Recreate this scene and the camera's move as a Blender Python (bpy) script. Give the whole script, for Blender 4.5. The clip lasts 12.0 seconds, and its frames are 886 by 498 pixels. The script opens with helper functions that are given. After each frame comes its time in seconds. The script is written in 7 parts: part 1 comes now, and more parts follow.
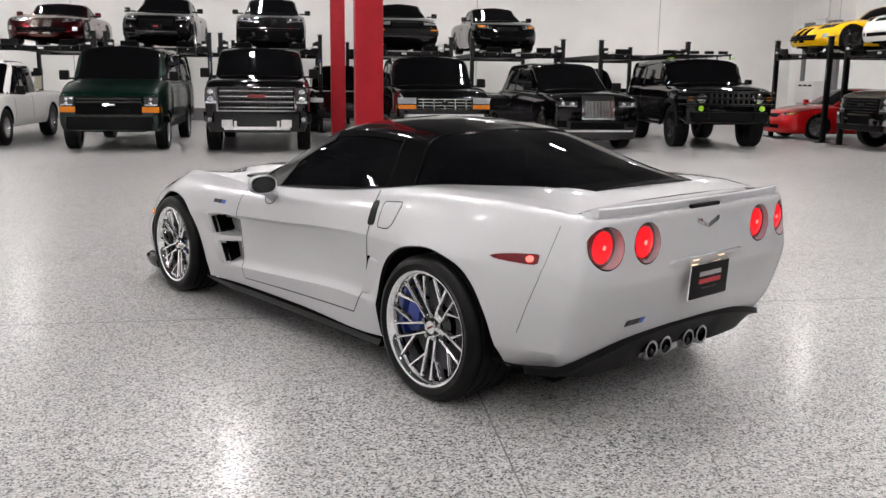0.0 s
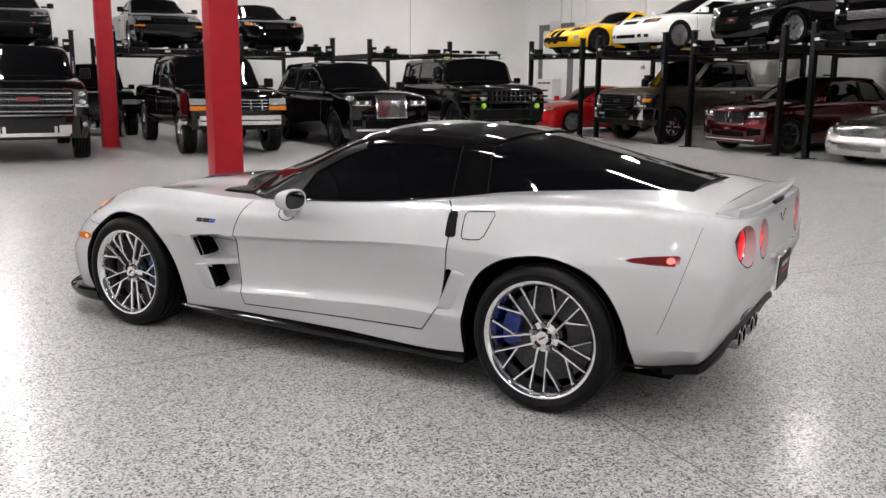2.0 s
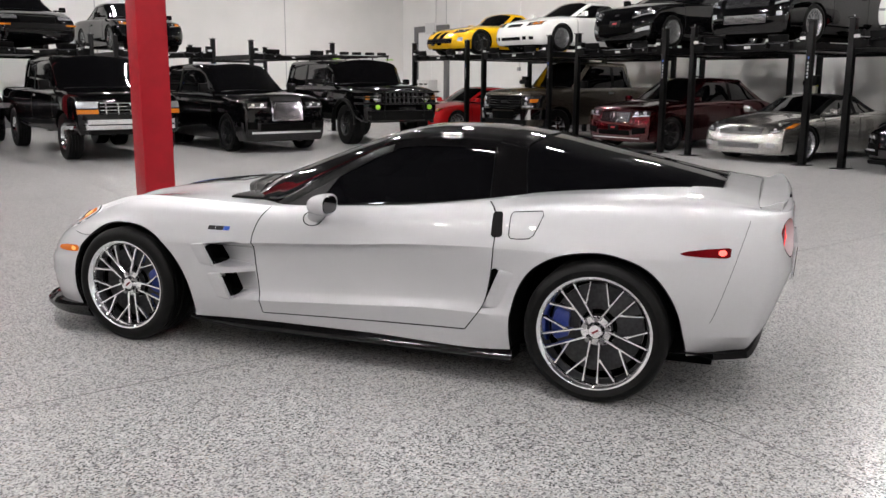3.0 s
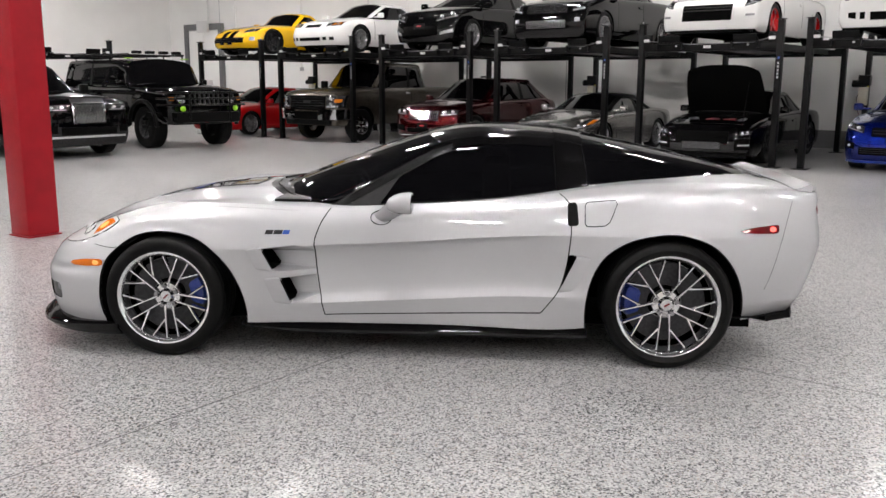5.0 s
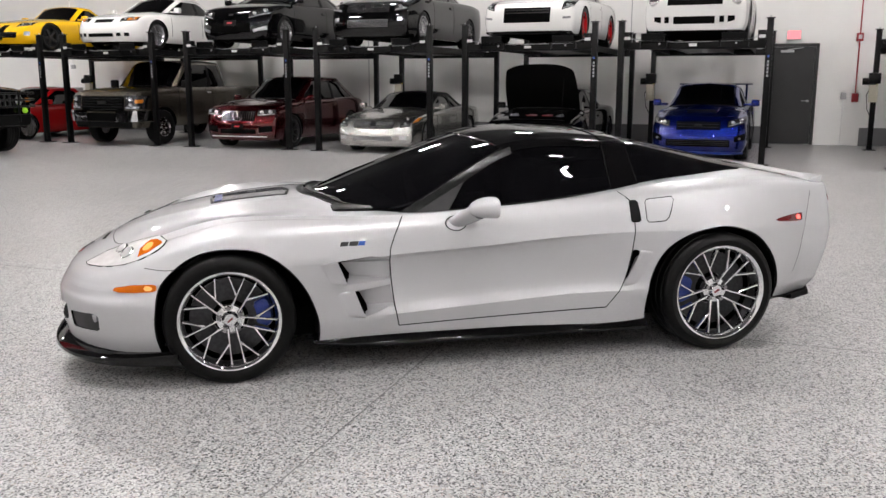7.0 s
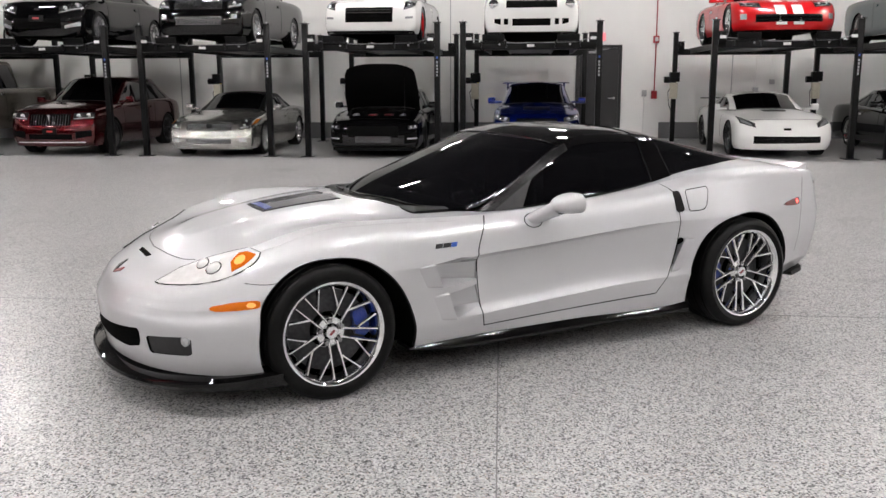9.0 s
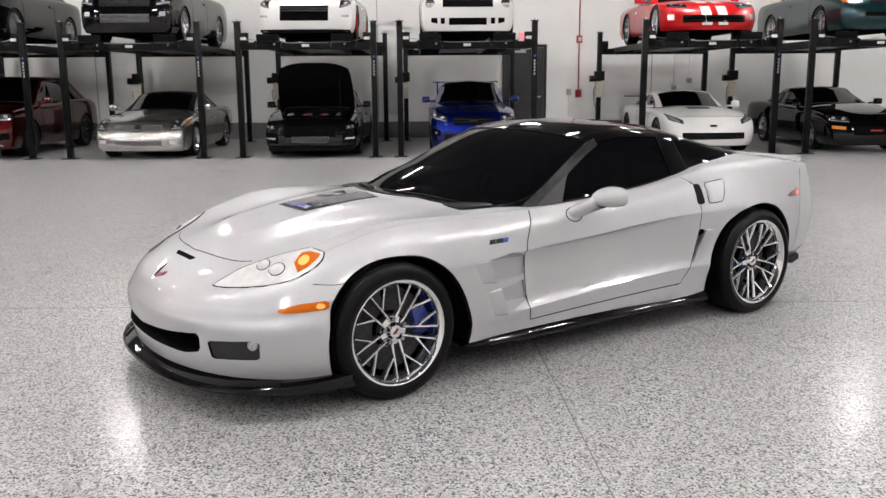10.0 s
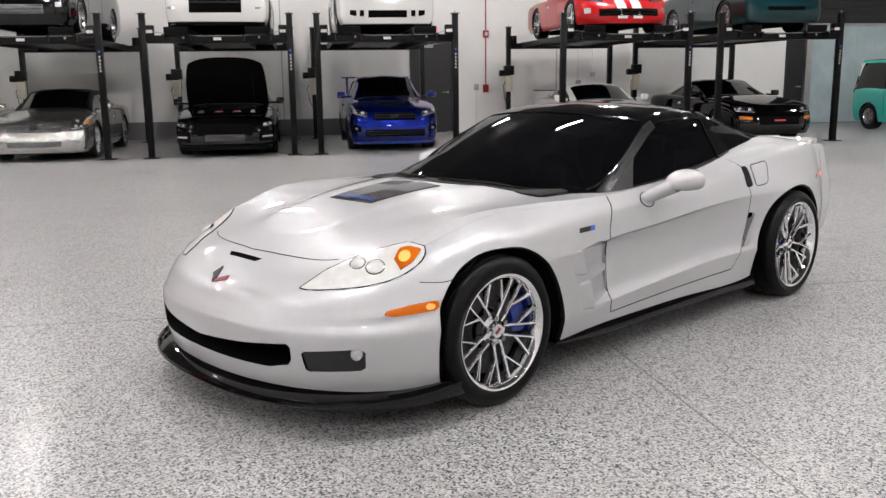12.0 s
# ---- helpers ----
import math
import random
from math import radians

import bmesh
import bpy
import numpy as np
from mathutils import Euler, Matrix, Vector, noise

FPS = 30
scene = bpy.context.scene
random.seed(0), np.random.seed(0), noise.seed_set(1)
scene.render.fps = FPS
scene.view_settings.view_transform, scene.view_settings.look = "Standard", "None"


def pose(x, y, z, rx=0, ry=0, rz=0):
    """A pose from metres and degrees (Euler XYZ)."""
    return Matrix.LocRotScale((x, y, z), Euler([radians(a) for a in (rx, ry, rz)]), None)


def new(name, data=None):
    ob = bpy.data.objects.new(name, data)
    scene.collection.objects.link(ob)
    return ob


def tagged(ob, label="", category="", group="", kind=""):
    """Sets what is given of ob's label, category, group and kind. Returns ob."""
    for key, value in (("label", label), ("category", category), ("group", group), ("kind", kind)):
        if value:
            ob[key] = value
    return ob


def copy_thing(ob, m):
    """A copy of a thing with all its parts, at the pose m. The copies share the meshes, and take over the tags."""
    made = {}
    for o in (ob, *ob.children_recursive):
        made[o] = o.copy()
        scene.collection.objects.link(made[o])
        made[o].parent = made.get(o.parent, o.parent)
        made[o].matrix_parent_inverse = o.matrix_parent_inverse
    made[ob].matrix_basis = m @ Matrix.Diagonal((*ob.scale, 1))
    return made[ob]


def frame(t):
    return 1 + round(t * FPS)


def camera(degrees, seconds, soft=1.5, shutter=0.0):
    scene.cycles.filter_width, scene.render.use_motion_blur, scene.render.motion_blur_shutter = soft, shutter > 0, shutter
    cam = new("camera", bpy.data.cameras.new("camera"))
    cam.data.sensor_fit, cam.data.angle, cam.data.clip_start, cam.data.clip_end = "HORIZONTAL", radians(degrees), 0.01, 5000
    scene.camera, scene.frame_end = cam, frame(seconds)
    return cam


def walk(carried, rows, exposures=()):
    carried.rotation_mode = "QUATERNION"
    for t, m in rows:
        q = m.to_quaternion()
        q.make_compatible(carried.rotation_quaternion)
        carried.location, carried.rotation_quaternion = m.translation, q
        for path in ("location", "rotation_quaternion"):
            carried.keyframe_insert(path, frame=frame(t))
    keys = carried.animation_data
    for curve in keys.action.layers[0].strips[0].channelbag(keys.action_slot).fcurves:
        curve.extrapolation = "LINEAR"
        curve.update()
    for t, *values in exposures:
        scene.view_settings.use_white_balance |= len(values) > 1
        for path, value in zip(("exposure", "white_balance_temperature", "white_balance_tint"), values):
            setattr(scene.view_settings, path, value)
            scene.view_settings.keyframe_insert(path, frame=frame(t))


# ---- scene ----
cam = camera(54.0, 12.0)
METRES, EYE, TILT, LEAN, TURN = 9.62, 1.443, 0.0, 0.0, -9.3
ROWS = [
    (0.0, 0.0, 0.0, 0.0, 0.12, -10.98, -0.62),
    (0.5, -0.0445, 0.0048, 0.0009, -4.16, -11.01, -0.56),
    (1.0, -0.0902, 0.0231, -0.001, -9.1, -11.03, -0.5),
    (1.5, -0.1348, 0.035, -0.0007, -13.93, -11.0, -0.46),
    (2.0, -0.1728, 0.0441, 0.0019, -18.45, -10.96, -0.4),
    (2.5, -0.2131, 0.0641, 0.0021, -23.07, -10.91, -0.34),
    (3.0, -0.2595, 0.075, 0.0024, -27.85, -10.84, -0.3),
    (5.0, -0.4158, 0.1589, 0.0028, -44.91, -10.78, -0.22),
    (5.5, -0.4443, 0.1935, 0.0059, -48.58, -10.8, -0.16),
    (6.0, -0.4783, 0.224, 0.0052, -52.59, -10.83, -0.11),
    (6.5, -0.5049, 0.2589, 0.0051, -57.13, -10.88, -0.05),
    (7.0, -0.5212, 0.3014, 0.0064, -61.51, -10.94, -0.02),
    (9.0, -0.5801, 0.4604, 0.0061, -76.92, -10.97, 0.2),
    (9.5, -0.5951, 0.4958, 0.0083, -80.3, -10.96, 0.26),
    (10.0, -0.5935, 0.5376, 0.0045, -83.47, -11.0, 0.33),
    (10.5, -0.5938, 0.5754, 0.004, -85.95, -11.02, 0.42),
    (11.0, -0.5941, 0.6027, 0.0037, -87.86, -11.06, 0.56),
    (11.5, -0.5778, 0.6236, -0.0024, -89.78, -11.11, 0.62),
    (12.0, -0.5611, 0.6435, -0.0054, -91.93, -11.1, 0.72),
]
walk(cam, [(t, pose(-0.617, -5.398, EYE, TILT, LEAN, TURN) @ pose(METRES * x, METRES * y, METRES * z, 90 + pitch, roll, yaw)) for t, x, y, z, yaw, pitch, roll in ROWS])

# ---- world and exposure ----
world = bpy.data.worlds.new("world")
scene.world = world
world.use_nodes = True
world.node_tree.nodes["Background"].inputs[0].default_value = (0.9, 0.95, 1.0, 1)
world.node_tree.nodes["Background"].inputs[1].default_value = 0.05
scene.view_settings.exposure = 0.0
LAMP = 625.0          # radiance of the ceiling strips


# ---- materials ----
def material(name):
    m = bpy.data.materials.new(name)
    m.use_nodes = True
    t = m.node_tree
    return m, t.nodes, t.links, t.nodes["Principled BSDF"]


def vary(nodes, links, scale, lo, hi, detail=4.0, coords="Object"):
    """A noise mapped from lo to hi (colours or grey values)."""
    tc = nodes.new("ShaderNodeTexCoord")
    nz = nodes.new("ShaderNodeTexNoise")
    nz.inputs["Scale"].default_value = scale
    nz.inputs["Detail"].default_value = detail
    links.new(tc.outputs[coords], nz.inputs["Vector"])
    ramp = nodes.new("ShaderNodeValToRGB")
    ramp.color_ramp.elements[0].position, ramp.color_ramp.elements[1].position = 0.3, 0.7
    for e, c in zip(ramp.color_ramp.elements, (lo, hi)):
        e.color = (c, c, c, 1) if isinstance(c, (int, float)) else (*c, 1)
    links.new(nz.outputs["Fac"], ramp.inputs[0])
    return ramp.outputs[0], nz.outputs["Fac"], tc.outputs[coords]


def bump(nodes, links, bsdf, height, strength, distance=0.002, socket="Normal"):
    b = nodes.new("ShaderNodeBump")
    b.inputs["Strength"].default_value = strength
    b.inputs["Distance"].default_value = distance
    links.new(height, b.inputs["Height"])
    links.new(b.outputs[0], bsdf.inputs[socket])


def plain(name, color, rough=0.5, metal=0.0, spread=0.12, scale=18.0, coat=0.0, relief=0.15, specular=0.5):
    """A surface whose colour and roughness drift a little at two scales."""
    m, n, l, b = material(name)
    lo = tuple(c * (1 - spread) for c in color)
    hi = tuple(min(1, c * (1 + spread)) for c in color)
    col, fac, _ = vary(n, l, scale, lo, hi, 6)
    l.new(col, b.inputs["Base Color"])
    r, fine, _ = vary(n, l, scale * 9, max(0.02, rough * 0.85), min(1, rough * 1.15), 3)
    l.new(r, b.inputs["Roughness"])
    b.inputs["Metallic"].default_value = metal
    b.inputs["Coat Weight"].default_value = coat
    b.inputs["Coat Roughness"].default_value = 0.03
    b.inputs["Specular IOR Level"].default_value = specular
    if relief:
        bump(n, l, b, fine, relief, 0.001)
    return m


def paint(name, color, metal=0.0, rough=0.35, flake=0.0, coat=1.0):
    """Car paint: base coat with metal flake under a clear coat; plain black is one glossy layer."""
    if max(color) < 0.01:
        return plain(name, color, 0.05, 0, 0.1, 6, 0, 0)
    m, n, l, b = material(name)
    b.inputs["Base Color"].default_value = (*color, 1)
    if flake:
        tc = n.new("ShaderNodeTexCoord")
        v = n.new("ShaderNodeTexVoronoi")
        v.inputs["Scale"].default_value = 900
        l.new(tc.outputs["Object"], v.inputs["Vector"])
        mix = n.new("ShaderNodeMix")
        mix.data_type = "RGBA"
        mix.inputs["A"].default_value = (*[c * (1 - flake) for c in color], 1)
        mix.inputs["B"].default_value = (*[min(1, c * (1 + flake)) for c in color], 1)
        sep = n.new("ShaderNodeSeparateColor")
        l.new(v.outputs["Color"], sep.inputs[0])
        l.new(sep.outputs[0], mix.inputs["Factor"])
        l.new(mix.outputs["Result"], b.inputs["Base Color"])
    r, peel, _ = vary(n, l, 260, rough * 0.9, rough * 1.1, 2)
    l.new(r, b.inputs["Roughness"])
    b.inputs["Metallic"].default_value = metal
    b.inputs["Specular IOR Level"].default_value = 0.1
    clear = n.new("ShaderNodeBsdfGlossy")
    clear.inputs["Roughness"].default_value = 0.03
    fres = n.new("ShaderNodeFresnel")
    fres.inputs["IOR"].default_value = 1.6
    lay = n.new("ShaderNodeMixShader")
    l.new(fres.outputs[0], lay.inputs[0])
    l.new(b.outputs[0], lay.inputs[1])
    l.new(clear.outputs[0], lay.inputs[2])
    l.new(lay.outputs[0], n["Material Output"].inputs["Surface"])
    return m


def glow(name, color, strength, base=None):
    m, n, l, b = material(name)
    b.inputs["Base Color"].default_value = (*(base or color), 1)
    b.inputs["Emission Color"].default_value = (*color, 1)
    b.inputs["Emission Strength"].default_value = strength
    b.inputs["Roughness"].default_value = 0.15
    b.inputs["Specular IOR Level"].default_value = 0.3
    return m


def floor_material():
    """Epoxy floor with broadcast colour flakes under a glossy clear coat, scuffed and stained."""
    m, n, l, b = material("flake_epoxy")
    tc = n.new("ShaderNodeTexCoord")
    warp = n.new("ShaderNodeTexNoise")
    warp.inputs["Scale"].default_value = 60
    l.new(tc.outputs["Object"], warp.inputs["Vector"])
    off = n.new("ShaderNodeVectorMath")
    off.operation = "MULTIPLY_ADD"
    l.new(warp.outputs["Color"], off.inputs[0])
    off.inputs[1].default_value = (0.008, 0.008, 0.0)
    l.new(tc.outputs["Object"], off.inputs[2])
    v = n.new("ShaderNodeTexVoronoi")
    v.inputs["Scale"].default_value = 135
    l.new(off.outputs[0], v.inputs["Vector"])
    sep = n.new("ShaderNodeSeparateColor")
    l.new(v.outputs["Color"], sep.inputs[0])
    ramp = n.new("ShaderNodeValToRGB")
    ramp.color_ramp.interpolation = "CONSTANT"
    stops = [(0.0, (0.028, 0.028, 0.030)), (0.10, (0.11, 0.11, 0.114)), (0.22, (0.26, 0.26, 0.265)),
             (0.38, (0.40, 0.40, 0.40)), (0.70, (0.54, 0.54, 0.535)), (0.94, (0.38, 0.335, 0.30))]
    el = ramp.color_ramp.elements
    while len(el) < len(stops):
        el.new(0.5)
    for e, (p, c) in zip(el, stops):
        e.position, e.color = p, (*c, 1)
    l.new(sep.outputs[0], ramp.inputs[0])
    stain, _, _ = vary(n, l, 0.55, 0.93, 1.05, 5)
    scuff, _, _ = vary(n, l, 2.3, 0.35, 1.0, 9)
    mul = n.new("ShaderNodeMix")
    mul.data_type, mul.blend_type = "RGBA", "MULTIPLY"
    mul.inputs["Factor"].default_value = 1.0
    l.new(ramp.outputs[0], mul.inputs["A"])
    l.new(stain, mul.inputs["B"])
    # a few dark tyre scuffs
    big = n.new("ShaderNodeTexNoise")
    big.inputs["Scale"].default_value = 0.9
    big.inputs["Detail"].default_value = 8
    l.new(tc.outputs["Object"], big.inputs["Vector"])
    cut = n.new("ShaderNodeMapRange")
    cut.inputs["From Min"].default_value, cut.inputs["From Max"].default_value = 0.63, 0.73
    cut.inputs["To Min"].default_value, cut.inputs["To Max"].default_value = 0.0, 0.35
    l.new(big.outputs["Fac"], cut.inputs["Value"])
    dark = n.new("ShaderNodeMix")
    dark.data_type = "RGBA"
    dark.inputs["B"].default_value = (0.10, 0.095, 0.09, 1)
    l.new(cut.outputs[0], dark.inputs["Factor"])
    l.new(mul.outputs["Result"], dark.inputs["A"])
    l.new(dark.outputs["Result"], b.inputs["Base Color"])
    b.inputs["Roughness"].default_value = 0.35
    b.inputs["Specular IOR Level"].default_value = 0.34
    b.inputs["Coat Weight"].default_value = 0.14
    b.inputs["Coat IOR"].default_value = 1.5
    wear, wf, _ = vary(n, l, 0.8, 0.13, 0.19, 3)
    l.new(wear, b.inputs["Coat Roughness"])
    und = n.new("ShaderNodeTexNoise")
    und.inputs["Scale"].default_value = 5
    l.new(tc.outputs["Object"], und.inputs["Vector"])
    bump(n, l, b, und.outputs["Fac"], 0.12, 0.004, "Coat Normal")
    bump(n, l, b, sep.outputs[1], 0.12, 0.0006)
    return m


def carbon():
    """Clear-coated carbon weave."""
    m, n, l, b = material("carbon_weave")
    tc = n.new("ShaderNodeTexCoord")
    ch = n.new("ShaderNodeTexChecker")
    ch.inputs["Scale"].default_value = 260
    ch.inputs["Color1"].default_value = (0.0015, 0.0015, 0.0016, 1)
    ch.inputs["Color2"].default_value = (0.006, 0.0056, 0.0062, 1)
    l.new(tc.outputs["Object"], ch.inputs["Vector"])
    l.new(ch.outputs["Color"], b.inputs["Base Color"])
    b.inputs["Roughness"].default_value = 0.06
    b.inputs["Specular IOR Level"].default_value = 0.32
    return m


def glass(name, tint, clear=0.25):
    """Tinted car glass: mostly absorbing, with a mirror-like surface."""
    m, n, l, b = material(name)
    b.inputs["Base Color"].default_value = (0.004, 0.004, 0.005, 1)
    b.inputs["Roughness"].default_value = 0.02
    b.inputs["Specular IOR Level"].default_value = 0.5
    tr = n.new("ShaderNodeBsdfTransparent")
    tr.inputs[0].default_value = (*tint, 1)
    mix = n.new("ShaderNodeMixShader")
    mix.inputs[0].default_value = clear
    l.new(b.outputs[0], mix.inputs[1])
    l.new(tr.outputs[0], mix.inputs[2])
    l.new(mix.outputs[0], n["Material Output"].inputs["Surface"])
    return m


def wall_material(name, color):
    m, n, l, b = material(name)
    lo, hi = tuple(c * 0.95 for c in color), tuple(min(1, c * 1.03) for c in color)
    col, _, _ = vary(n, l, 0.7, lo, hi, 8)
    l.new(col, b.inputs["Base Color"])
    b.inputs["Roughness"].default_value = 0.6
    _, fine, _ = vary(n, l, 90, 0, 1, 5)
    bump(n, l, b, fine, 0.25, 0.002)
    return m


M = {}
M["floor"] = floor_material()
M["wall"] = wall_material("white_wall_paint", (0.90, 0.90, 0.88))
M["wall_grey"] = wall_material("grey_wall_band", (0.17, 0.17, 0.175))
M["ceiling"] = wall_material("dark_ceiling_deck", (0.03, 0.03, 0.032))
M["wall_dark"] = wall_material("pale_grey_wall_paint", (0.55, 0.55, 0.54))
M["red_steel"] = plain("red_steel_paint", (0.32, 0.006, 0.014), 0.4, 0, 0.1, 6, specular=0.3)
M["black_steel"] = plain("black_powder_coat", (0.0028, 0.0028, 0.003), 0.32, 0, 0.25, 9, specular=0.16)
M["dark_door"] = plain("dark_grey_door_paint", (0.014, 0.014, 0.015), 0.45, 0, 0.1, 5)
M["silver"] = paint("blade_silver_paint", (0.54, 0.543, 0.557), 0.47, 0.45, 0.08)
M["clear_lens"] = plain("bright_headlamp_cover", (0.84, 0.84, 0.83), 0.10, 0.22, 0.08, 24, 0, 0)
M["carbon"] = carbon()
M["glass"] = glass("dark_tinted_glass", (0.05, 0.05, 0.055), 0.35)
M["glass_bg"] = plain("black_car_glass", (0.002, 0.002, 0.0024), 0.04, 0, 0.1, 4, 0, 0)
M["rubber"] = plain("tyre_rubber", (0.0032, 0.0032, 0.0032), 0.42, 0, 0.3, 40, specular=0.15)
M["trim"] = plain("black_plastic_trim", (0.003, 0.003, 0.003), 0.45, 0, 0.2, 30, specular=0.12)
M["grey_plastic"] = plain("dark_grey_plastic", (0.022, 0.022, 0.023), 0.45, 0, 0.15, 30, specular=0.3)
M["well"] = plain("wheel_well_liner", (0.0012, 0.0012, 0.0012), 0.9, 0, 0.2, 30, specular=0.1)
M["chrome"] = plain("chrome", (0.86, 0.86, 0.87), 0.07, 1.0, 0.03, 12, 0, 0)
M["steel"] = plain("brake_steel", (0.06, 0.06, 0.063), 0.35, 1.0, 0.2, 60)
M["dark_chrome"] = plain("dark_chrome", (0.30, 0.30, 0.31), 0.10, 1.0, 0.1, 30, 0, 0)
M["alloy"] = plain("silver_alloy", (0.55, 0.55, 0.56), 0.25, 0.9, 0.06, 20, 0.5, 0)
M["dark_alloy"] = plain("black_alloy", (0.02, 0.02, 0.021), 0.3, 0.5, 0.1, 20, 0.5, 0)
M["blue"] = plain("blue_caliper_enamel", (0.008, 0.03, 0.22), 0.3, 0, 0.1, 30, 0.6)
M["lens"] = plain("clear_headlamp_lens", (0.62, 0.63, 0.65), 0.16, 0.6, 0.2, 60, 0, 0)
M["lamp_bowl"] = plain("smoked_lamp_bowl", (0.09, 0.09, 0.095), 0.12, 0.7, 0.3, 40, 0, 0)
M["old_lens"] = plain("fluted_lamp_glass", (0.30, 0.31, 0.32), 0.2, 0.6, 0.3, 90, 0, 0.2)
M["dark_red"] = plain("dark_red_enamel", (0.16, 0.008, 0.012), 0.45, 0, 0.1, 30)
M["amber"] = plain("amber_lens", (0.50, 0.15, 0.010), 0.12, 0, 0.1, 60, 0, 0)
M["amber_lit"] = glow("lit_amber_bulb", (1.0, 0.40, 0.10), 0.8, (0.60, 0.30, 0.09))
M["amber_glow"] = glow("glowing_amber_lens", (1.0, 0.22, 0.01), 0.10, (0.50, 0.115, 0.006))
M["smoked"] = plain("smoked_hood_window", (0.09, 0.09, 0.10), 0.05, 0, 0.5, 14, 0, 0)
M["satin_black"] = plain("satin_black_blade", (0.005, 0.005, 0.0053), 0.30, 0, 0.15, 30, specular=0.25)
M["red_lens"] = plain("red_lens", (0.13, 0.002, 0.005), 0.1, 0, 0.1, 60, 1.0, 0)
M["red_lit"] = glow("lit_red_lens", (0.95, 0.012, 0.02), 0.95, (0.12, 0.0, 0.002))
M["red_core"] = glow("lit_red_bulb", (1.0, 0.12, 0.10), 3.0, (0.2, 0.0, 0.0))
M["lamp_lit"] = glow("lit_headlamp_bulb", (1.0, 0.96, 0.9), 3.0)
M["plate_lamp"] = glow("plate_lamp", (1.0, 0.72, 0.4), 4.0)
M["white"] = plain("white_label", (0.75, 0.75, 0.74), 0.5, 0, 0.05, 30)
M["yellow_label"] = plain("yellow_label", (0.7, 0.6, 0.02), 0.5, 0, 0.05, 30)
M["red_label"] = plain("red_print", (0.38, 0.015, 0.022), 0.5, 0, 0.05, 30)
M["blue_label"] = plain("blue_print", (0.03, 0.10, 0.45), 0.4, 0, 0.05, 30)
M["lime"] = plain("lime_green_cover", (0.35, 0.75, 0.03), 0.35, 0, 0.08, 30)
M["red_leather"] = plain("dark_red_leather", (0.10, 0.006, 0.010), 0.5, 0, 0.15, 40)
M["mirror"] = plain("mirror_glass", (0.8, 0.8, 0.82), 0.02, 1.0, 0.02, 5, 0, 0)
M["exit_red"] = glow("lit_exit_sign", (1.0, 0.25, 0.28), 0.9)
M["curtain"] = plain("pale_blue_curtain", (0.42, 0.52, 0.55), 0.4, 0, 0.15, 1.5)
M["strip"] = glow("led_strip", (1.0, 0.955, 0.945), LAMP)
M["galv"] = plain("galvanised_steel", (0.45, 0.45, 0.46), 0.4, 0.8, 0.1, 25)
M["beige"] = plain("beige_plastic_tank", (0.55, 0.52, 0.42), 0.5, 0, 0.06, 20)
PAINT = {
    "black": paint("black_car_paint", (0.0015, 0.0015, 0.0018)),
    "graphite": paint("graphite_car_paint", (0.007, 0.007, 0.0075), 0.3, 0.4, 0.1),
    "green": paint("dark_green_car_paint", (0.001, 0.013, 0.0085), 0.5, 0.3, 0.1),
    "white": paint("white_car_paint", (0.80, 0.80, 0.78)),
    "yellow": paint("yellow_car_paint", (0.80, 0.46, 0.006)),
    "red": paint("bright_red_car_paint", (0.48, 0.005, 0.008)),
    "maroon": paint("dark_red_car_paint", (0.065, 0.001, 0.003), 0.9, 0.25, 0.1),
    "silver": paint("light_silver_car_paint", (0.50, 0.49, 0.47), 0.92, 0.24, 0.1),
    "bronze": paint("grey_bronze_car_paint", (0.10, 0.088, 0.070), 0.85, 0.28, 0.1),
    "blue": paint("bright_blue_car_paint", (0.0015, 0.010, 0.15), 0.8, 0.25, 0.1),
    "teal": paint("dark_teal_car_paint", (0.003, 0.030, 0.036), 0.7, 0.32, 0.1),
    "turquoise": paint("turquoise_car_paint", (0.03, 0.42, 0.36)),
}


# ---- mesh helpers ----
def spline(*pts):
    """A smooth curve through (x, y) pairs without overshoot."""
    p = sorted(pts)
    x, y = np.array([a for a, _ in p], float), np.array([b for _, b in p], float)
    if len(x) < 2:
        return lambda q: np.full_like(np.asarray(q, float), y[0])
    h, d = np.diff(x), np.diff(y) / np.diff(x)
    m = np.zeros(len(x))
    for i in range(1, len(x) - 1):
        if d[i - 1] * d[i] > 0:
            w1, w2 = 2 * h[i] + h[i - 1], h[i] + 2 * h[i - 1]
            m[i] = (w1 + w2) / (w1 / d[i - 1] + w2 / d[i])
    m[0], m[-1] = d[0], d[-1]

    def f(q):
        q = np.clip(np.asarray(q, float), x[0], x[-1])
        i = np.clip(np.searchsorted(x, q) - 1, 0, len(h) - 1)
        t = (q - x[i]) / h[i]
        return ((1 + 2 * t) * (1 - t) ** 2 * y[i] + t * (1 - t) ** 2 * h[i] * m[i]
                + t * t * (3 - 2 * t) * y[i + 1] + t * t * (t - 1) * h[i] * m[i + 1])
    return f


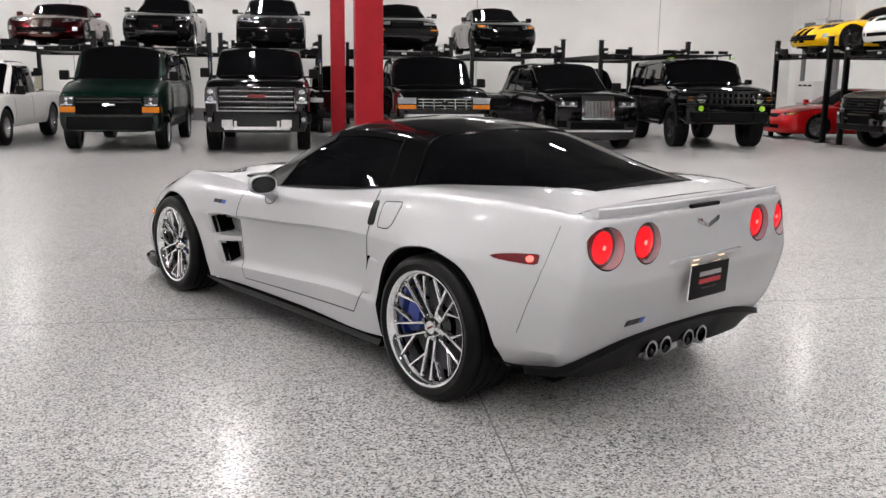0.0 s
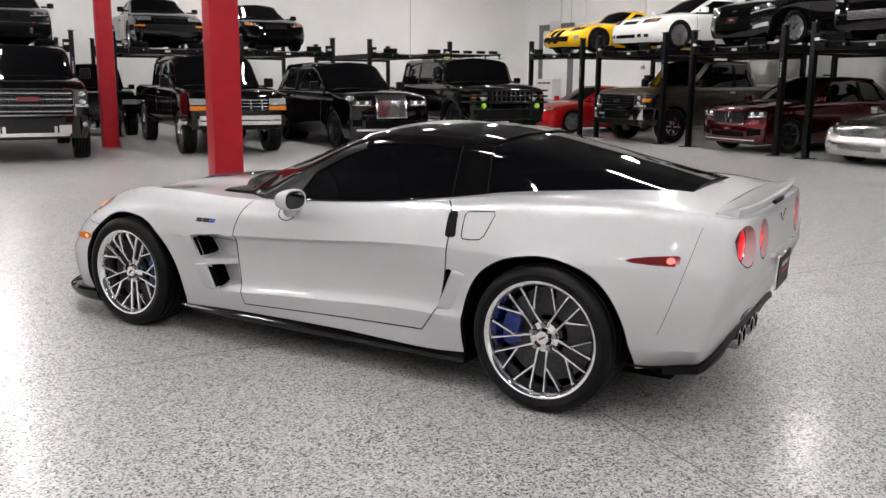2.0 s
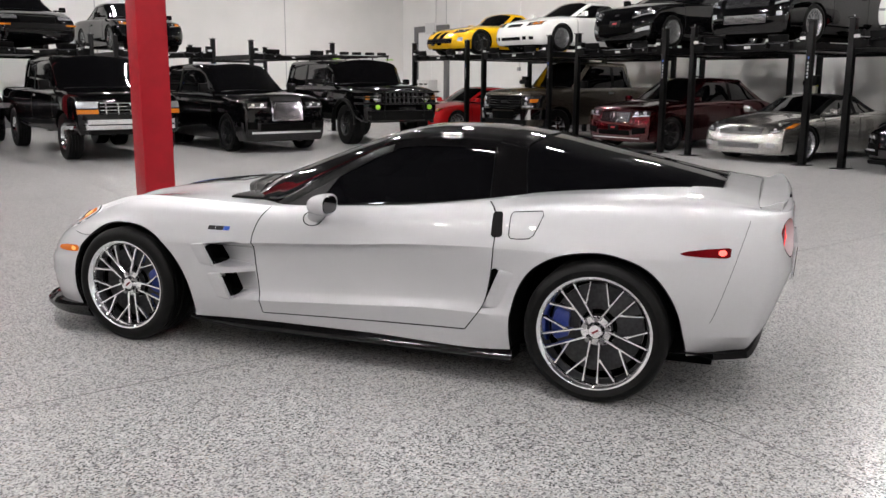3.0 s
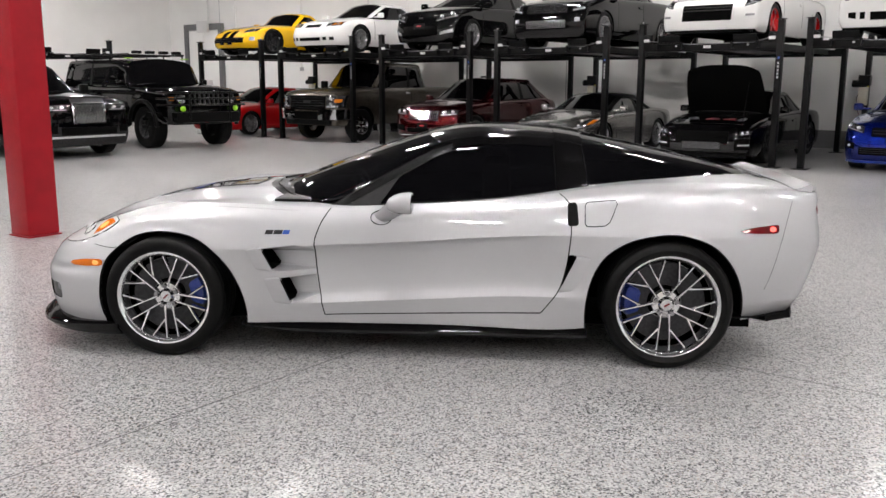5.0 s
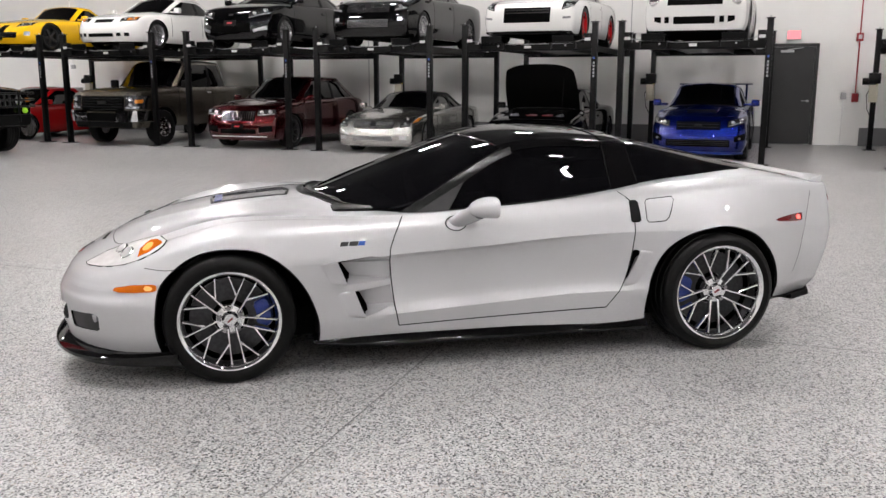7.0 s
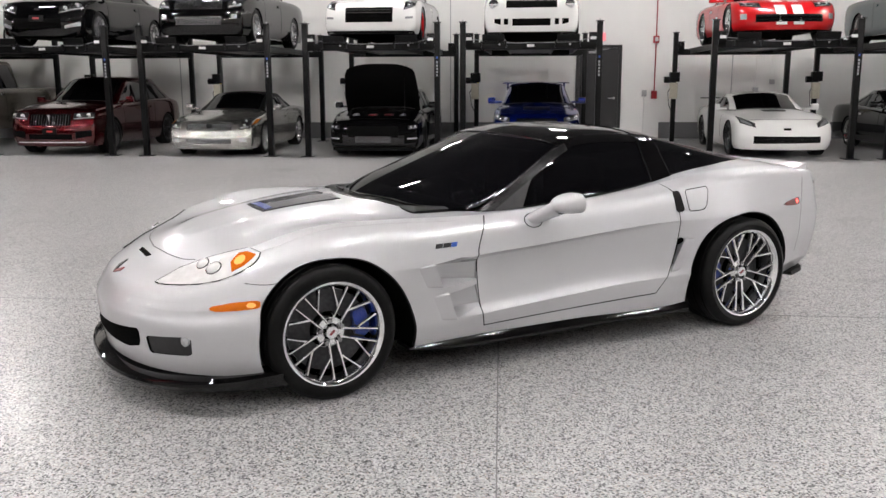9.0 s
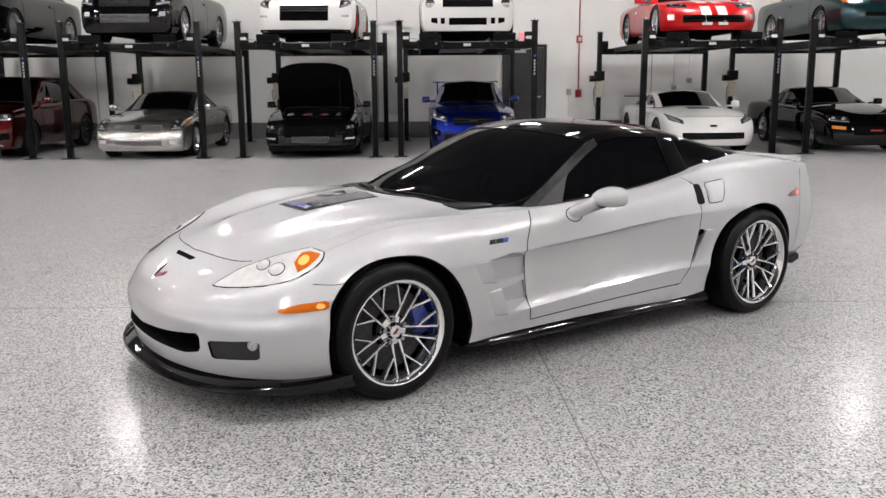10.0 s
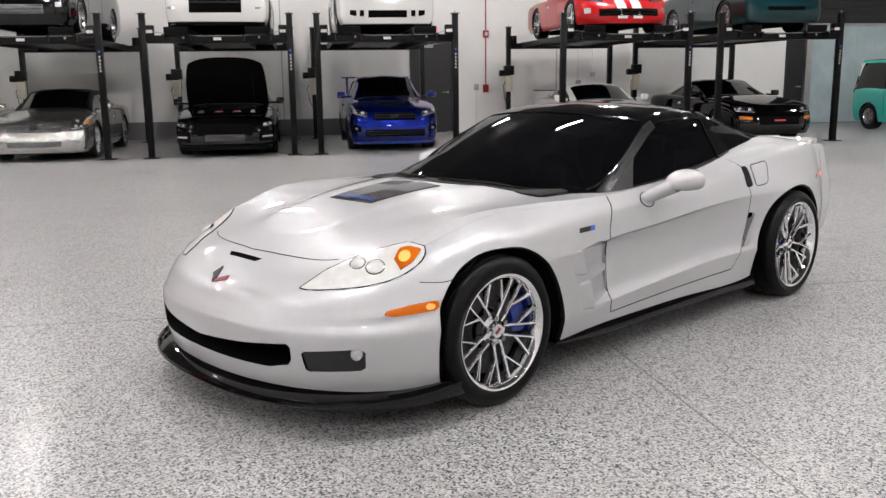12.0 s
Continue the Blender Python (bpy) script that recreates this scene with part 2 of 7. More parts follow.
def soft(*pts, width=0.09):
    """The same, smoothed, for surfaces that must reflect without kinks."""
    f = spline(*pts)
    lo, hi = min(p[0] for p in pts), max(p[0] for p in pts)
    x = np.linspace(lo, hi, 500)
    step = x[1] - x[0]
    k = int(3 * width / step) + 1
    y = f(x)
    left, right = 2 * y[0] - y[1:k + 1][::-1], 2 * y[-1] - y[-k - 1:-1][::-1]
    g = np.exp(-0.5 * (np.arange(-k, k + 1) * step / width) ** 2)
    y = np.convolve(np.concatenate([left, y, right]), g / g.sum(), mode="valid")
    return lambda q: np.interp(q, x, y)


def finish(name, bm, mat, parent=None, label="", angle=38, smooth=True):
    me = bpy.data.meshes.new(name)
    bm.normal_update()
    bm.to_mesh(me)
    bm.free()
    for m in (mat if isinstance(mat, (list, tuple)) else [mat]):
        me.materials.append(m)
    if smooth:
        me.shade_smooth()
        me.set_sharp_from_angle(angle=radians(angle))
    ob = new(name, me)
    if parent is not None:
        ob.parent = parent
    return tagged(ob, label)


part = finish


def thing(name, label, category, group="", kind=""):
    return tagged(new(name), label, category, group, kind)


def add_box(bm, x0, x1, y0, y1, z0, z1, m=None, bevel=0.0):
    mat = Matrix.LocRotScale(((x0 + x1) / 2, (y0 + y1) / 2, (z0 + z1) / 2), None, (abs(x1 - x0), abs(y1 - y0), abs(z1 - z0)))
    made = bmesh.ops.create_cube(bm, size=1, matrix=(m @ mat) if m else mat)["verts"]
    if bevel:
        edges = list({e for v in made for e in v.link_edges})
        bmesh.ops.bevel(bm, geom=edges, offset=bevel, segments=2, affect="EDGES", profile=0.6)


def box(x0, x1, y0, y1, z0, z1, m=None, bevel=0.0):
    bm = bmesh.new()
    add_box(bm, x0, x1, y0, y1, z0, z1, m, bevel)
    return bm


def add_rod(bm, a, b, r, seg=10, r2=None):
    a, b = Vector(a), Vector(b)
    d = b - a
    m = Matrix.Translation((a + b) / 2) @ d.to_track_quat("Z", "Y").to_matrix().to_4x4()
    bmesh.ops.create_cone(bm, cap_ends=True, segments=seg, radius1=r, radius2=r if r2 is None else r2, depth=d.length, matrix=m)


def rod(a, b, r, seg=10, r2=None):
    bm = bmesh.new()
    add_rod(bm, a, b, r, seg, r2)
    return bm


def add_grid(bm, rows, flip=False, close=False):
    """Quads over a grid of points; returns its vertices."""
    vs = [[bm.verts.new(p) for p in r] for r in rows]
    for a, b in zip(vs, vs[1:]):
        n = len(a)
        for i in range(n if close else n - 1):
            q = (a[i], a[(i + 1) % n], b[(i + 1) % n], b[i])
            bm.faces.new(q[::-1] if flip else q)
    return vs


def lathe(profile, seg=48, axis="Y"):
    """Turns (radius, offset) pairs round the axis."""
    bm = bmesh.new()
    rows = []
    for r, o in profile:
        rows.append([(r * math.cos(a), o, r * math.sin(a)) for a in np.linspace(0, 2 * math.pi, seg, endpoint=False)])
    add_grid(bm, rows, close=True)
    return bm


def tube(pts, r, seg=8):
    """A round bar along a polyline."""
    bm = bmesh.new()
    pts = [Vector(p) for p in pts]
    rows = []
    for i, p in enumerate(pts):
        d = (pts[min(i + 1, len(pts) - 1)] - pts[max(i - 1, 0)]).normalized()
        q = d.to_track_quat("Z", "Y")
        rows.append([p + q @ Vector((r * math.cos(a), r * math.sin(a), 0)) for a in np.linspace(0, 2 * math.pi, seg, endpoint=False)])
    vs = add_grid(bm, rows, close=True)
    bm.faces.new(vs[0][::-1])
    bm.faces.new(vs[-1])
    bmesh.ops.recalc_face_normals(bm, faces=bm.faces[:])
    return bm


def carve(bm, cutter, mats=2, index=1):
    """bm minus cutter; the faces of the cut take the cutter's material index."""
    def temp(b):
        me = bpy.data.meshes.new("temp")
        bmesh.ops.recalc_face_normals(b, faces=b.faces[:])
        b.to_mesh(me)
        b.free()
        for i in range(mats):
            me.materials.append(None)
        return new("temp", me)
    for f in cutter.faces:
        f.material_index = index
    a, c = temp(bm), temp(cutter)
    mod = a.modifiers.new("cut", "BOOLEAN")
    mod.operation, mod.object, mod.solver = "DIFFERENCE", c, "EXACT"
    me = bpy.data.meshes.new_from_object(a.evaluated_get(bpy.context.evaluated_depsgraph_get()))
    out = bmesh.new()
    out.from_mesh(me)
    for o in (a, c):
        d = o.data
        bpy.data.objects.remove(o)
        bpy.data.meshes.remove(d)
    bpy.data.meshes.remove(me)
    return out


# ---- vehicle bodies ----
def rail(nose, tail, w, z, x0=1.55, x1=-1.75, pf=2.3, pr=3.5, n=(16, 60, 14)):
    """Half a contour from the nose's centre round the corner, along the side and round to the tail's centre."""
    a = np.linspace(0, np.pi / 2, n[0] + 1)
    fx, fy = x0 + (nose - x0) * np.cos(a) ** (2 / pf), float(w(x0)) * np.sin(a) ** (2 / pf)
    sx = np.linspace(x0, x1, n[1] + 1)[1:-1]
    sy = w(sx)
    b = np.linspace(np.pi / 2, 0, n[2] + 1)
    rx, ry = x1 + (tail - x1) * np.cos(b) ** (2 / pr), float(w(x1)) * np.sin(b) ** (2 / pr)
    x, y = np.concatenate([fx, sx, rx]), np.concatenate([fy, sy, ry])
    y[0] = y[-1] = 0.0
    return np.stack([x, y, z(x)], 1)


def between(rails, sub=4, creases=()):
    """Rows of points that run smoothly through the rails, with a kink at the creases."""
    rows = []
    k = len(rails)
    for i in range(k - 1):
        p1, p2 = rails[i], rails[i + 1]
        p0 = rails[i - 1] if i > 0 and i not in creases else 2 * p1 - p2
        p3 = rails[i + 2] if i + 2 < k and i + 1 not in creases else 2 * p2 - p1
        for j in range(sub):
            t = j / sub
            rows.append(0.5 * (2 * p1 + (p2 - p0) * t + (2 * p0 - 5 * p1 + 4 * p2 - p3) * t * t + (3 * p1 - p0 - 3 * p2 + p3) * t ** 3))
    rows.append(rails[-1])
    return rows


def shell(rows):
    """A closed body out of half rows, mirrored over y = 0."""
    bm = bmesh.new()
    for sign in (1, -1):
        add_grid(bm, [[(p[0], max(p[1], 0) * sign, p[2]) for p in r] for r in rows], flip=sign < 0)
    bmesh.ops.remove_doubles(bm, verts=bm.verts[:], dist=0.0008)
    bmesh.ops.dissolve_degenerate(bm, edges=bm.edges[:], dist=0.0004)
    bmesh.ops.recalc_face_normals(bm, faces=bm.faces[:])
    return bm


def cabin(xs, belt_w, belt_z, cant_w, cant_z, mid_z, n=5):
    """The glasshouse: cross sections from the belt up to the cant rail and over the roof."""
    rows = []
    for x in xs:
        wb, zb, wc, zc, zm = (float(f(x)) for f in (belt_w, belt_z, cant_w, cant_z, mid_z))
        zm = max(zm, zb + 0.001)
        zc = min(max(zc, zb), zm)
        wc = min(wc, wb)
        pts = [np.array(p) for p in ((x, 0, zb - 0.05), (x, wb, zb - 0.05), (x, wb, zb), ((x), wb + (wc - wb) * 0.5 + 0.012 * (zc - zb) / 0.3, (zb + zc) / 2),
                                     (x, wc, zc), (x, wc * 0.55, zc + (zm - zc) * 0.74), (x, 0, zm))]
        rows.append(between(pts, n, creases=(1, 2)))
    bm = bmesh.new()
    for sign in (1, -1):
        vs = add_grid(bm, [[(p[0], p[1] * sign, p[2]) for p in r] for r in rows], flip=sign > 0)
    bmesh.ops.remove_doubles(bm, verts=bm.verts[:], dist=0.0006)
    bmesh.ops.holes_fill(bm, edges=[e for e in bm.edges if e.is_boundary], sides=400)
    bmesh.ops.dissolve_degenerate(bm, edges=bm.edges[:], dist=0.0004)
    bmesh.ops.recalc_face_normals(bm, faces=bm.faces[:])
    return bm


from mathutils.bvhtree import BVHTree


class Skin:
    """A body's surface, on which panels are laid by looking at it along an axis."""
    VIEWS = {"front": ((1, 0, 0), lambda a, b: (0, a, b)), "rear": ((-1, 0, 0), lambda a, b: (0, a, b)),
             "left": ((0, 1, 0), lambda a, b: (a, 0, b)), "right": ((0, -1, 0), lambda a, b: (a, 0, b)),
             "top": ((0, 0, 1), lambda a, b: (a, b, 0))}

    def __init__(self, *bms):
        self.trees = [BVHTree.FromBMesh(b) for b in bms]

    def at(self, view, a, b):
        out, place = self.VIEWS[view]
        out = Vector(out)
        start = Vector(place(a, b)) + out * 6
        best = None
        for t in self.trees:
            hit, nor, _, dist = t.ray_cast(start, -out)
            if hit and (best is None or dist < best[2]):
                best = (hit, nor, dist)
        if best is None:
            for t in self.trees:
                hit, nor, _, dist = t.find_nearest(start - out * 4.5)
                if best is None or dist < best[2]:
                    best = (hit, nor, dist)
        n = best[1] if best[1].dot(out) >= 0 else -best[1]
        return best[0], n

    def panel(self, view, lower, upper, off=0.003, thick=0.012, n=10, m=4, bulge=0.0, mid=None):
        """A plate between two lines drawn on the surface (by way of a third), proud of it by off."""
        def sample(line):
            p = np.array(line, float)
            s = np.concatenate([[0], np.cumsum(np.linalg.norm(np.diff(p, axis=0), axis=1))])
            q = np.linspace(0, s[-1], n + 1)
            return np.stack([np.interp(q, s, p[:, i]) for i in (0, 1)], 1)
        lines = [sample(q) for q in (lower, mid, upper) if q is not None]
        stops = np.linspace(0, 1, len(lines))
        out = Vector(self.VIEWS[view][0])
        bm = bmesh.new()
        top, back = [], []
        for j in range(m + 1):
            rt, rb = [], []
            for i in range(n + 1):
                a, b = (np.interp(j / m, stops, [q[i][c] for q in lines]) for c in (0, 1))
                p, nor = self.at(view, a, b)
                dome = bulge * math.sin(math.pi * j / m) * math.sin(math.pi * i / n)
                rt.append(p + nor * (off + dome))
                rb.append(p - out * thick)
            top.append(rt)
            back.append(rb)
        vt = add_grid(bm, top)
        vb = add_grid(bm, back, flip=True)
        loop = lambda v: v[0] + [r[-1] for r in v[1:-1]] + v[-1][::-1] + [r[0] for r in v[-2:0:-1]]
        a, b = loop(vt), loop(vb)
        for i in range(len(a)):
            j = (i + 1) % len(a)
            bm.faces.new((a[i], b[i], b[j], a[j]))
        bmesh.ops.remove_doubles(bm, verts=bm.verts[:], dist=0.0003)
        bmesh.ops.dissolve_degenerate(bm, edges=bm.edges[:], dist=0.0002)
        bmesh.ops.recalc_face_normals(bm, faces=bm.faces[:])
        return bm


def rounded(line, times=3):
    """The same line with its corners cut away."""
    p = [Vector(q) for q in line]
    for _ in range(times):
        p = [p[0]] + [q for a, b in zip(p, p[1:]) for q in (a.lerp(b, 0.25), a.lerp(b, 0.75))] + [p[-1]]
    return [tuple(q) for q in p]


def seam(skin, view, line, width=0.006, off=0.0008):
    """A narrow gap strip along a line on the surface."""
    p = np.array(line, float)
    d = np.gradient(p, axis=0)
    nrm = np.stack([-d[:, 1], d[:, 0]], 1)
    nrm /= np.maximum(np.linalg.norm(nrm, axis=1, keepdims=True), 1e-6)
    return skin.panel(view, (p - nrm * width / 2).tolist(), (p + nrm * width / 2).tolist(), off, 0.004, max(40, 10 * len(p)), 1)


def prism(view, pts, d0, d1):
    """A straight-sided cutter over an outline, from d0 to d1 along the view's axis."""
    place = Skin.VIEWS[view][1]
    axis = Vector([abs(c) for c in Skin.VIEWS[view][0]])
    bm = bmesh.new()
    a = [bm.verts.new(Vector(place(*p)) + axis * d0) for p in pts]
    b = [bm.verts.new(Vector(place(*p)) + axis * d1) for p in pts]
    bm.faces.new(a)
    bm.faces.new(b[::-1])
    for i in range(len(a)):
        j = (i + 1) % len(a)
        bm.faces.new((a[j], a[i], b[i], b[j]))
    bmesh.ops.recalc_face_normals(bm, faces=bm.faces[:])
    return bm


def merge(bms):
    """Several bmeshes as one."""
    out = bmesh.new()
    for b in bms:
        me = bpy.data.meshes.new("temp")
        b.to_mesh(me)
        b.free()
        out.from_mesh(me)
        bpy.data.meshes.remove(me)
    return out


def arc(cx, cz, rx, rz, a0, a1, n=14):
    return [(cx + rx * math.cos(radians(a0 + (a1 - a0) * i / n)), cz + rz * math.sin(radians(a0 + (a1 - a0) * i / n))) for i in range(n + 1)]


def flip(line):
    return [(-a, b) for a, b in line]


def tyre_mesh(r, w, rim_r):
    """A tyre with a bulged side wall and tread grooves, its axle along y."""
    h = w / 2
    prof = [(rim_r - 0.012, -h * 0.78), (rim_r + 0.006, -h * 0.93), (rim_r + (r - rim_r) * 0.45, -h), (r - 0.020, -h * 0.95), (r - 0.006, -h * 0.84)]
    for k in range(4):
        c = -h * 0.6 + k * h * 0.4
        prof += [(r, c - h * 0.16), (r, c - h * 0.02), (r - 0.007, c), (r - 0.007, c + h * 0.04), (r, c + h * 0.06), (r, c + h * 0.16)]
    prof += [(r - 0.006, h * 0.84), (r - 0.020, h * 0.95), (rim_r + (r - rim_r) * 0.45, h), (rim_r + 0.006, h * 0.93), (rim_r - 0.012, h * 0.78)]
    bm = lathe(prof, 56)
    bmesh.ops.recalc_face_normals(bm, faces=bm.faces[:])
    return bm


def rim_mesh(r, w, spokes, width, dish=0.03):
    """Rim with barrel, lip and straight spokes in one piece; the outer face at +y."""
    h = w / 2
    bm = lathe([(r * 0.98, -h * 0.8), (r * 0.86, -h * 0.5), (r * 0.84, h * 0.4), (r * 0.92, h * 0.72), (r * 0.97, h * 0.80), (r, h * 0.84), (r, h * 0.90), (r * 0.955, h * 0.9), (r * 0.91, h * 0.72)], 40)
    y = h * 0.72 - dish
    for i in range(spokes):
        m = Matrix.Rotation(2 * math.pi * i / spokes, 4, "Y")
        add_box(bm, -width / 2, width / 2, y - 0.03, y + 0.012, r * 0.12, r * 0.93, m, 0.006)
    cap = bmesh.ops.create_cone(bm, cap_ends=True, segments=20, radius1=r * 0.24, radius2=r * 0.2, depth=0.05,
                                matrix=Matrix.Translation((0, y, 0)) @ Matrix.Rotation(-math.pi / 2, 4, "X"))
    add_rod(bm, (0, -h * 0.4, 0), (0, -h * 0.3, 0), r * 0.83, 28)
    bmesh.ops.recalc_face_normals(bm, faces=bm.faces[:])
    return bm


# ---- the hall ----
X0, X1, Y0, Y1, H = -13.0, 17.7, -18.5, 25.7, 6.2


def structure(name, bm, mat, label, category):
    ob = finish(name, bm, mat, None, label, smooth=False)
    return tagged(ob, label, category, kind="structure")


structure("floor", box(X0, X1, Y0, Y1, -0.2, 0.0), M["floor"], "speckled grey flake epoxy floor with a glossy coat", "floor")
structure("ceiling", box(X0 - 0.3, X1 + 0.3, Y0 - 0.3, Y1 + 0.3, H, H + 0.2), M["ceiling"], "dark painted metal deck ceiling", "ceiling")
wall_a = structure("wall_north", box(X0 - 0.3, X1 + 0.3, Y1, Y1 + 0.3, 0, H), M["wall"], "white painted tilt-up concrete wall with panel joints", "wall")
wall_b = structure("wall_east", box(X1, X1 + 0.3, Y0, Y1, 0, H), M["wall"], "white painted tilt-up concrete wall with panel joints", "wall")
structure("wall_south", box(X0 - 0.3, X1 + 0.3, Y0 - 0.3, Y0, 0, H), M["wall"], "plain white painted wall behind the lifts", "wall")
structure("wall_west", box(X0 - 0.3, X0, Y0, Y1, 0, H), M["wall_dark"], "plain pale grey painted wall", "wall")
band = bmesh.new()
add_box(band, X1 - 0.012, X1, -3.0 - 0.0, Y1 - 0.012, 0.0, 0.42)
add_box(band, X0, X1, Y1 - 0.012, Y1, 0.0, 0.42)
add_box(band, X1 - 0.012, X1, Y0, -4.2, 0.0, 0.42)
structure("baseboard", band, M["wall_grey"], "dark grey painted band along the foot of the walls", "baseboard")
joint = bmesh.new()
for y in (-6.0, 1.2, 8.4, 15.6, 22.8):
    add_box(joint, X1 - 0.006, X1 - 0.001, y - 0.012, y + 0.012, 0.42, H)
for x in (-8.0, -1.2, 5.6, 12.4):
    add_box(joint, x - 0.012, x + 0.012, Y1 - 0.006, Y1 - 0.001, 0.42, H)
structure("trim", joint, M["galv"], "grey sealant joints between the wall panels", "trim")

# exit door with frame, closer, lever; lit sign above
door = structure("door_1", box(17.655, 17.70, -3.12, -2.12, 0.02, 2.30), M["dark_door"], "dark grey steel exit door, closed", "door")
fr = bmesh.new()
for y0, y1 in ((-3.20, -3.125), (-2.115, -2.04)):
    add_box(fr, 17.63, 17.70, y0, y1, 0, 2.38)
add_box(fr, 17.63, 17.70, -3.125, -2.115, 2.305, 2.38)
part("frame", fr, M["dark_door"], door, smooth=False)
part("closer", box(17.60, 17.65, -2.65, -2.35, 2.17, 2.23, None, 0.008), M["galv"], door)
part("closer_arm", rod((17.60, -2.50, 2.24), (17.60, -2.85, 2.28), 0.012), M["galv"], door)
hd = merge([rod((17.65, -3.02, 1.04), (17.59, -3.02, 1.04), 0.03, 16), rod((17.595, -3.02, 1.04), (17.595, -2.88, 1.04), 0.011)])
part("lever", hd, M["galv"], door)
sign = thing("exit_sign", "small lit red exit sign on the white wall above the door", "sign")
part("housing", box(17.60, 17.70, -2.78, -2.46, 2.47, 2.69, None, 0.01), M["white"], sign)
part("face", box(17.594, 17.599, -2.765, -2.475, 2.485, 2.675), M["exit_red"], sign)
# fire alarm strobe, pull station, red conduit
alarm = thing("fire_alarm", "red wall strobe and pull station joined by red conduit", "fire alarm")
part("conduit", rod((17.66, -4.05, 1.1), (17.66, -4.05, H - 0.1), 0.014), M["red_steel"], alarm)
part("strobe", box(17.60, 17.70, -4.12, -3.98, 2.42, 2.60, None, 0.01), M["red_label"], alarm)
part("strobe_lens", box(17.585, 17.60, -4.09, -4.01, 2.46, 2.56, None, 0.004), M["white"], alarm)
part("pull_station", box(17.62, 17.70, -4.12, -3.98, 1.02, 1.22, None, 0.008), M["red_label"], alarm)
sw = thing("wall_switch", "grey metal switch box with conduit on the white wall", "switch")
part("plate", box(17.65, 17.70, -3.86, -3.74, 1.08, 1.24, None, 0.006), M["galv"], sw)
part("conduit", rod((17.68, -3.80, 0.05), (17.68, -3.80, 1.08), 0.012), M["white"], sw)
for i, (y, z0, z1) in enumerate(((21.9, 2.6, H), (18.6, 2.0, H), (14.0, 0.6, H), (-6.6, 1.3, H), (-7.0, 1.5, H))):
    c = thing("wall_conduit", "thin white electrical conduit running up the wall", "conduit", "wall conduits")
    part("pipe", rod((17.66, y, z0), (17.66, y, z1), 0.022), M["wall"], c)
    part("box", box(17.62, 17.70, y - 0.06, y + 0.06, z0 - 0.12, z0, None, 0.005), M["galv"], c)
# grey framed door and electrical cabinets by the corner
far = structure("door_2", box(17.64, 17.70, 22.78, 24.52, 0.0, 3.40), M["wall_dark"], "tall pale double door in a grey steel frame, closed", "door")
fr = bmesh.new()
for y0, y1 in ((22.58, 22.78), (24.52, 24.72)):
    add_box(fr, 17.56, 17.70, y0, y1, 0, 3.62, None, 0.01)
add_box(fr, 17.56, 17.70, 22.78, 24.52, 3.40, 3.62, None, 0.01)
part("frame", fr, M["wall_grey"], far, "grey steel door frame", smooth=False)
for y0, y1 in ((22.80, 23.64), (23.66, 24.50)):
    part("leaf", box(17.615, 17.64, y0, y1, 0.03, 3.37, None, 0.006), M["wall"], far, smooth=False)
opener = thing("door_opener", "white metal box on the lintel of the tall door", "opener")
part("case", box(17.46, 17.56, 23.25, 23.85, 3.30, 3.72, None, 0.015), M["white"], opener)
part("conduit", rod((17.62, 23.35, 3.70), (17.62, 23.35, H), 0.03, 12), M["white"], opener)
for y, w, h, z, mt in ((23.15, 1.15, 0.75, 0.80, "white"), (18.2, 0.8, 1.3, 0.0, "galv")):
    cab = thing("utility_cabinet", "pale metal utility cabinet with vent slots against the wall", "cabinet", "utility cabinets")
    part("body", box(17.15, 17.55, y, y + w, z, z + h, None, 0.01), M[mt], cab)
    for k in range(3):
        part("slot", box(17.142, 17.15, y + 0.12 + 0.30 * k, y + 0.34 + 0.30 * k, z + h - 0.18, z + h - 0.12), M["trim"], cab)
    part("foot", box(17.20, 17.50, y + 0.05, y + w - 0.05, 0, max(z, 0.01)), M["galv"], cab)
# roller door in the east wall: dark slats above, pale strip curtain below, steel tracks
rd = structure("door_3", box(17.655, 17.69, -16.9, -13.45, 2.75, 5.2), M["dark_door"], "dark slatted roller door, half raised", "roller door")
for k in range(12):
    part("slat", box(17.63, 17.655, -16.9, -13.45, 2.77 + k * 0.2, 2.955 + k * 0.2, None, 0.006), M["dark_door"], rd, smooth=False)
for y in (-13.36, -17.0):
    part("track", box(17.54, 17.69, y - 0.09, y + 0.09, 0, 5.3), M["galv"], rd, smooth=False)
part("bottom_bar", box(17.60, 17.66, -16.9, -13.45, 2.70, 2.77, None, 0.01), M["galv"], rd)
for k in range(12):
    y = -13.46 - 0.288 * k
    part("curtain_strip", box(17.64 - 0.008 * (k % 2), 17.646 - 0.008 * (k % 2), y - 0.30, y, 0.02, 2.70), M["curtain"], rd, smooth=False)
post = structure("trim_post", box(17.60, 17.69, -13.24, -12.72, 0, 4.2), M["dark_door"], "dark grey steel door leaf against the wall", "jamb")
part("lever", merge([rod((17.60, -13.14, 1.04), (17.55, -13.14, 1.04), 0.025, 12), rod((17.555, -13.14, 1.04), (17.555, -13.0, 1.04), 0.010)]), M["galv"], post)

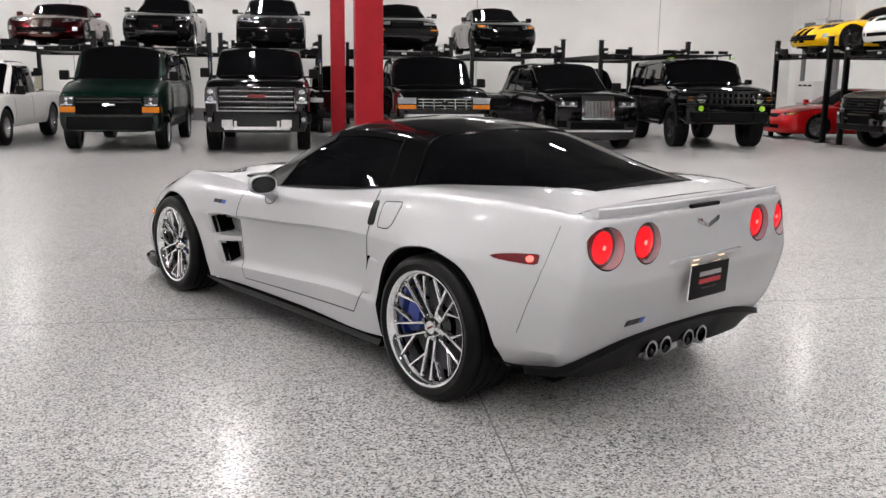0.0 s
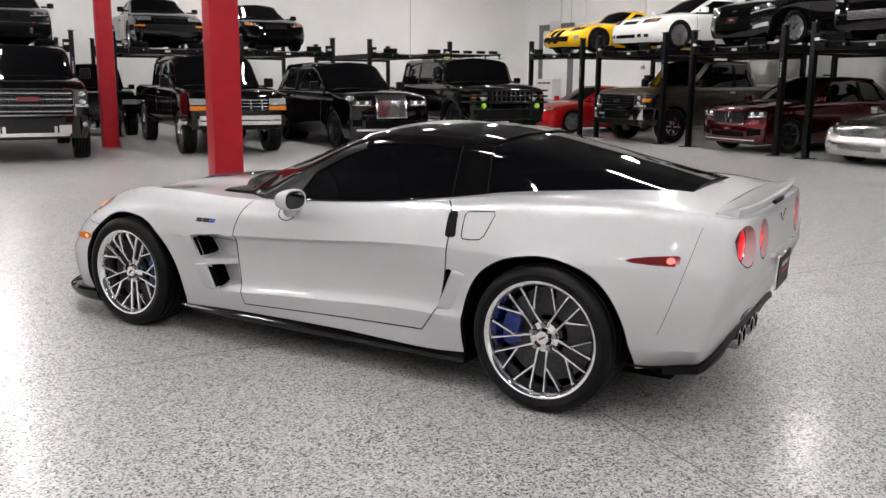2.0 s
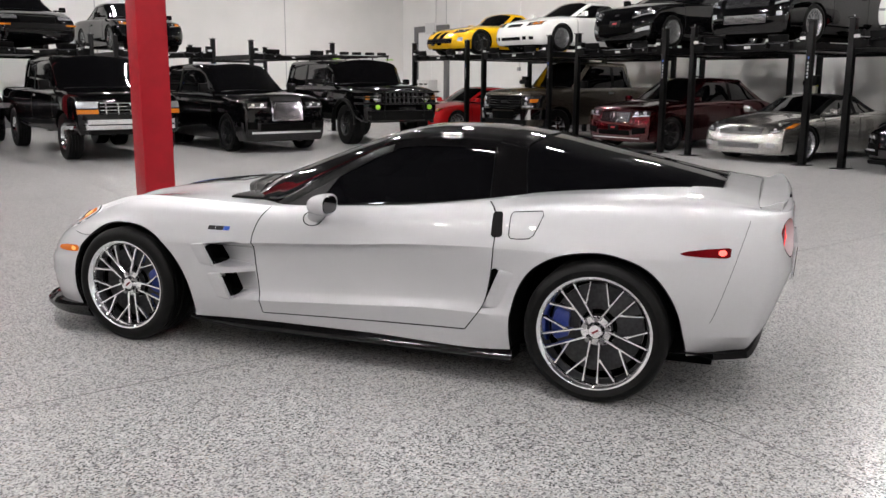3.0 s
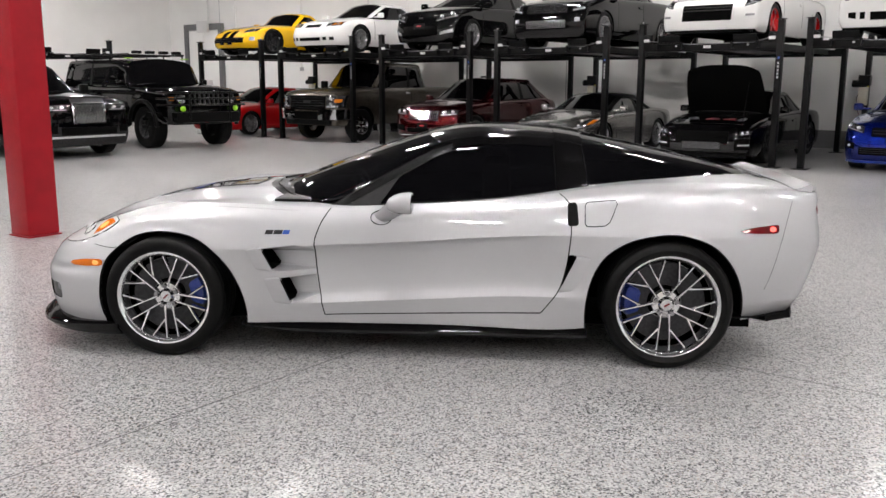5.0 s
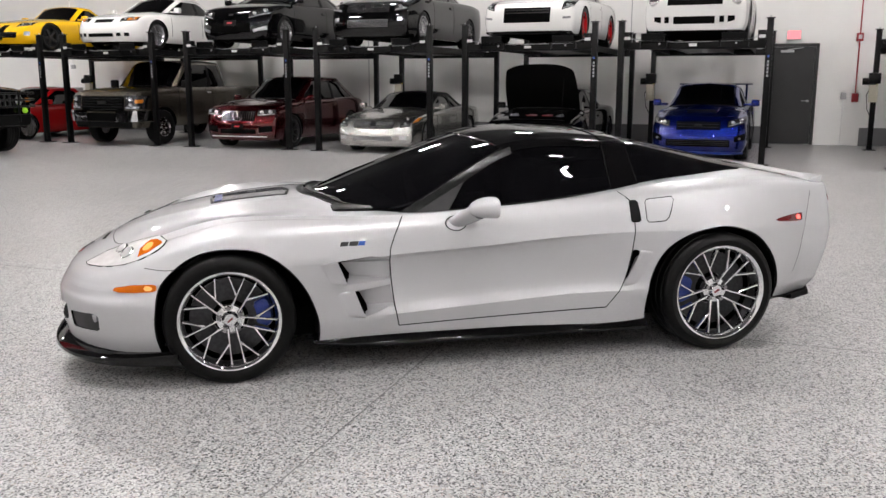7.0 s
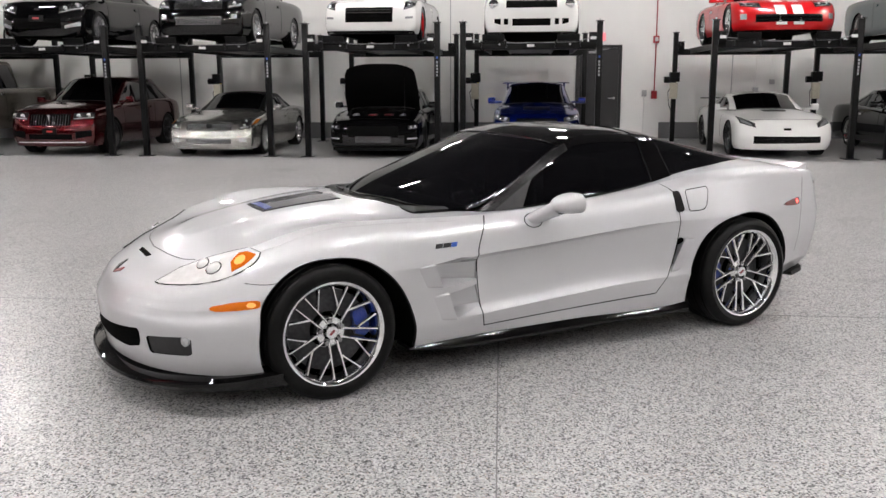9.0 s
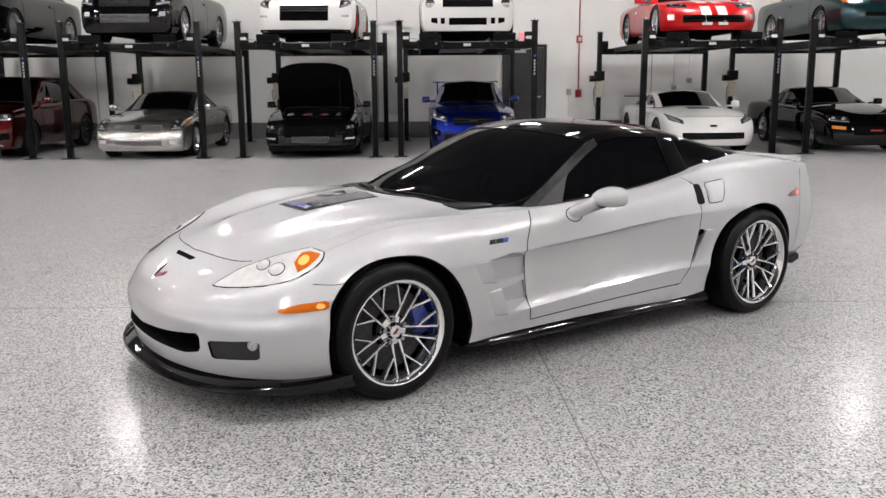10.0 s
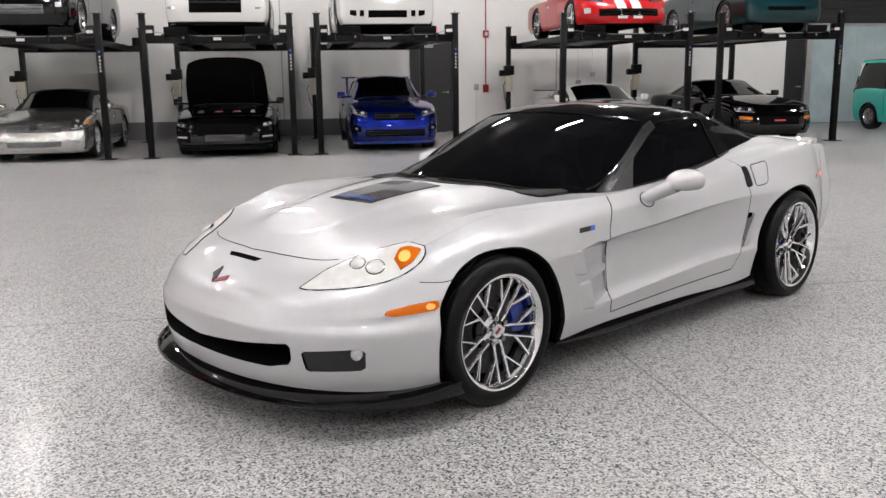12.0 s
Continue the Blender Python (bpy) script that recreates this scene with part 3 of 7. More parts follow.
# saw cuts in the floor, filled, in line with the columns
cuts = bmesh.new()
add_box(cuts, -0.003, 0.003, -12.0, 24.0, 0.0, 0.0012, Matrix.Translation((0.24, 0, 0)) @ Matrix.Rotation(radians(-2.1), 4, "Z"))
add_box(cuts, -9.0, 9.0, -0.003, 0.003, 0.0, 0.0012, Matrix.Translation((-0.1, -0.12, 0)))
structure("trim_floor_joint", cuts, plain("grey_joint_filler", (0.16, 0.16, 0.16), 0.6, 0, 0.3, 3), "thin grey saw-cut joints across the floor", "floor joint")

# red columns
for x, y, w in ((0.26, 15.35, 0.33), (0.17, 4.91, 0.32)):
    c = thing("steel_column", "square steel column painted bright red, floor to ceiling", "column", "red columns")
    part("shaft", box(x - w / 2, x + w / 2, y - w / 2, y + w / 2, 0.012, H, None, 0.02), M["red_steel"], c)
    part("base_plate", box(x - w / 2 - 0.012, x + w / 2 + 0.012, y - w / 2 - 0.012, y + w / 2 + 0.012, 0, 0.012), M["red_steel"], c)
    part("weld", box(x - w / 2 - 0.015, x + w / 2 + 0.015, y - w / 2 - 0.015, y + w / 2 + 0.015, H - 0.3, H - 0.28), M["red_steel"], c)

# ceiling strips
first = None
for i in range(4):
    for j in range(10):
        x, y = -9.0 + 7.0 * i, -13.0 + 3.9 * j
        if first is None:
            first = thing("strip_light", "short narrow white LED strip light under the ceiling", "light", "ceiling lights")
            part("housing", box(-0.07, 0.07, -0.32, 0.32, 0.02, 0.09, None, 0.01), M["white"], first)
            part("diffuser", box(-0.05, 0.05, -0.30, 0.30, 0.0, 0.018), M["strip"], first)
            part("hanger", rod((0, 0, 0.09), (0, 0, 0.5), 0.006), M["galv"], first)
            first.matrix_basis = pose(x, y, H - 0.5)
        else:
            copy_thing(first, pose(x, y, H - 0.5))


# ---- four-post lifts ----
def lift(width=2.74, depth=4.55, height=2.60, deck=2.24):
    """A four-post parking lift; the origin at the middle of its entry side, its length along +x."""
    t = thing("four_post_lift", "black four-post parking lift with its runways raised", "car lift", "parking lifts")
    hw = width / 2 - 0.06
    for x in (0.0, depth):
        for s in (-1, 1):
            bm = bmesh.new()
            d = 0.055
            add_box(bm, x - d, x + d, s * hw - d, s * hw + d, 0.012, height, None, 0.006)
            post = part("post", bm, M["black_steel"], t)
            part("base_plate", box(x - 0.15, x + 0.15, s * hw - 0.13, s * hw + 0.13, 0, 0.014, None, 0.004), M["black_steel"], post)
            part("cap", box(x - 0.075, x + 0.075, s * hw - 0.075, s * hw + 0.075, height, height + 0.014), M["black_steel"], post)
            part("cable_end", rod((x, s * hw, height), (x, s * hw, height + 0.05), 0.012), M["galv"], post)
            br = bmesh.new()
            add_box(br, x - 0.05, x + 0.05, s * (hw - 0.05), s * (hw - 0.20), deck - 0.12, deck + 0.16, None, 0.01)
            add_rod(br, (x - 0.052, s * (hw - 0.12), deck + 0.10), (x - 0.085, s * (hw - 0.12), deck + 0.10), 0.035, 12)
            part("latch_bracket", br, M["black_steel"], post)
            if x == 0:
                part("sticker", box(x - 0.092, x - 0.087, s * (hw - 0.18), s * (hw - 0.07), deck + 0.02, deck + 0.075), M["white"], post)
    for k in range(5):
        part("post_print", box(-0.0585, -0.0565, -hw - 0.016, -hw + 0.016, 1.58 + 0.062 * k, 1.62 + 0.062 * k), M["galv"], t)
    part("post_print", box(-0.0585, -0.0565, -hw - 0.016, -hw + 0.016, 1.92, 1.96), M["blue_label"], t)
    for x in (0.0, depth):
        cb = bmesh.new()
        add_box(cb, x - 0.05, x + 0.05, -hw + 0.06, hw - 0.06, deck - 0.16, deck - 0.02, None, 0.006)
        part("cross_beam", cb, M["black_steel"], t)
    part("beam_print", box(-0.054, -0.051, -0.07, 0.07, deck - 0.11, deck - 0.06), M["white"], t)
    for k in (-0.75, 0.6):
        part("beam_bolt", rod((-0.05, k, deck - 0.06), (-0.062, k, deck - 0.06), 0.02, 10), M["galv"], t)
    for s in (-1, 1):
        rw = bmesh.new()
        add_box(rw, -0.15, depth + 0.15, s * 0.46, s * 0.97, deck - 0.02, deck, None, 0.004)
        add_box(rw, -0.15, depth + 0.15, s * 0.46, s * 0.49, deck - 0.12, deck - 0.02)
        add_box(rw, -0.15, depth + 0.15, s * 0.94, s * 0.97, deck - 0.12, deck - 0.02)
        part("runway", rw, M["black_steel"], t, "black steel runway")
        ramp = bmesh.new()
        add_box(ramp, -0.035, 0.0, s * 0.50, s * 0.93, 0, 0.13, Matrix.Translation((-0.1, 0, deck + 0.005)) @ Matrix.Rotation(radians(-12), 4, "Y"), 0.02)
        part("wheel_stop", ramp, M["black_steel"], t)
    part("drip_tray", box(0.1, depth - 0.1, -0.455, 0.455, deck - 0.10, deck - 0.085), M["black_steel"], t, "black steel drip tray between the runways")
    part("cable", tube([(-0.07, -hw + 0.18, deck + 0.05), (-0.07, -hw + 0.45, deck - 0.02), (-0.07, 0.3, deck - 0.035), (-0.07, hw - 0.15, deck + 0.04)], 0.007, 6), M["galv"], t)
    # power unit on a rear post
    pu = part("power_unit", box(depth - 0.22, depth - 0.05, hw - 0.10, hw + 0.14, 1.45, 1.68, None, 0.02), M["black_steel"], t, "black hydraulic power unit with a pale tank")
    part("motor", rod((depth - 0.14, hw - 0.02, 1.50), (depth - 0.14, hw + 0.26, 1.50), 0.075, 16), M["black_steel"], pu)
    part("tank", box(depth - 0.21, depth - 0.07, hw - 0.06, hw + 0.12, 1.05, 1.43, None, 0.02), M["beige"], pu)
    part("warning_label", box(depth - 0.062, depth - 0.0575, hw - 0.05, hw + 0.05, 1.40, 1.47), M["yellow_label"], pu)
    part("hose", tube([(depth - 0.1, hw + 0.05, 1.45), (depth - 0.15, hw + 0.16, 1.2), (depth - 0.1, hw + 0.12, 0.9), (depth - 0.05, hw + 0.05, 0.75)], 0.009, 6), M["trim"], pu)
    return t


def row_x(y):
    """The entry line of the east row of lifts, which stands a little askew."""
    return 11.88 + 0.032 * y


EAST = [16.15, 12.78, 9.19, 5.83, 2.44, -0.68, -5.45, -8.74]
NORTH = [-7.2, -4.28, -1.37, 2.23, 5.45, 9.2]
ASKEW = -1.8
one = lift()
one.matrix_basis = pose(row_x(EAST[0]), EAST[0], 0, 0, 0, ASKEW)
for y in EAST[1:]:
    copy_thing(one, pose(row_x(y), y, 0, 0, 0, ASKEW))
for x in NORTH:
    copy_thing(one, pose(x, 19.0, 0, 0, 0, 90))


# ---- the silver sports coupe ----
HEADING = 122.0
FRONT_AXLE, REAR_AXLE = 1.3425, -1.3425


def hero_wheel(name, r, w, rim_r, parent, m, side):
    wheel = finish(name, tyre_mesh(r, w, rim_r), M["rubber"], parent, "low-profile black tyre on a chrome mesh wheel")
    h = w / 2
    barrel = lathe([(rim_r * 0.985, -h * 0.85), (rim_r * 0.90, -h * 0.5), (rim_r * 0.885, h * 0.35), (rim_r * 0.90, h * 0.66), (rim_r * 0.918, h * 0.76), (rim_r * 0.935, h * 0.84),
                    (rim_r * 0.955, h * 0.905), (rim_r * 0.985, h * 0.945), (rim_r * 1.012, h * 0.955), (rim_r * 1.022, h * 0.92), (rim_r * 1.01, h * 0.80)], 72)
    bmesh.ops.recalc_face_normals(barrel, faces=barrel.faces[:])
    part("rim", barrel, M["chrome"], wheel, "polished chrome rim with a stepped lip")
    yo, yi = h * 0.80, h * 0.62
    spoke = bmesh.new()
    ri, ro = rim_r * 0.16, rim_r * 0.915
    rows = []
    for k in range(7):
        t = k / 6
        rad = ri + (ro - ri) * t
        wid = 0.0135 - 0.0040 * t + (0.004 if k == 6 else 0)
        y = yi + (yo - yi) * t
        rows.append([(-wid / 2, y - 0.032, rad), (-wid / 2, y - 0.004, rad), (-wid / 4, y, rad), (wid / 4, y, rad), (wid / 2, y - 0.004, rad), (wid / 2, y - 0.032, rad)])
    add_grid(spoke, rows, close=True)
    bmesh.ops.recalc_face_normals(spoke, faces=spoke.faces[:])
    first = None
    # five groups: two near-parallel spokes, and a branch that leaves each of them half way out
    polar = lambda rad, deg: Vector((rad * math.sin(radians(deg)), 0, rad * math.cos(radians(deg))))
    for i in range(5):
        for s in (-1, 1):
            g = 72 * i + 180
            a, b = polar(rim_r * 0.20, g + s * 24), polar(ro, g + s * 8)
            c, d = a.lerp(b, 0.42), polar(ro, g + s * 27.5)
            for k, (p, q) in enumerate(((a, b), (c, d))):
                if first is None:
                    first = part("spoke", spoke, M["chrome"], wheel)
                    ob = first
                else:
                    ob = new("spoke", first.data)
                    ob.parent = wheel
                v = q - p
                turn = math.atan2(v.x, v.z)
                m0 = Matrix.Translation(p + Vector((0, (yo - yi) * 0.25 * k, 0))) @ Matrix.Rotation(turn, 4, "Y")
                ob.matrix_basis = m0 @ Matrix.Diagonal((1.0, 1.0, v.length / (ro - ri), 1)) @ Matrix.Translation((0, 0, -ri))
    hub = lathe([(0.0005, yi + 0.012), (0.030, yi + 0.011), (0.033, yi + 0.002), (0.042, yi - 0.010), (0.070, yi - 0.014), (0.074, yi - 0.05)], 32)
    bmesh.ops.recalc_face_normals(hub, faces=hub.faces[:])
    part("hub_cap", hub, M["chrome"], wheel, "round chrome hub cap with a crossed emblem")
    nut = None
    for i in range(5):
        a = radians(72 * i + 90)
        p = (0.057 * math.cos(a), 0, 0.057 * math.sin(a))
        if nut is None:
            nut = part("lug_nut", rod((0, yi - 0.02, 0), (0, yi + 0.008, 0), 0.0125, 6), M["dark_chrome"], wheel)
            o = nut
        else:
            o = new("lug_nut", nut.data)
            o.parent = wheel
        o.location = p
    emb = bmesh.new()
    add_box(emb, -0.016, 0.016, yi + 0.012, yi + 0.016, -0.004, 0.004, Matrix.Rotation(0.6, 4, "Y"))
    part("hub_emblem", emb, M["dark_red"], wheel)
    disc = lathe([(0.09, -0.012), (0.09, 0.012), (rim_r * 0.80, 0.012), (rim_r * 0.80, -0.012)], 64)
    for v in disc.verts:
        v.co.y += h * 0.12
    bmesh.ops.recalc_face_normals(disc, faces=disc.faces[:])
    part("brake_disc", disc, M["steel"], wheel, "grey drilled brake disc")
    cal = bmesh.new()
    rows = []
    for k in range(9):
        a = radians(side - 23 + 46 * k / 8)
        ends = 0.012 if k in (0, 8) else 0.0
        rows.append([((rad) * math.cos(a), y, (rad) * math.sin(a)) for rad, y in
                     ((rim_r * 0.52 + ends, h * 0.12 - 0.05), (rim_r * 0.52 + ends, h * 0.12 + 0.045 - ends), (rim_r * 0.80 - ends, h * 0.12 + 0.05 - ends), (rim_r * 0.85 - ends, h * 0.12 + 0.02), (rim_r * 0.85 - ends, h * 0.12 - 0.05))])
    vs = add_grid(cal, rows, close=True)
    cal.faces.new(vs[0])
    cal.faces.new(vs[-1])
    bmesh.ops.recalc_face_normals(cal, faces=cal.faces[:])
    part("brake_caliper", cal, M["blue"], wheel, "blue enamelled brake caliper")
    back = rod((0, -h * 0.7, 0), (0, -h * 0.62, 0), rim_r * 0.92, 40)
    part("wheel_back", back, M["well"], wheel)
    wheel.matrix_basis = m
    return wheel


def hero_rail(nose, tail, w, z):
    return rail(nose, tail, w, z, 1.55, -1.94, 2.3, 6.0, (16, 64, 16))


def hero():
    car = thing("sports_coupe", "low silver sports coupe with black roof and chrome wheels", "car")
    W = soft
    # heights of the low crease, the door crease and the belt along the car
    low_z = W((-2.1, 0.37), (-1.75, 0.34), (-0.9, 0.362), (-0.52, 0.357), (-0.1, 0.333), (0.48, 0.302), (0.9, 0.285), (1.7, 0.25), (2.25, 0.27))
    crease_z = W((-2.2, 0.655), (-1.75, 0.70), (-1.3, 0.70), (-0.59, 0.684), (-0.1, 0.654), (0.08, 0.642), (0.5, 0.620), (0.8, 0.600), (1.3, 0.60), (1.55, 0.56), (1.9, 0.485), (2.25, 0.475))
    belt_z = W((-2.2, 0.902), (-2.0, 0.925), (-1.75, 0.958), (-1.3, 0.955), (-0.9, 0.920), (-0.75, 0.898), (-0.4, 0.858), (0, 0.833), (0.44, 0.812), (0.7, 0.815), (0.9, 0.826), (1.3, 0.830), (1.55, 0.775), (1.75, 0.707), (1.95, 0.63), (2.1, 0.60))
    under_z = lambda q: crease_z(q) - np.interp(q, [-2.2, 1.3, 1.9, 2.3], [0.034, 0.034, 0.03, 0.035])
    R = [
        hero_rail(2.20, -2.02, W((-2, 0), (2, 0)), W((-2.1, 0.22), (-1, 0.17), (2.2, 0.17))),
        hero_rail(2.245, -2.03, W((-1.93, 0.77), (-1.75, 0.82), (-0.9, 0.855), (0, 0.832), (0.5, 0.834), (0.9, 0.868), (1.55, 0.895)), W((-2.1, 0.31), (-1.75, 0.24), (-0.9, 0.172), (0.9, 0.168), (1.7, 0.175), (2.2, 0.19))),
        hero_rail(2.262, -2.07, W((-1.93, 0.825), (-1.75, 0.88), (-1.3, 0.94), (-0.95, 0.902), (-0.6, 0.864), (0, 0.852), (0.5, 0.862), (0.67, 0.877), (1.0, 0.905), (1.55, 0.915)), low_z),
        hero_rail(2.266, -2.10, W((-1.93, 0.826), (-1.75, 0.892), (-1.3, 0.952), (-0.95, 0.896), (-0.6, 0.842), (0, 0.824), (0.48, 0.834), (0.56, 0.856), (0.7, 0.884), (1.0, 0.910), (1.3, 0.94), (1.55, 0.922), width=0.045), lambda q: low_z(q) + 0.052),
        hero_rail(2.268, -2.14, W((-1.93, 0.836), (-1.75, 0.902), (-1.3, 0.958), (-0.95, 0.896), (-0.6, 0.840), (0, 0.815), (0.48, 0.827), (0.56, 0.856), (0.7, 0.888), (0.8, 0.898), (1.0, 0.916), (1.3, 0.945), (1.55, 0.925), width=0.045), W((-2.2, 0.53), (-1.3, 0.52), (0, 0.49), (1.0, 0.46), (1.7, 0.41), (2.3, 0.405))),
        hero_rail(2.256, -2.175, W((-1.93, 0.822), (-1.75, 0.884), (-1.3, 0.951), (-0.95, 0.900), (-0.7, 0.866), (-0.5, 0.850), (-0.2, 0.831), (0, 0.828), (0.48, 0.833), (0.56, 0.858), (0.7, 0.890), (0.9, 0.912), (1.1, 0.929), (1.3, 0.937), (1.55, 0.902), width=0.045), under_z),
        hero_rail(2.236, -2.18, W((-1.93, 0.818), (-1.75, 0.878), (-1.3, 0.949), (-0.95, 0.900), (-0.7, 0.872), (0, 0.863), (0.5, 0.867), (0.6, 0.884), (0.7, 0.898), (0.8, 0.907), (1.0, 0.922), (1.3, 0.935), (1.55, 0.90), width=0.045), crease_z),
        hero_rail(2.19, -2.168, W((-1.93, 0.760), (-1.75, 0.805), (-1.3, 0.848), (-0.82, 0.826), (-0.6, 0.824), (0, 0.833), (0.6, 0.848), (1.0, 0.876), (1.3, 0.884), (1.55, 0.845)), W((-2.2, 0.885), (-2.0, 0.897), (-1.75, 0.915), (-1.3, 0.905), (-0.8, 0.840), (-0.6, 0.815), (0, 0.765), (0.5, 0.748), (0.9, 0.750), (1.3, 0.737), (1.55, 0.685), (1.75, 0.62), (1.95, 0.56), (2.2, 0.54))),
        hero_rail(2.09, -2.152, W((-1.93, 0.715), (-1.75, 0.742), (-1.3, 0.755), (-0.93, 0.738), (-0.77, 0.748), (-0.4, 0.770), (0, 0.787), (0.44, 0.777), (0.7, 0.777), (1.0, 0.775), (1.3, 0.757), (1.55, 0.71)), belt_z),
        hero_rail(1.95, -2.135, W((-1.75, 0.50), (0, 0.52), (0.7, 0.53), (1.2, 0.49), (1.55, 0.40)), W((-2.2, 0.905), (-2.0, 0.938), (-1.75, 0.980), (-1.2, 0.96), (0.4, 0.836), (0.6, 0.830), (0.9, 0.832), (1.2, 0.812), (1.55, 0.764), (1.75, 0.724), (1.95, 0.672))),
        hero_rail(1.86, -2.12, W((-1.75, 0.25), (0, 0.28), (0.7, 0.35), (1.2, 0.31), (1.55, 0.25)), W((-2.2, 0.907), (-2.0, 0.942), (-1.75, 0.986), (-1.2, 0.97), (0.5, 0.862), (0.9, 0.864), (1.2, 0.846), (1.55, 0.798), (1.75, 0.752), (1.9, 0.70))),
        hero_rail(1.80, -2.105, W((-2, 0), (2, 0)), W((-2.2, 0.908), (-2.0, 0.943), (-1.75, 0.987), (-1.2, 0.975), (0.5, 0.868), (0.9, 0.871), (1.2, 0.852), (1.55, 0.803), (1.8, 0.735))),
    ]
    body = shell(between(R, 5, creases=(1, 2, 6, 8, 10)))
    roof_xs = [x for x in np.concatenate([np.linspace(0.885, 0.60, 10), np.linspace(0.56, -1.84, 44)])]
    g_belt_w = W((-1.84, 0.47), (-1.5, 0.555), (-1.2, 0.62), (-0.934, 0.672), (-0.77, 0.708), (-0.4, 0.745), (0, 0.765), (0.3, 0.757), (0.444, 0.735), (0.56, 0.67), (0.67, 0.57), (0.76, 0.44), (0.83, 0.28), (0.885, 0.03))
    g_belt_z = W((-1.84, 0.965), (-1.3, 0.945), (-0.9, 0.913), (-0.75, 0.891), (-0.4, 0.851), (0, 0.826), (0.444, 0.806), (0.56, 0.805), (0.885, 0.845))
    g_cant_w = W((-1.84, 0.38), (-1.3, 0.46), (-0.75, 0.532), (-0.4, 0.56), (-0.143, 0.580), (0.104, 0.630), (0.3, 0.660), (0.56, 0.66))
    g_cant_z = W((-1.84, 0.97), (-1.6, 1.005), (-1.2, 1.088), (-0.95, 1.138), (-0.75, 1.165), (-0.5, 1.178), (-0.3, 1.168), (-0.143, 1.142), (-0.05, 1.102), (0.104, 1.03), (0.3, 0.935), (0.56, 0.838), (0.7, 0.84), width=0.05)
    g_mid_z = W((-1.84, 0.995), (-1.6, 1.05), (-1.2, 1.135), (-0.85, 1.205), (-0.5, 1.238), (-0.3, 1.240), (-0.05, 1.198), (0.2, 1.118), (0.55, 0.990), (0.885, 0.856))
    house = cabin(roof_xs, g_belt_w, g_belt_z, g_cant_w, g_cant_z, g_mid_z)
    skin, top = Skin(body), Skin(house)
    house_skin = top

    # openings: wheel arches, cockpit, side vents, lamps, grille
    front_r = spline((-30, 0.37), (8, 0.362), (30, 0.379), (45, 0.371), (66, 0.365), (90, 0.360), (117, 0.376), (143, 0.390), (169, 0.417), (187, 0.450), (215, 0.49))
    rear_r = spline((-30, 0.46), (-4, 0.425), (12, 0.415), (35, 0.412), (57, 0.393), (83, 0.375), (105, 0.375), (129, 0.384), (150, 0.384), (173, 0.389), (194, 0.416), (215, 0.44))
    ARCH = ((FRONT_AXLE, 0.328, front_r), (REAR_AXLE, 0.340, rear_r))
    arch_line = lambda x, z, f, a0, a1, n: [(x + float(f(a)) * math.cos(radians(a)), z + float(f(a)) * math.sin(radians(a))) for a in np.linspace(a0, a1, n)]
    cut = []
    for x, z, f in ARCH:
        for d0, d1 in ((0.48, 1.2), (-1.2, -0.48)):
            cut.append(prism("left", arch_line(x, z, f, -30, 210, 64), d0, d1))
    merged = merge(cut)
    body = carve(body, merged)
    foot = [(x, float(g_belt_w(x)) - 0.035) for x in np.linspace(0.80, -1.70, 24)]
    body = carve(body, prism("top", foot + [(x, -y) for x, y in reversed(foot)], 0.42, 1.3))
    def wedge(pts, s):
        b = bmesh.new()
        out = [b.verts.new((x, s * 0.96, z - dz * 0.06 / (0.90 - d))) for x, z, d, dz in pts]
        inn = [b.verts.new((x, s * d, z + dz)) for x, z, d, dz in pts]
        b.faces.new(out)
        b.faces.new(inn[::-1])
        for i in range(len(pts)):
            j = (i + 1) % len(pts)
            b.faces.new((out[j], out[i], inn[i], inn[j]))
        bmesh.ops.recalc_face_normals(b, faces=b.faces[:])
        return b
    scoops = []
    for s in (1, -1):
        scoops.append(wedge([(0.806, 0.600, 0.770, -0.030), (0.522, 0.620, 0.826, -0.040), (0.522, 0.484, 0.822, 0.006), (0.745, 0.474, 0.772, 0.026)], s))
        scoops.append(wedge([(0.718, 0.440, 0.772, -0.014), (0.522, 0.464, 0.822, -0.008), (0.500, 0.300, 0.826, 0.056), (0.655, 0.288, 0.782, 0.050)], s))
    body = carve(body, merge(scoops), 2, 0)
    holes, throats = [], []

    mouth_1 = [(0.803, 0.588), (0.784, 0.586), (0.770, 0.574), (0.727, 0.512), (0.731, 0.494), (0.752, 0.486)]
    mouth_2 = [(0.713, 0.434), (0.696, 0.434), (0.682, 0.422), (0.640, 0.345), (0.640, 0.322), (0.663, 0.312)]
    for s in (1, -1):
        a, b = (0.72, 1.3) if s > 0 else (-1.3, -0.72)
        fog = [(s * y, z) for y, z in ((0.597, 0.276), (0.610, 0.268), (0.770, 0.277), (0.784, 0.288), (0.788, 0.352), (0.772, 0.366), (0.598, 0.350), (0.586, 0.338))]
        holes.append(prism("left", mouth_1, a, b))
        holes.append(prism("left", mouth_2, a, b))
        for mouth, reach in ((mouth_1, 0.872), (mouth_2, 0.850)):
            a2, b2 = (0.72, reach) if s > 0 else (-reach, -0.72)
            throats.append(prism("left", [(mouth[0][0] - 0.01, mouth[0][1]), (mouth[-1][0] - 0.01, mouth[-1][1]), (mouth[-1][0] + 0.07, mouth[-1][1] + 0.004), (mouth[0][0] + 0.07, mouth[0][1] - 0.004)], a2, b2))
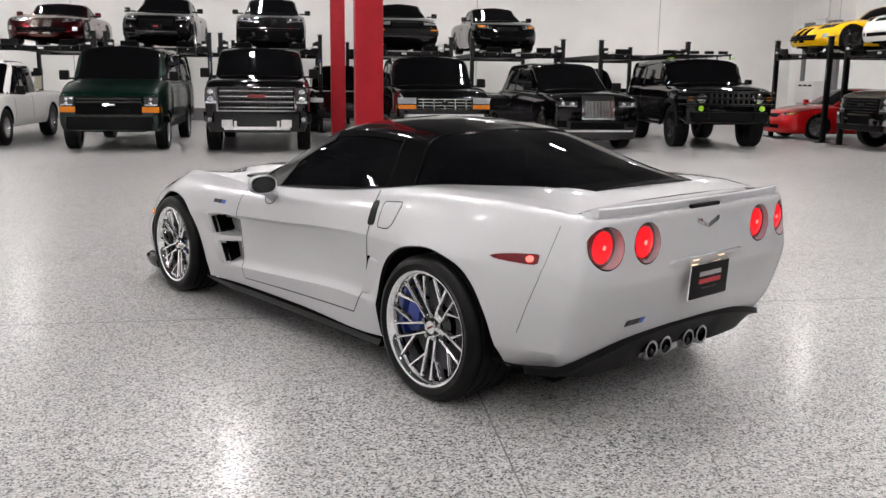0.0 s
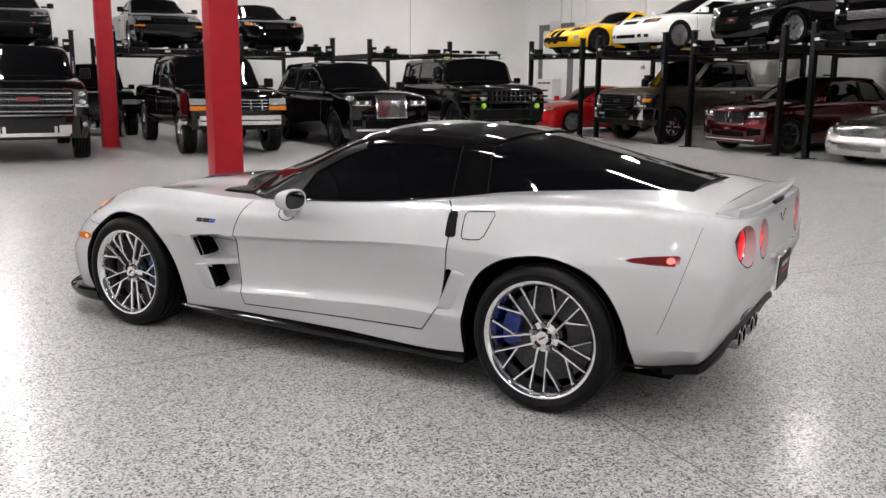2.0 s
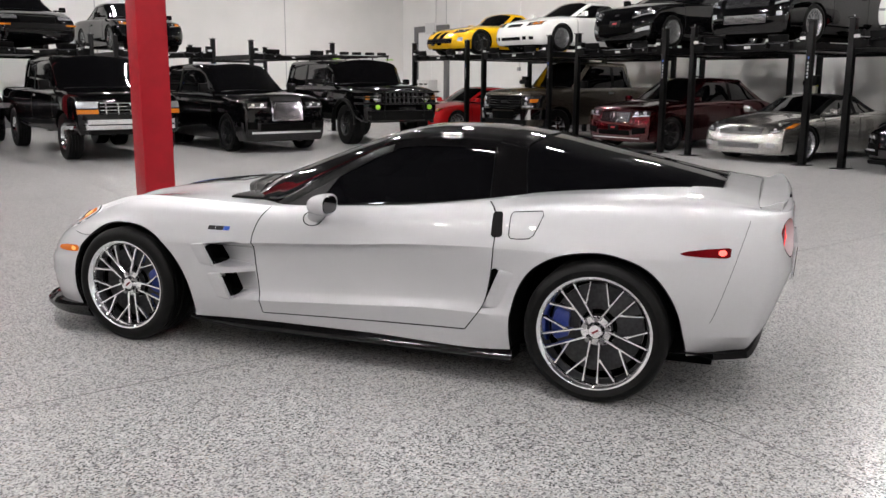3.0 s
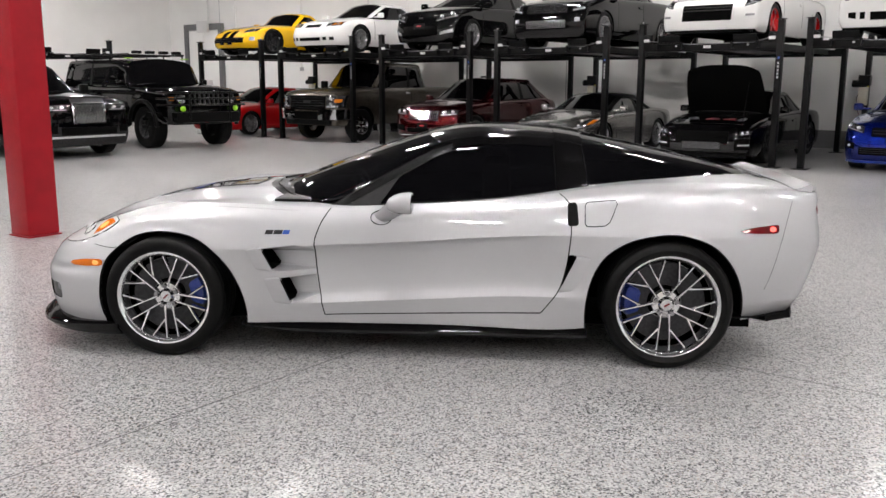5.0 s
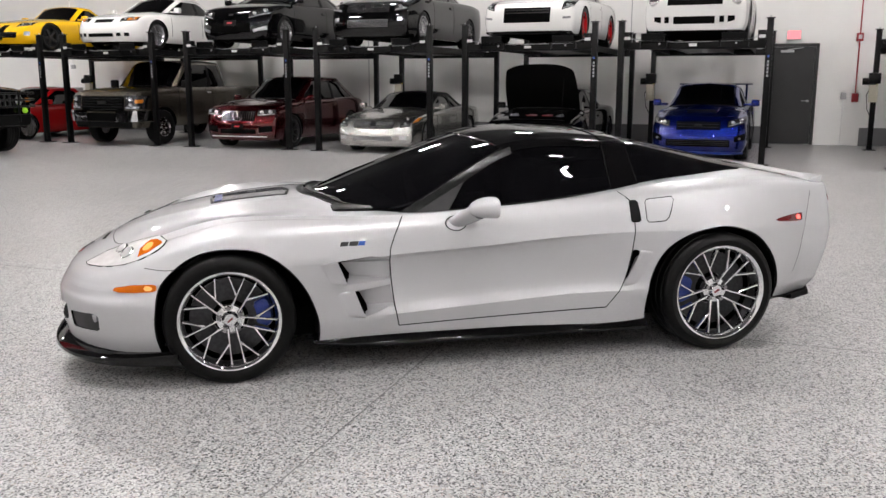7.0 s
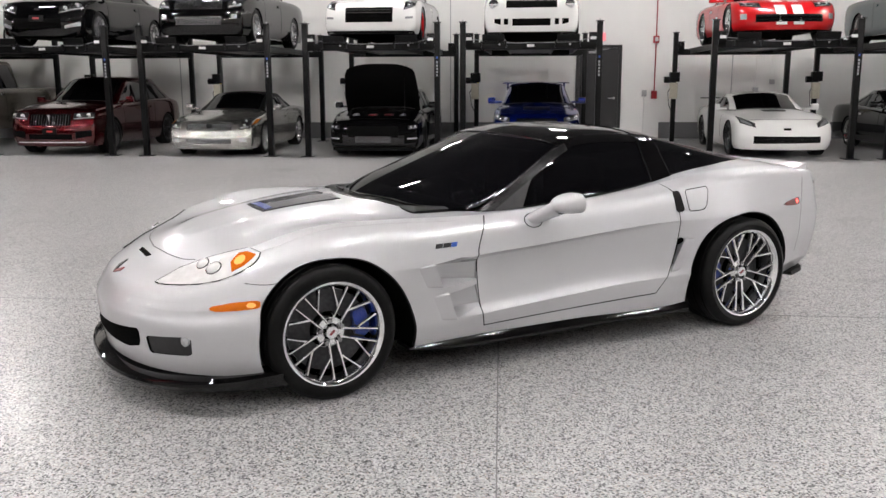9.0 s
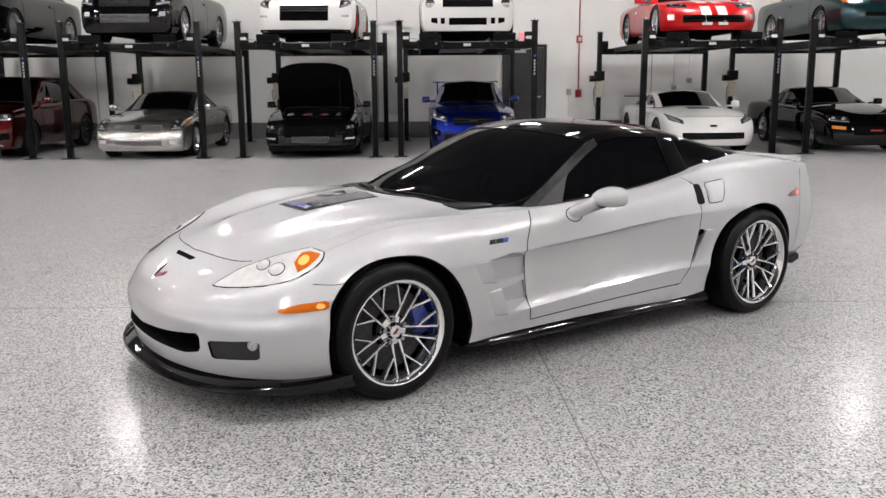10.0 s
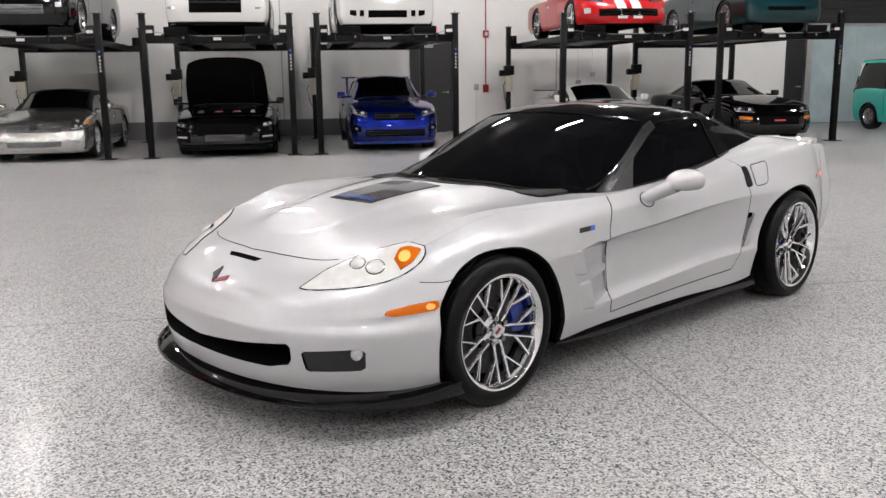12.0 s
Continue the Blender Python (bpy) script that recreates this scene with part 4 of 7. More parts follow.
        holes.append(prism("left", [(-0.832, 0.588), (-0.850, 0.592), (-0.868, 0.582), (-0.864, 0.54), (-0.815, 0.445), (-0.766, 0.385), (-0.770, 0.41), (-0.80, 0.48)], a, b))
        for y in (0.675, 0.440):
            holes.append(rod((-2.4, s * y, 0.80), (skin.at("rear", s * y, 0.80)[0].x + 0.06, s * y, 0.795), 0.088, 32))
        holes.append(prism("front", fog[::s], 1.75, 2.6))
    holes.append(prism("front", [(-0.44, 0.268), (0.44, 0.268), (0.53, 0.288), (0.545, 0.31), (0.545, 0.360), (0.53, 0.374), (0.32, 0.352), (0, 0.328), (-0.32, 0.352), (-0.53, 0.374), (-0.545, 0.360), (-0.545, 0.31), (-0.53, 0.288)], 2.02, 2.6))
    holes.append(prism("top", [(2.042, -0.105), (2.042, 0.105), (2.018, 0.132), (2.018, -0.132)], 0.585, 0.9))
    body = carve(carve(body, merge(holes)), merge(throats))
    part("body", body, [M["silver"], M["well"]], car, "metallic silver body shell with coved sides", 24)
    part("glasshouse", house, M["glass"], car, "dark tinted windscreen, side and hatch glass", 50)

    # black roof and pillars
    xs = np.linspace(-0.10, -0.80, 12)
    front = lambda y: -0.135 + 0.10 * (1 - (y / 0.56) ** 2)
    side = [(x, float(g_cant_w(x)) * 0.97) for x in xs]
    part("roof_panel", top.panel("top", [(front(y), y) for y in np.linspace(-0.56, 0.56, 15)], [(-0.79, y) for y in np.linspace(-0.51, 0.51, 15)], 0.004, 0.02, 20, 14), M["carbon"], car, "glossy black carbon roof panel")
    part("windscreen_bead", tube([top.at("top", front(y) + 0.006, y)[0] + Vector((0, 0, 0.003)) for y in np.linspace(-0.56, 0.56, 31)], 0.004, 6), M["dark_chrome"], car, "thin bright bead over the windscreen")
    for view, s in (("left", 1), ("right", -1)):
        part("windscreen_pillar", top.panel(view, [(0.375, 0.806), (0.104, 0.958), (-0.10, 1.068), (-0.20, 1.108)], [(0.445, 0.812), (0.13, 0.990), (-0.10, 1.108), (-0.20, 1.142)], 0.008, 0.02, 24, 3), M["satin_black"], car, "slim black windscreen pillar")
        # the highlight on the pillar's edge, laid on as a thin dark chrome line
        part("pillar_highlight", tube([top.at(view, *q)[0] + Vector((0, s * 0.006, 0.004)) for q in rounded([(0.452, 0.812), (0.14, 0.992), (-0.10, 1.112), (-0.155, 1.136)], 2)], 0.0035, 6), M["dark_chrome"], car, "thin chrome line standing in for the highlight on the pillar edge")
        part("quarter_trim", top.panel(view, [(0.395, 0.808), (0.19, 0.818)], [(0.30, 0.850), (0.085, 0.968)], 0.006, 0.014, 10, 6), M["grey_plastic"], car, "dark grey triangle at the window corner")
        part("cant_rail", top.panel(view, [(-0.15, 1.100), (-0.25, 1.130), (-0.38, 1.142), (-0.55, 1.142), (-0.76, 1.128)], [(-0.13, 1.145), (-0.25, 1.168), (-0.38, 1.186), (-0.55, 1.190), (-0.78, 1.176)], 0.005, 0.02, 20, 3), M["carbon"], car)
        part("roof_hoop", top.panel(view, [(-0.769, 0.888), (-0.765, 1.0), (-0.754, 1.10), (-0.752, 1.172)], [(-0.938, 0.906), (-0.928, 1.02), (-0.912, 1.11), (-0.895, 1.152)], 0.008, 0.02, 16, 5), M["carbon"], car, "black roof hoop behind the door")
        for x0, x1 in ((-0.764, -0.748), (-0.943, -0.902)):
            part("hoop_bead", tube([top.at(view, x0 + (x1 - x0) * t, 0.90 + 0.245 * t)[0] + Vector((0, s * 0.007, 0)) for t in np.linspace(0, 1, 12)], 0.0035, 6), M["trim"], car)
        part("belt_seal", top.panel(view, [(0.40, 0.806), (0.0, 0.827), (-0.4, 0.853), (-0.76, 0.893)], [(0.40, 0.816), (0.0, 0.841), (-0.4, 0.867), (-0.76, 0.906)], 0.005, 0.012, 20, 1), M["trim"], car)
    hoop = [(-0.76, y) for y in np.linspace(-0.53, 0.53, 15)]
    hoop2 = [(-0.90 - 0.03 * (1 - abs(y) / 0.53), y) for y in np.linspace(-0.53, 0.53, 15)]
    part("roof_hoop", top.panel("top", hoop, hoop2, 0.009, 0.02, 20, 4), M["carbon"], car, "black roof hoop behind the door")

    # doors with their gaps, fuel flap, handles
    for view, s in (("left", 1), ("right", -1)):
        fore = spline((0.22, 0.474), (0.30, 0.490), (0.42, 0.508), (0.52, 0.518), (0.631, 0.523), (0.70, 0.503), (0.775, 0.466), (0.83, 0.425))
        aft = spline((0.25, -0.672), (0.30, -0.712), (0.417, -0.790), (0.50, -0.812), (0.60, -0.828), (0.748, -0.838), (0.85, -0.830), (0.90, -0.775))
        levels = [lambda q: 0.2485 - 0.030 * q, low_z, lambda q: low_z(q) + 0.052, lambda q: 0.5 * (low_z(q) + 0.052 + under_z(q)), under_z, crease_z, lambda q: 0.5 * (crease_z(q) + belt_z(q)), lambda q: belt_z(q) - 0.006]

        def spot(k, u, pad=0.0):
            x = 0.5 - 1.3 * u
            for _ in range(6):
                j = min(int(k), len(levels) - 2)
                z = float(levels[j](x) + (levels[j + 1](x) - levels[j](x)) * (k - j))
                x = float(fore(z)) - pad + u * (float(aft(z)) + 2 * pad - float(fore(z)))
            return x, z
        for line in ([spot(0, u) for u in np.linspace(0, 1, 13)], [spot(k, 0) for k in np.linspace(0, 7, 29)], [spot(k, 1) for k in np.linspace(0, 7, 29)]):
            part("door_gap", seam(skin, view, line, 0.007, 0.0008), M["trim"], car)
        steps = np.concatenate([np.linspace(k, k + 1, n, endpoint=False) for k, n in enumerate((2, 3, 4, 4, 3, 4, 4))] + [[7.0]])
        panel_rows, inner_rows = [], []
        for k in steps:
            hits = [skin.at(view, *spot(max(k, 0.04), u, 0.0026)) for u in np.linspace(0, 1, 49)]
            panel_rows.append([p + n * 0.0016 for p, n in hits])
            inner_rows.append([p - n * 0.010 for p, n in hits])
        bm = bmesh.new()
        vt, vb = add_grid(bm, panel_rows), add_grid(bm, inner_rows, flip=True)
        rim = lambda v: v[0] + [r[-1] for r in v[1:-1]] + v[-1][::-1] + [r[0] for r in v[-2:0:-1]]
        ra, rb = rim(vt), rim(vb)
        for i in range(len(ra)):
            bm.faces.new((ra[i], rb[i], rb[(i + 1) % len(ra)], ra[(i + 1) % len(ra)]))
        bmesh.ops.recalc_face_normals(bm, faces=bm.faces[:])
        door = part("door", bm, M["silver"], car, "silver door with a shadowed crease", 20)
        part("door_handle", skin.panel(view, [(-0.818, 0.752), (-0.826, 0.740), (-0.866, 0.742), (-0.876, 0.754)], [(-0.818, 0.846), (-0.826, 0.856), (-0.858, 0.858), (-0.868, 0.848)], 0.004, 0.02, 8, 8), M["trim"], door, "recessed black door release")
        flap = ([(-0.915, 0.752), (-0.93, 0.745), (-1.012, 0.752), (-1.030, 0.766)], [(-0.915, 0.848), (-0.929, 0.858), (-1.055, 0.872), (-1.066, 0.858)])
        ring = [(-0.908, 0.756), (-0.918, 0.742), (-0.96, 0.742), (-1.012, 0.748), (-1.034, 0.766), (-1.052, 0.805), (-1.072, 0.858), (-1.064, 0.876), (-1.0, 0.870), (-0.922, 0.862), (-0.909, 0.848), (-0.908, 0.80), (-0.908, 0.756)]
        part("fuel_flap_gap", tube([skin.at(view, *q)[0] + Vector((0, -s * 0.001, 0)) for q in ring], 0.003, 6), M["trim"], car)
        part("fuel_flap", skin.panel(view, *flap, 0.0018, 0.006, 10, 8), M["silver"], car)
        # raised plates ahead of the vent mouths
        for (xa, za, xb, zb_, dx) in ((0.803, 0.606, 0.748, 0.476, 0.115), (0.715, 0.446, 0.658, 0.292, 0.115), (-0.872, 0.590, -0.780, 0.385, -0.105)):
            bm = bmesh.new()
            rows = []
            for u in np.linspace(0, 1, 10):
                row = []
                for v in (0, 0.015, 0.05, 0.10, 0.5, 0.90, 0.95, 0.985, 1):
                    x, z = xa + (xb - xa) * v + dx * (1 - u), za + (zb_ - za) * v - 0.010 * (1 - u) * (1 - 2 * v)
                    p, nor = skin.at(view, x, z)
                    o = -0.004 + (0.020 if dx > 0 else 0.018) * u ** 1.1 * (1 - abs(2 * v - 1) ** 22)
                    row.append(p + Vector((0, s, 0)) * o)
                rows.append(row)
            rows.append([q + Vector((math.copysign(0.004, dx), -s * 0.006, 0)) for q in rows[-1]])
            rows.append([q + Vector((math.copysign(0.012, dx), -s * 0.05, 0)) for q in rows[-1]])
            add_grid(bm, rows)
            bmesh.ops.recalc_face_normals(bm, faces=bm.faces[:])
            part("vent_plate", bm, M["silver"], car)
        part("rear_marker", skin.panel(view, [(-1.70, 0.726), (-1.72, 0.718), (-1.80, 0.712), (-1.895, 0.709), (-1.912, 0.716)], [(-1.70, 0.727), (-1.73, 0.737), (-1.80, 0.747), (-1.90, 0.755), (-1.914, 0.750)], 0.004, 0.02, 16, 3), M["red_lens"], car, "red side marker lamp, lit at one end")
        part("marker_bulb", skin.panel(view, arc(-1.878, 0.732, 0.017, 0.013, 180, 360), arc(-1.878, 0.732, 0.017, 0.013, 180, 0), 0.006, 0.01, 10, 4), M["red_core"], car)
        part("front_marker", skin.panel(view, [(1.685, 0.497), (1.70, 0.489), (1.78, 0.484), (1.87, 0.482), (1.895, 0.488)], [(1.685, 0.520), (1.70, 0.526), (1.80, 0.520), (1.885, 0.503), (1.896, 0.494)], 0.004, 0.02, 16, 3), M["amber_glow"], car, "amber side marker lamp, lit")
        part("marker_bulb", skin.panel(view, arc(1.725, 0.506, 0.020, 0.012, 180, 360), arc(1.725, 0.506, 0.020, 0.012, 180, 0), 0.006, 0.01, 10, 4), M["amber_lit"], car)
        for k, (x0, x1) in enumerate(((0.785, 0.745), (0.740, 0.695), (0.692, 0.658))):
            part("side_badge", skin.panel(view, [(x0, 0.677), (x1, 0.677)], [(x0 - 0.008, 0.699), (x1 - 0.008, 0.699)], 0.003, 0.006, 2, 2), M["grey_plastic"] if k < 2 else M["blue_label"], car)
        part("bumper_seam", seam(skin, view, rounded([(1.45, 0.672), (1.53, 0.615), (1.62, 0.585), (1.74, 0.60)]), 0.003, 0.0012), M["trim"], car)
        # sill blade and mud flap
        sill = bmesh.new()
        rows = []
        for x in np.linspace(0.93, -0.935, 34):
            k = min(1.0, 0.25 + ((0.93 - x) / 0.55) ** 0.8)
            wv = 0.850 - 0.010 * math.cos(math.pi * x / 1.9) + 0.016 * max(0.0, (-x - 0.62) / 0.36) ** 1.5 + 0.03 * max(0.0, (x - 0.5) / 0.5)
            top_z = 0.186 + 0.008 * max(0.0, (-x - 0.8) / 0.18)
            rows.append([(x, s * (wv - 0.14), top_z), (x, s * (wv - 0.004), top_z), (x, s * (wv + 0.008 * k), top_z - 0.014 * k), (x, s * (wv + 0.024 * k), top_z - 0.040 * k), (x, s * (wv + 0.024 * k), top_z - 0.052 * k), (x, s * (wv - 0.14), top_z - 0.056 * k)])
        vs = add_grid(sill, rows, close=True)
        sill.faces.new(vs[0])
        sill.faces.new(vs[-1])
        bmesh.ops.recalc_face_normals(sill, faces=sill.faces[:])
        part("side_sill", sill, M["carbon"], car, "black carbon side sill blade")
        part("bumper_seam", seam(skin, view, rounded([(-1.985, 0.875), (-1.955, 0.76), (-1.915, 0.62), (-1.870, 0.48), (-1.845, 0.42)]), 0.0022, 0.0008), M["steel"], car)
        # wheel arch lining lips
        for ax, az, f in ARCH:
            pts = arch_line(ax, az, f, -18, 198, 32)
            line3 = []
            for px, pz in pts:
                p, nor = skin.at(view, ax + (px - ax) * 1.012, az + (pz - az) * 1.012)
                line3.append(Vector((px, p.y - s * 0.012, pz)))
            part("arch_lip", tube(line3, 0.008, 8), M["trim"], car)
        # mirror
        def oval(cx, cy, cz, ry, rz, n=28):
            return [(cx, s * (cy + ry * math.copysign(abs(math.cos(q)) ** 0.8, math.cos(q))), cz + rz * math.copysign(abs(math.sin(q)) ** 0.8, math.sin(q))) for q in np.linspace(0, 2 * math.pi, n, endpoint=False)]
        mir = bmesh.new()
        shape = ((-0.008, 0.978, 0.866, 0.070, 0.042), (-0.014, 0.978, 0.866, 0.080, 0.050), (-0.008, 0.977, 0.866, 0.084, 0.054), (0.02, 0.974, 0.866, 0.084, 0.054), (0.05, 0.968, 0.864, 0.079, 0.051), (0.08, 0.960, 0.861, 0.068, 0.044), (0.105, 0.952, 0.857, 0.050, 0.033), (0.118, 0.947, 0.854, 0.028, 0.019), (0.121, 0.945, 0.853, 0.006, 0.004))
        vs = add_grid(mir, [oval(*q) for q in shape], close=True)
        mir.faces.new(vs[0])
        mir.faces.new(vs[-1])
        bmesh.ops.recalc_face_normals(mir, faces=mir.faces[:])
        mirror = part("door_mirror", mir, M["silver"], car, "silver door mirror on a short stalk")
        gl = bmesh.new()
        vs = add_grid(gl, [oval(-0.012, 0.978, 0.866, 0.074, 0.045), oval(-0.016, 0.978, 0.866, 0.070, 0.042)], close=True)
        gl.faces.new(vs[0])
        gl.faces.new(vs[-1])
        bmesh.ops.recalc_face_normals(gl, faces=gl.faces[:])
        part("mirror_glass", gl, M["glass_bg"], mirror)
        st = bmesh.new()
        rows = []
        for t in np.linspace(0, 1, 10):
            y, z, x = 0.815 + 0.135 * t, 0.768 + 0.082 * t ** 0.9, 0.165 - 0.105 * t ** 0.8
            a, b = 0.050 + 0.008 * t, 0.031 + 0.014 * t
            rows.append([(x + a * math.cos(q), s * (y + 0.35 * b * math.sin(q) * (t - 1)), z + b * math.sin(q)) for q in np.linspace(0, 2 * math.pi, 16, endpoint=False)])
        add_grid(st, rows, close=True)
        bmesh.ops.recalc_face_normals(st, faces=st.faces[:])
        part("mirror_stalk", st, M["silver"], mirror)
        foot_p = skin.at(view, 0.165, 0.768)[0]
        part("mirror_foot", tube([Vector((0.165 + 0.056 * math.cos(q), foot_p.y + s * 0.004 - s * 0.02 * math.sin(q), 0.768 + 0.036 * math.sin(q))) for q in np.linspace(0, 2 * math.pi, 25)], 0.0025, 6), M["trim"], mirror)

        # headlamp under a clear cover
        outer = [(2.068, s * 0.485), (2.055, s * 0.53), (2.008, s * 0.605), (1.95, s * 0.675), (1.885, s * 0.735), (1.80, s * 0.785), (1.71, s * 0.80), (1.655, s * 0.785), (1.635, s * 0.755)]
        inner = [(2.068, s * 0.485), (1.986, s * 0.505), (1.887, s * 0.538), (1.82, s * 0.570), (1.75, s * 0.615), (1.68, s * 0.685), (1.635, s * 0.755)]
        lamp = part("headlamp", skin.panel("top", outer, inner, 0.004, 0.02, 24, 8), M["clear_lens"], car, "clear teardrop headlamp with projector and amber corner")
        for edge in (inner, outer):
            part("headlamp_rim", tube([skin.at("top", *p)[0] + Vector((0, 0, 0.002)) for p in rounded(edge, 2)], 0.0035, 6), M["trim"], lamp)
        for (x, y, r) in ((1.836, 0.683, 0.032), (1.868, 0.610, 0.027)):
            p, nor = skin.at("top", x, s * y)
            q = Matrix.Translation(p + nor * 0.004) @ nor.to_track_quat("Y", "Z").to_matrix().to_4x4()
            lens = lathe([(r, 0), (r * 0.97, 0.004), (r * 0.7, 0.009), (r * 0.35, 0.012), (0.0005, 0.013)], 24)
            lens.transform(q)
            part("projector", lens, M["clear_lens"], lamp)
            ring = lathe([(r * 1.02, -0.002), (r * 1.12, 0.004), (r * 1.25, 0.002), (r * 1.28, -0.004)], 24)
            ring.transform(q)
            part("projector_bezel", ring, M["chrome"], lamp)
        part("turn_lamp", skin.panel("top", [(1.775, s * 0.768), (1.72, s * 0.776), (1.672, s * 0.764), (1.655, s * 0.755)], [(1.765, s * 0.715), (1.72, s * 0.694), (1.685, s * 0.712), (1.656, s * 0.750)], 0.006, 0.01, 10, 4), M["amber_glow"], lamp, "lit amber turn lamp")
        part("turn_bulb", skin.panel("top", arc(1.726, s * 0.735, 0.026, s * 0.022, 180, 360), arc(1.726, s * 0.735, 0.026, s * 0.022, 180, 0), 0.008, 0.01, 10, 4), M["amber_lit"], lamp)
        # fog lamp pocket
        fp = skin.at("front", s * 0.70, 0.335)[0]
        fl = lathe([(0.030, -0.02), (0.029, 0.004), (0.020, 0.010), (0.0005, 0.013)], 20)
        fq = skin.at("front", s * 0.752, 0.346)[0]
        fl.transform(Matrix.Translation((fq.x - 0.018, s * 0.752, 0.346)) @ Matrix.Rotation(radians(-90 + 28 * s), 4, "Z"))
        bmesh.ops.recalc_face_normals(fl, faces=fl.faces[:])
        part("fog_lamp", fl, M["lens"], car)
        part("fog_pocket", skin.panel("front", [(s * 0.586, 0.264), (s * 0.79, 0.276)], [(s * 0.58, 0.352), (s * 0.79, 0.370)], -0.024, 0.01, 6, 4), M["grey_plastic"], car, "dark grey fog lamp pocket")

        # tail lamps
        for y in (0.675, 0.440):
            p, nor = skin.at("rear", s * y, 0.80)
            edge = skin.at("rear", s * (y + 0.06), 0.80)[0]
            base = Vector(((p.x + edge.x) / 2 + 0.036, s * y, 0.798))
            d = lathe([(0.083, 0.0), (0.081, 0.010), (0.055, 0.020), (0.030, 0.025), (0.0005, 0.027)], 36)
            d.transform(Matrix.Translation(base) @ Matrix.Rotation(math.pi / 2, 4, "Z"))
            tl = part("tail_lamp", d, M["red_lit"], car, "round red tail lamp, lit")
            b = lathe([(0.012, 0.0), (0.010, 0.005), (0.0005, 0.007)], 16)
            b.transform(Matrix.Translation(base + Vector((-0.022, 0, 0))) @ Matrix.Rotation(math.pi / 2, 4, "Z"))
            part("tail_lamp_bulb", b, M["red_core"], tl)
            ring = lathe([(0.084, 0.004), (0.084, 0.014), (0.070, 0.019), (0.066, 0.016)], 36)
            ring.transform(Matrix.Translation(base) @ Matrix.Rotation(math.pi / 2, 4, "Z"))
            part("tail_lamp_ring", ring, M["red_lens"], tl)
            t = lathe([(0.0885, 0.066), (0.0885, -0.02), (0.083, -0.02), (0.0845, 0.065)], 36)
            t.transform(Matrix.Translation(base + Vector((0, 0, 0))) @ Matrix.Rotation(math.pi / 2, 4, "Z"))
            for v in t.verts:
                across = max(-0.755, min(0.755, v.co.y))
                v.co.x = max(v.co.x, skin.at("rear", across, v.co.z)[0].x - 0.001)
            part("tail_lamp_sleeve", t, M["silver"], tl)
    # hood: power dome louvre window, cut lines
    ve = [(1.425, -0.150), (1.435, 0.0), (1.425, 0.150)]
    vb = [(1.02, -0.172), (1.00, 0.0), (1.02, 0.172)]
    part("hood_window_frame", skin.panel("top", [(1.437, -0.160), (1.447, 0), (1.437, 0.160)], [(1.008, -0.182), (0.988, 0), (1.008, 0.182)], 0.003, 0.012, 12, 12), M["trim"], car)
    part("hood_window", skin.panel("top", ve, vb, 0.005, 0.012, 12, 12), M["smoked"], car, "clear window in the hood over a blue engine cover")
    part("engine_cover", skin.panel("top", [(1.418, -0.135), (1.418, 0.135)], [(1.375, -0.120), (1.375, 0.120)], 0.007, 0.006, 8, 2), M["blue"], car)
    for s in (1, -1):
        part("hood_gap", seam(skin, "top", rounded([(1.982, s * 0.004), (1.965, s * 0.23), (1.925, s * 0.42), (1.88, s * 0.50)]), 0.0045), M["trim"], car)
        part("hood_gap", seam(skin, "top", rounded([(1.63, s * 0.75), (1.40, s * 0.778), (1.0, s * 0.802), (0.62, s * 0.802)]), 0.002), M["galv"], car)
        arm = []
        for u in np.linspace(0, 1, 9):
            y = (0.05 + 0.50 * u) if s > 0 else (-0.52 + 0.46 * u)
            x = 0.875 - 0.33 * (abs(y) / 0.67) ** 2.2 + 0.02
            arm.append((x, y, max(skin.at("top", x, y)[0].z, house_skin.at("top", x, y)[0].z if abs(y) < float(g_belt_w(x)) else 0) + 0.012))
        part("wiper", tube(arm, 0.007, 6), M["trim"], car, "black wiper at the foot of the windscreen")
    cowl = [(0.945 - 0.36 * (abs(y) / 0.67) ** 2.2, y) for y in np.linspace(-0.50, 0.50, 25)]
    part("cowl_panel", skin.panel("top", cowl, [(x - 0.10, y * 0.985) for x, y in cowl], 0.003, 0.02, 30, 3), M["trim"], car, "black cowl panel below the windscreen")
    # nose: emblem, grille mesh, splitter
    for lower, upper, mt in (([(-0.004, 0.540), (-0.030, 0.556), (-0.058, 0.566)], [(-0.002, 0.556), (-0.026, 0.578), (-0.046, 0.590)], "grey_plastic"), ([(0.004, 0.540), (0.034, 0.548), (0.074, 0.556)], [(0.004, 0.553), (0.036, 0.564), (0.066, 0.570)], "dark_red")):
        part("nose_emblem", skin.panel("front", lower, upper, 0.005, 0.01, 8, 2), M[mt], car, "crossed-flag emblem in dark grey and red")
    gr = bmesh.new()
    for i in range(23):
        y = -0.48 + 0.96 * i / 22
        add_rod(gr, (2.10 - 0.10 * (y / 0.42) ** 2, y - 0.02, 0.270), (2.10 - 0.10 * (y / 0.42) ** 2, y + 0.02, 0.375), 0.004, 6)
        add_rod(gr, (2.105 - 0.10 * (y / 0.42) ** 2, y + 0.02, 0.270), (2.105 - 0.10 * (y / 0.42) ** 2, y - 0.02, 0.375), 0.004, 6)
    part("lower_grille", gr, M["trim"], car, "black mesh lower grille")
    sp = bmesh.new()
    rows = []
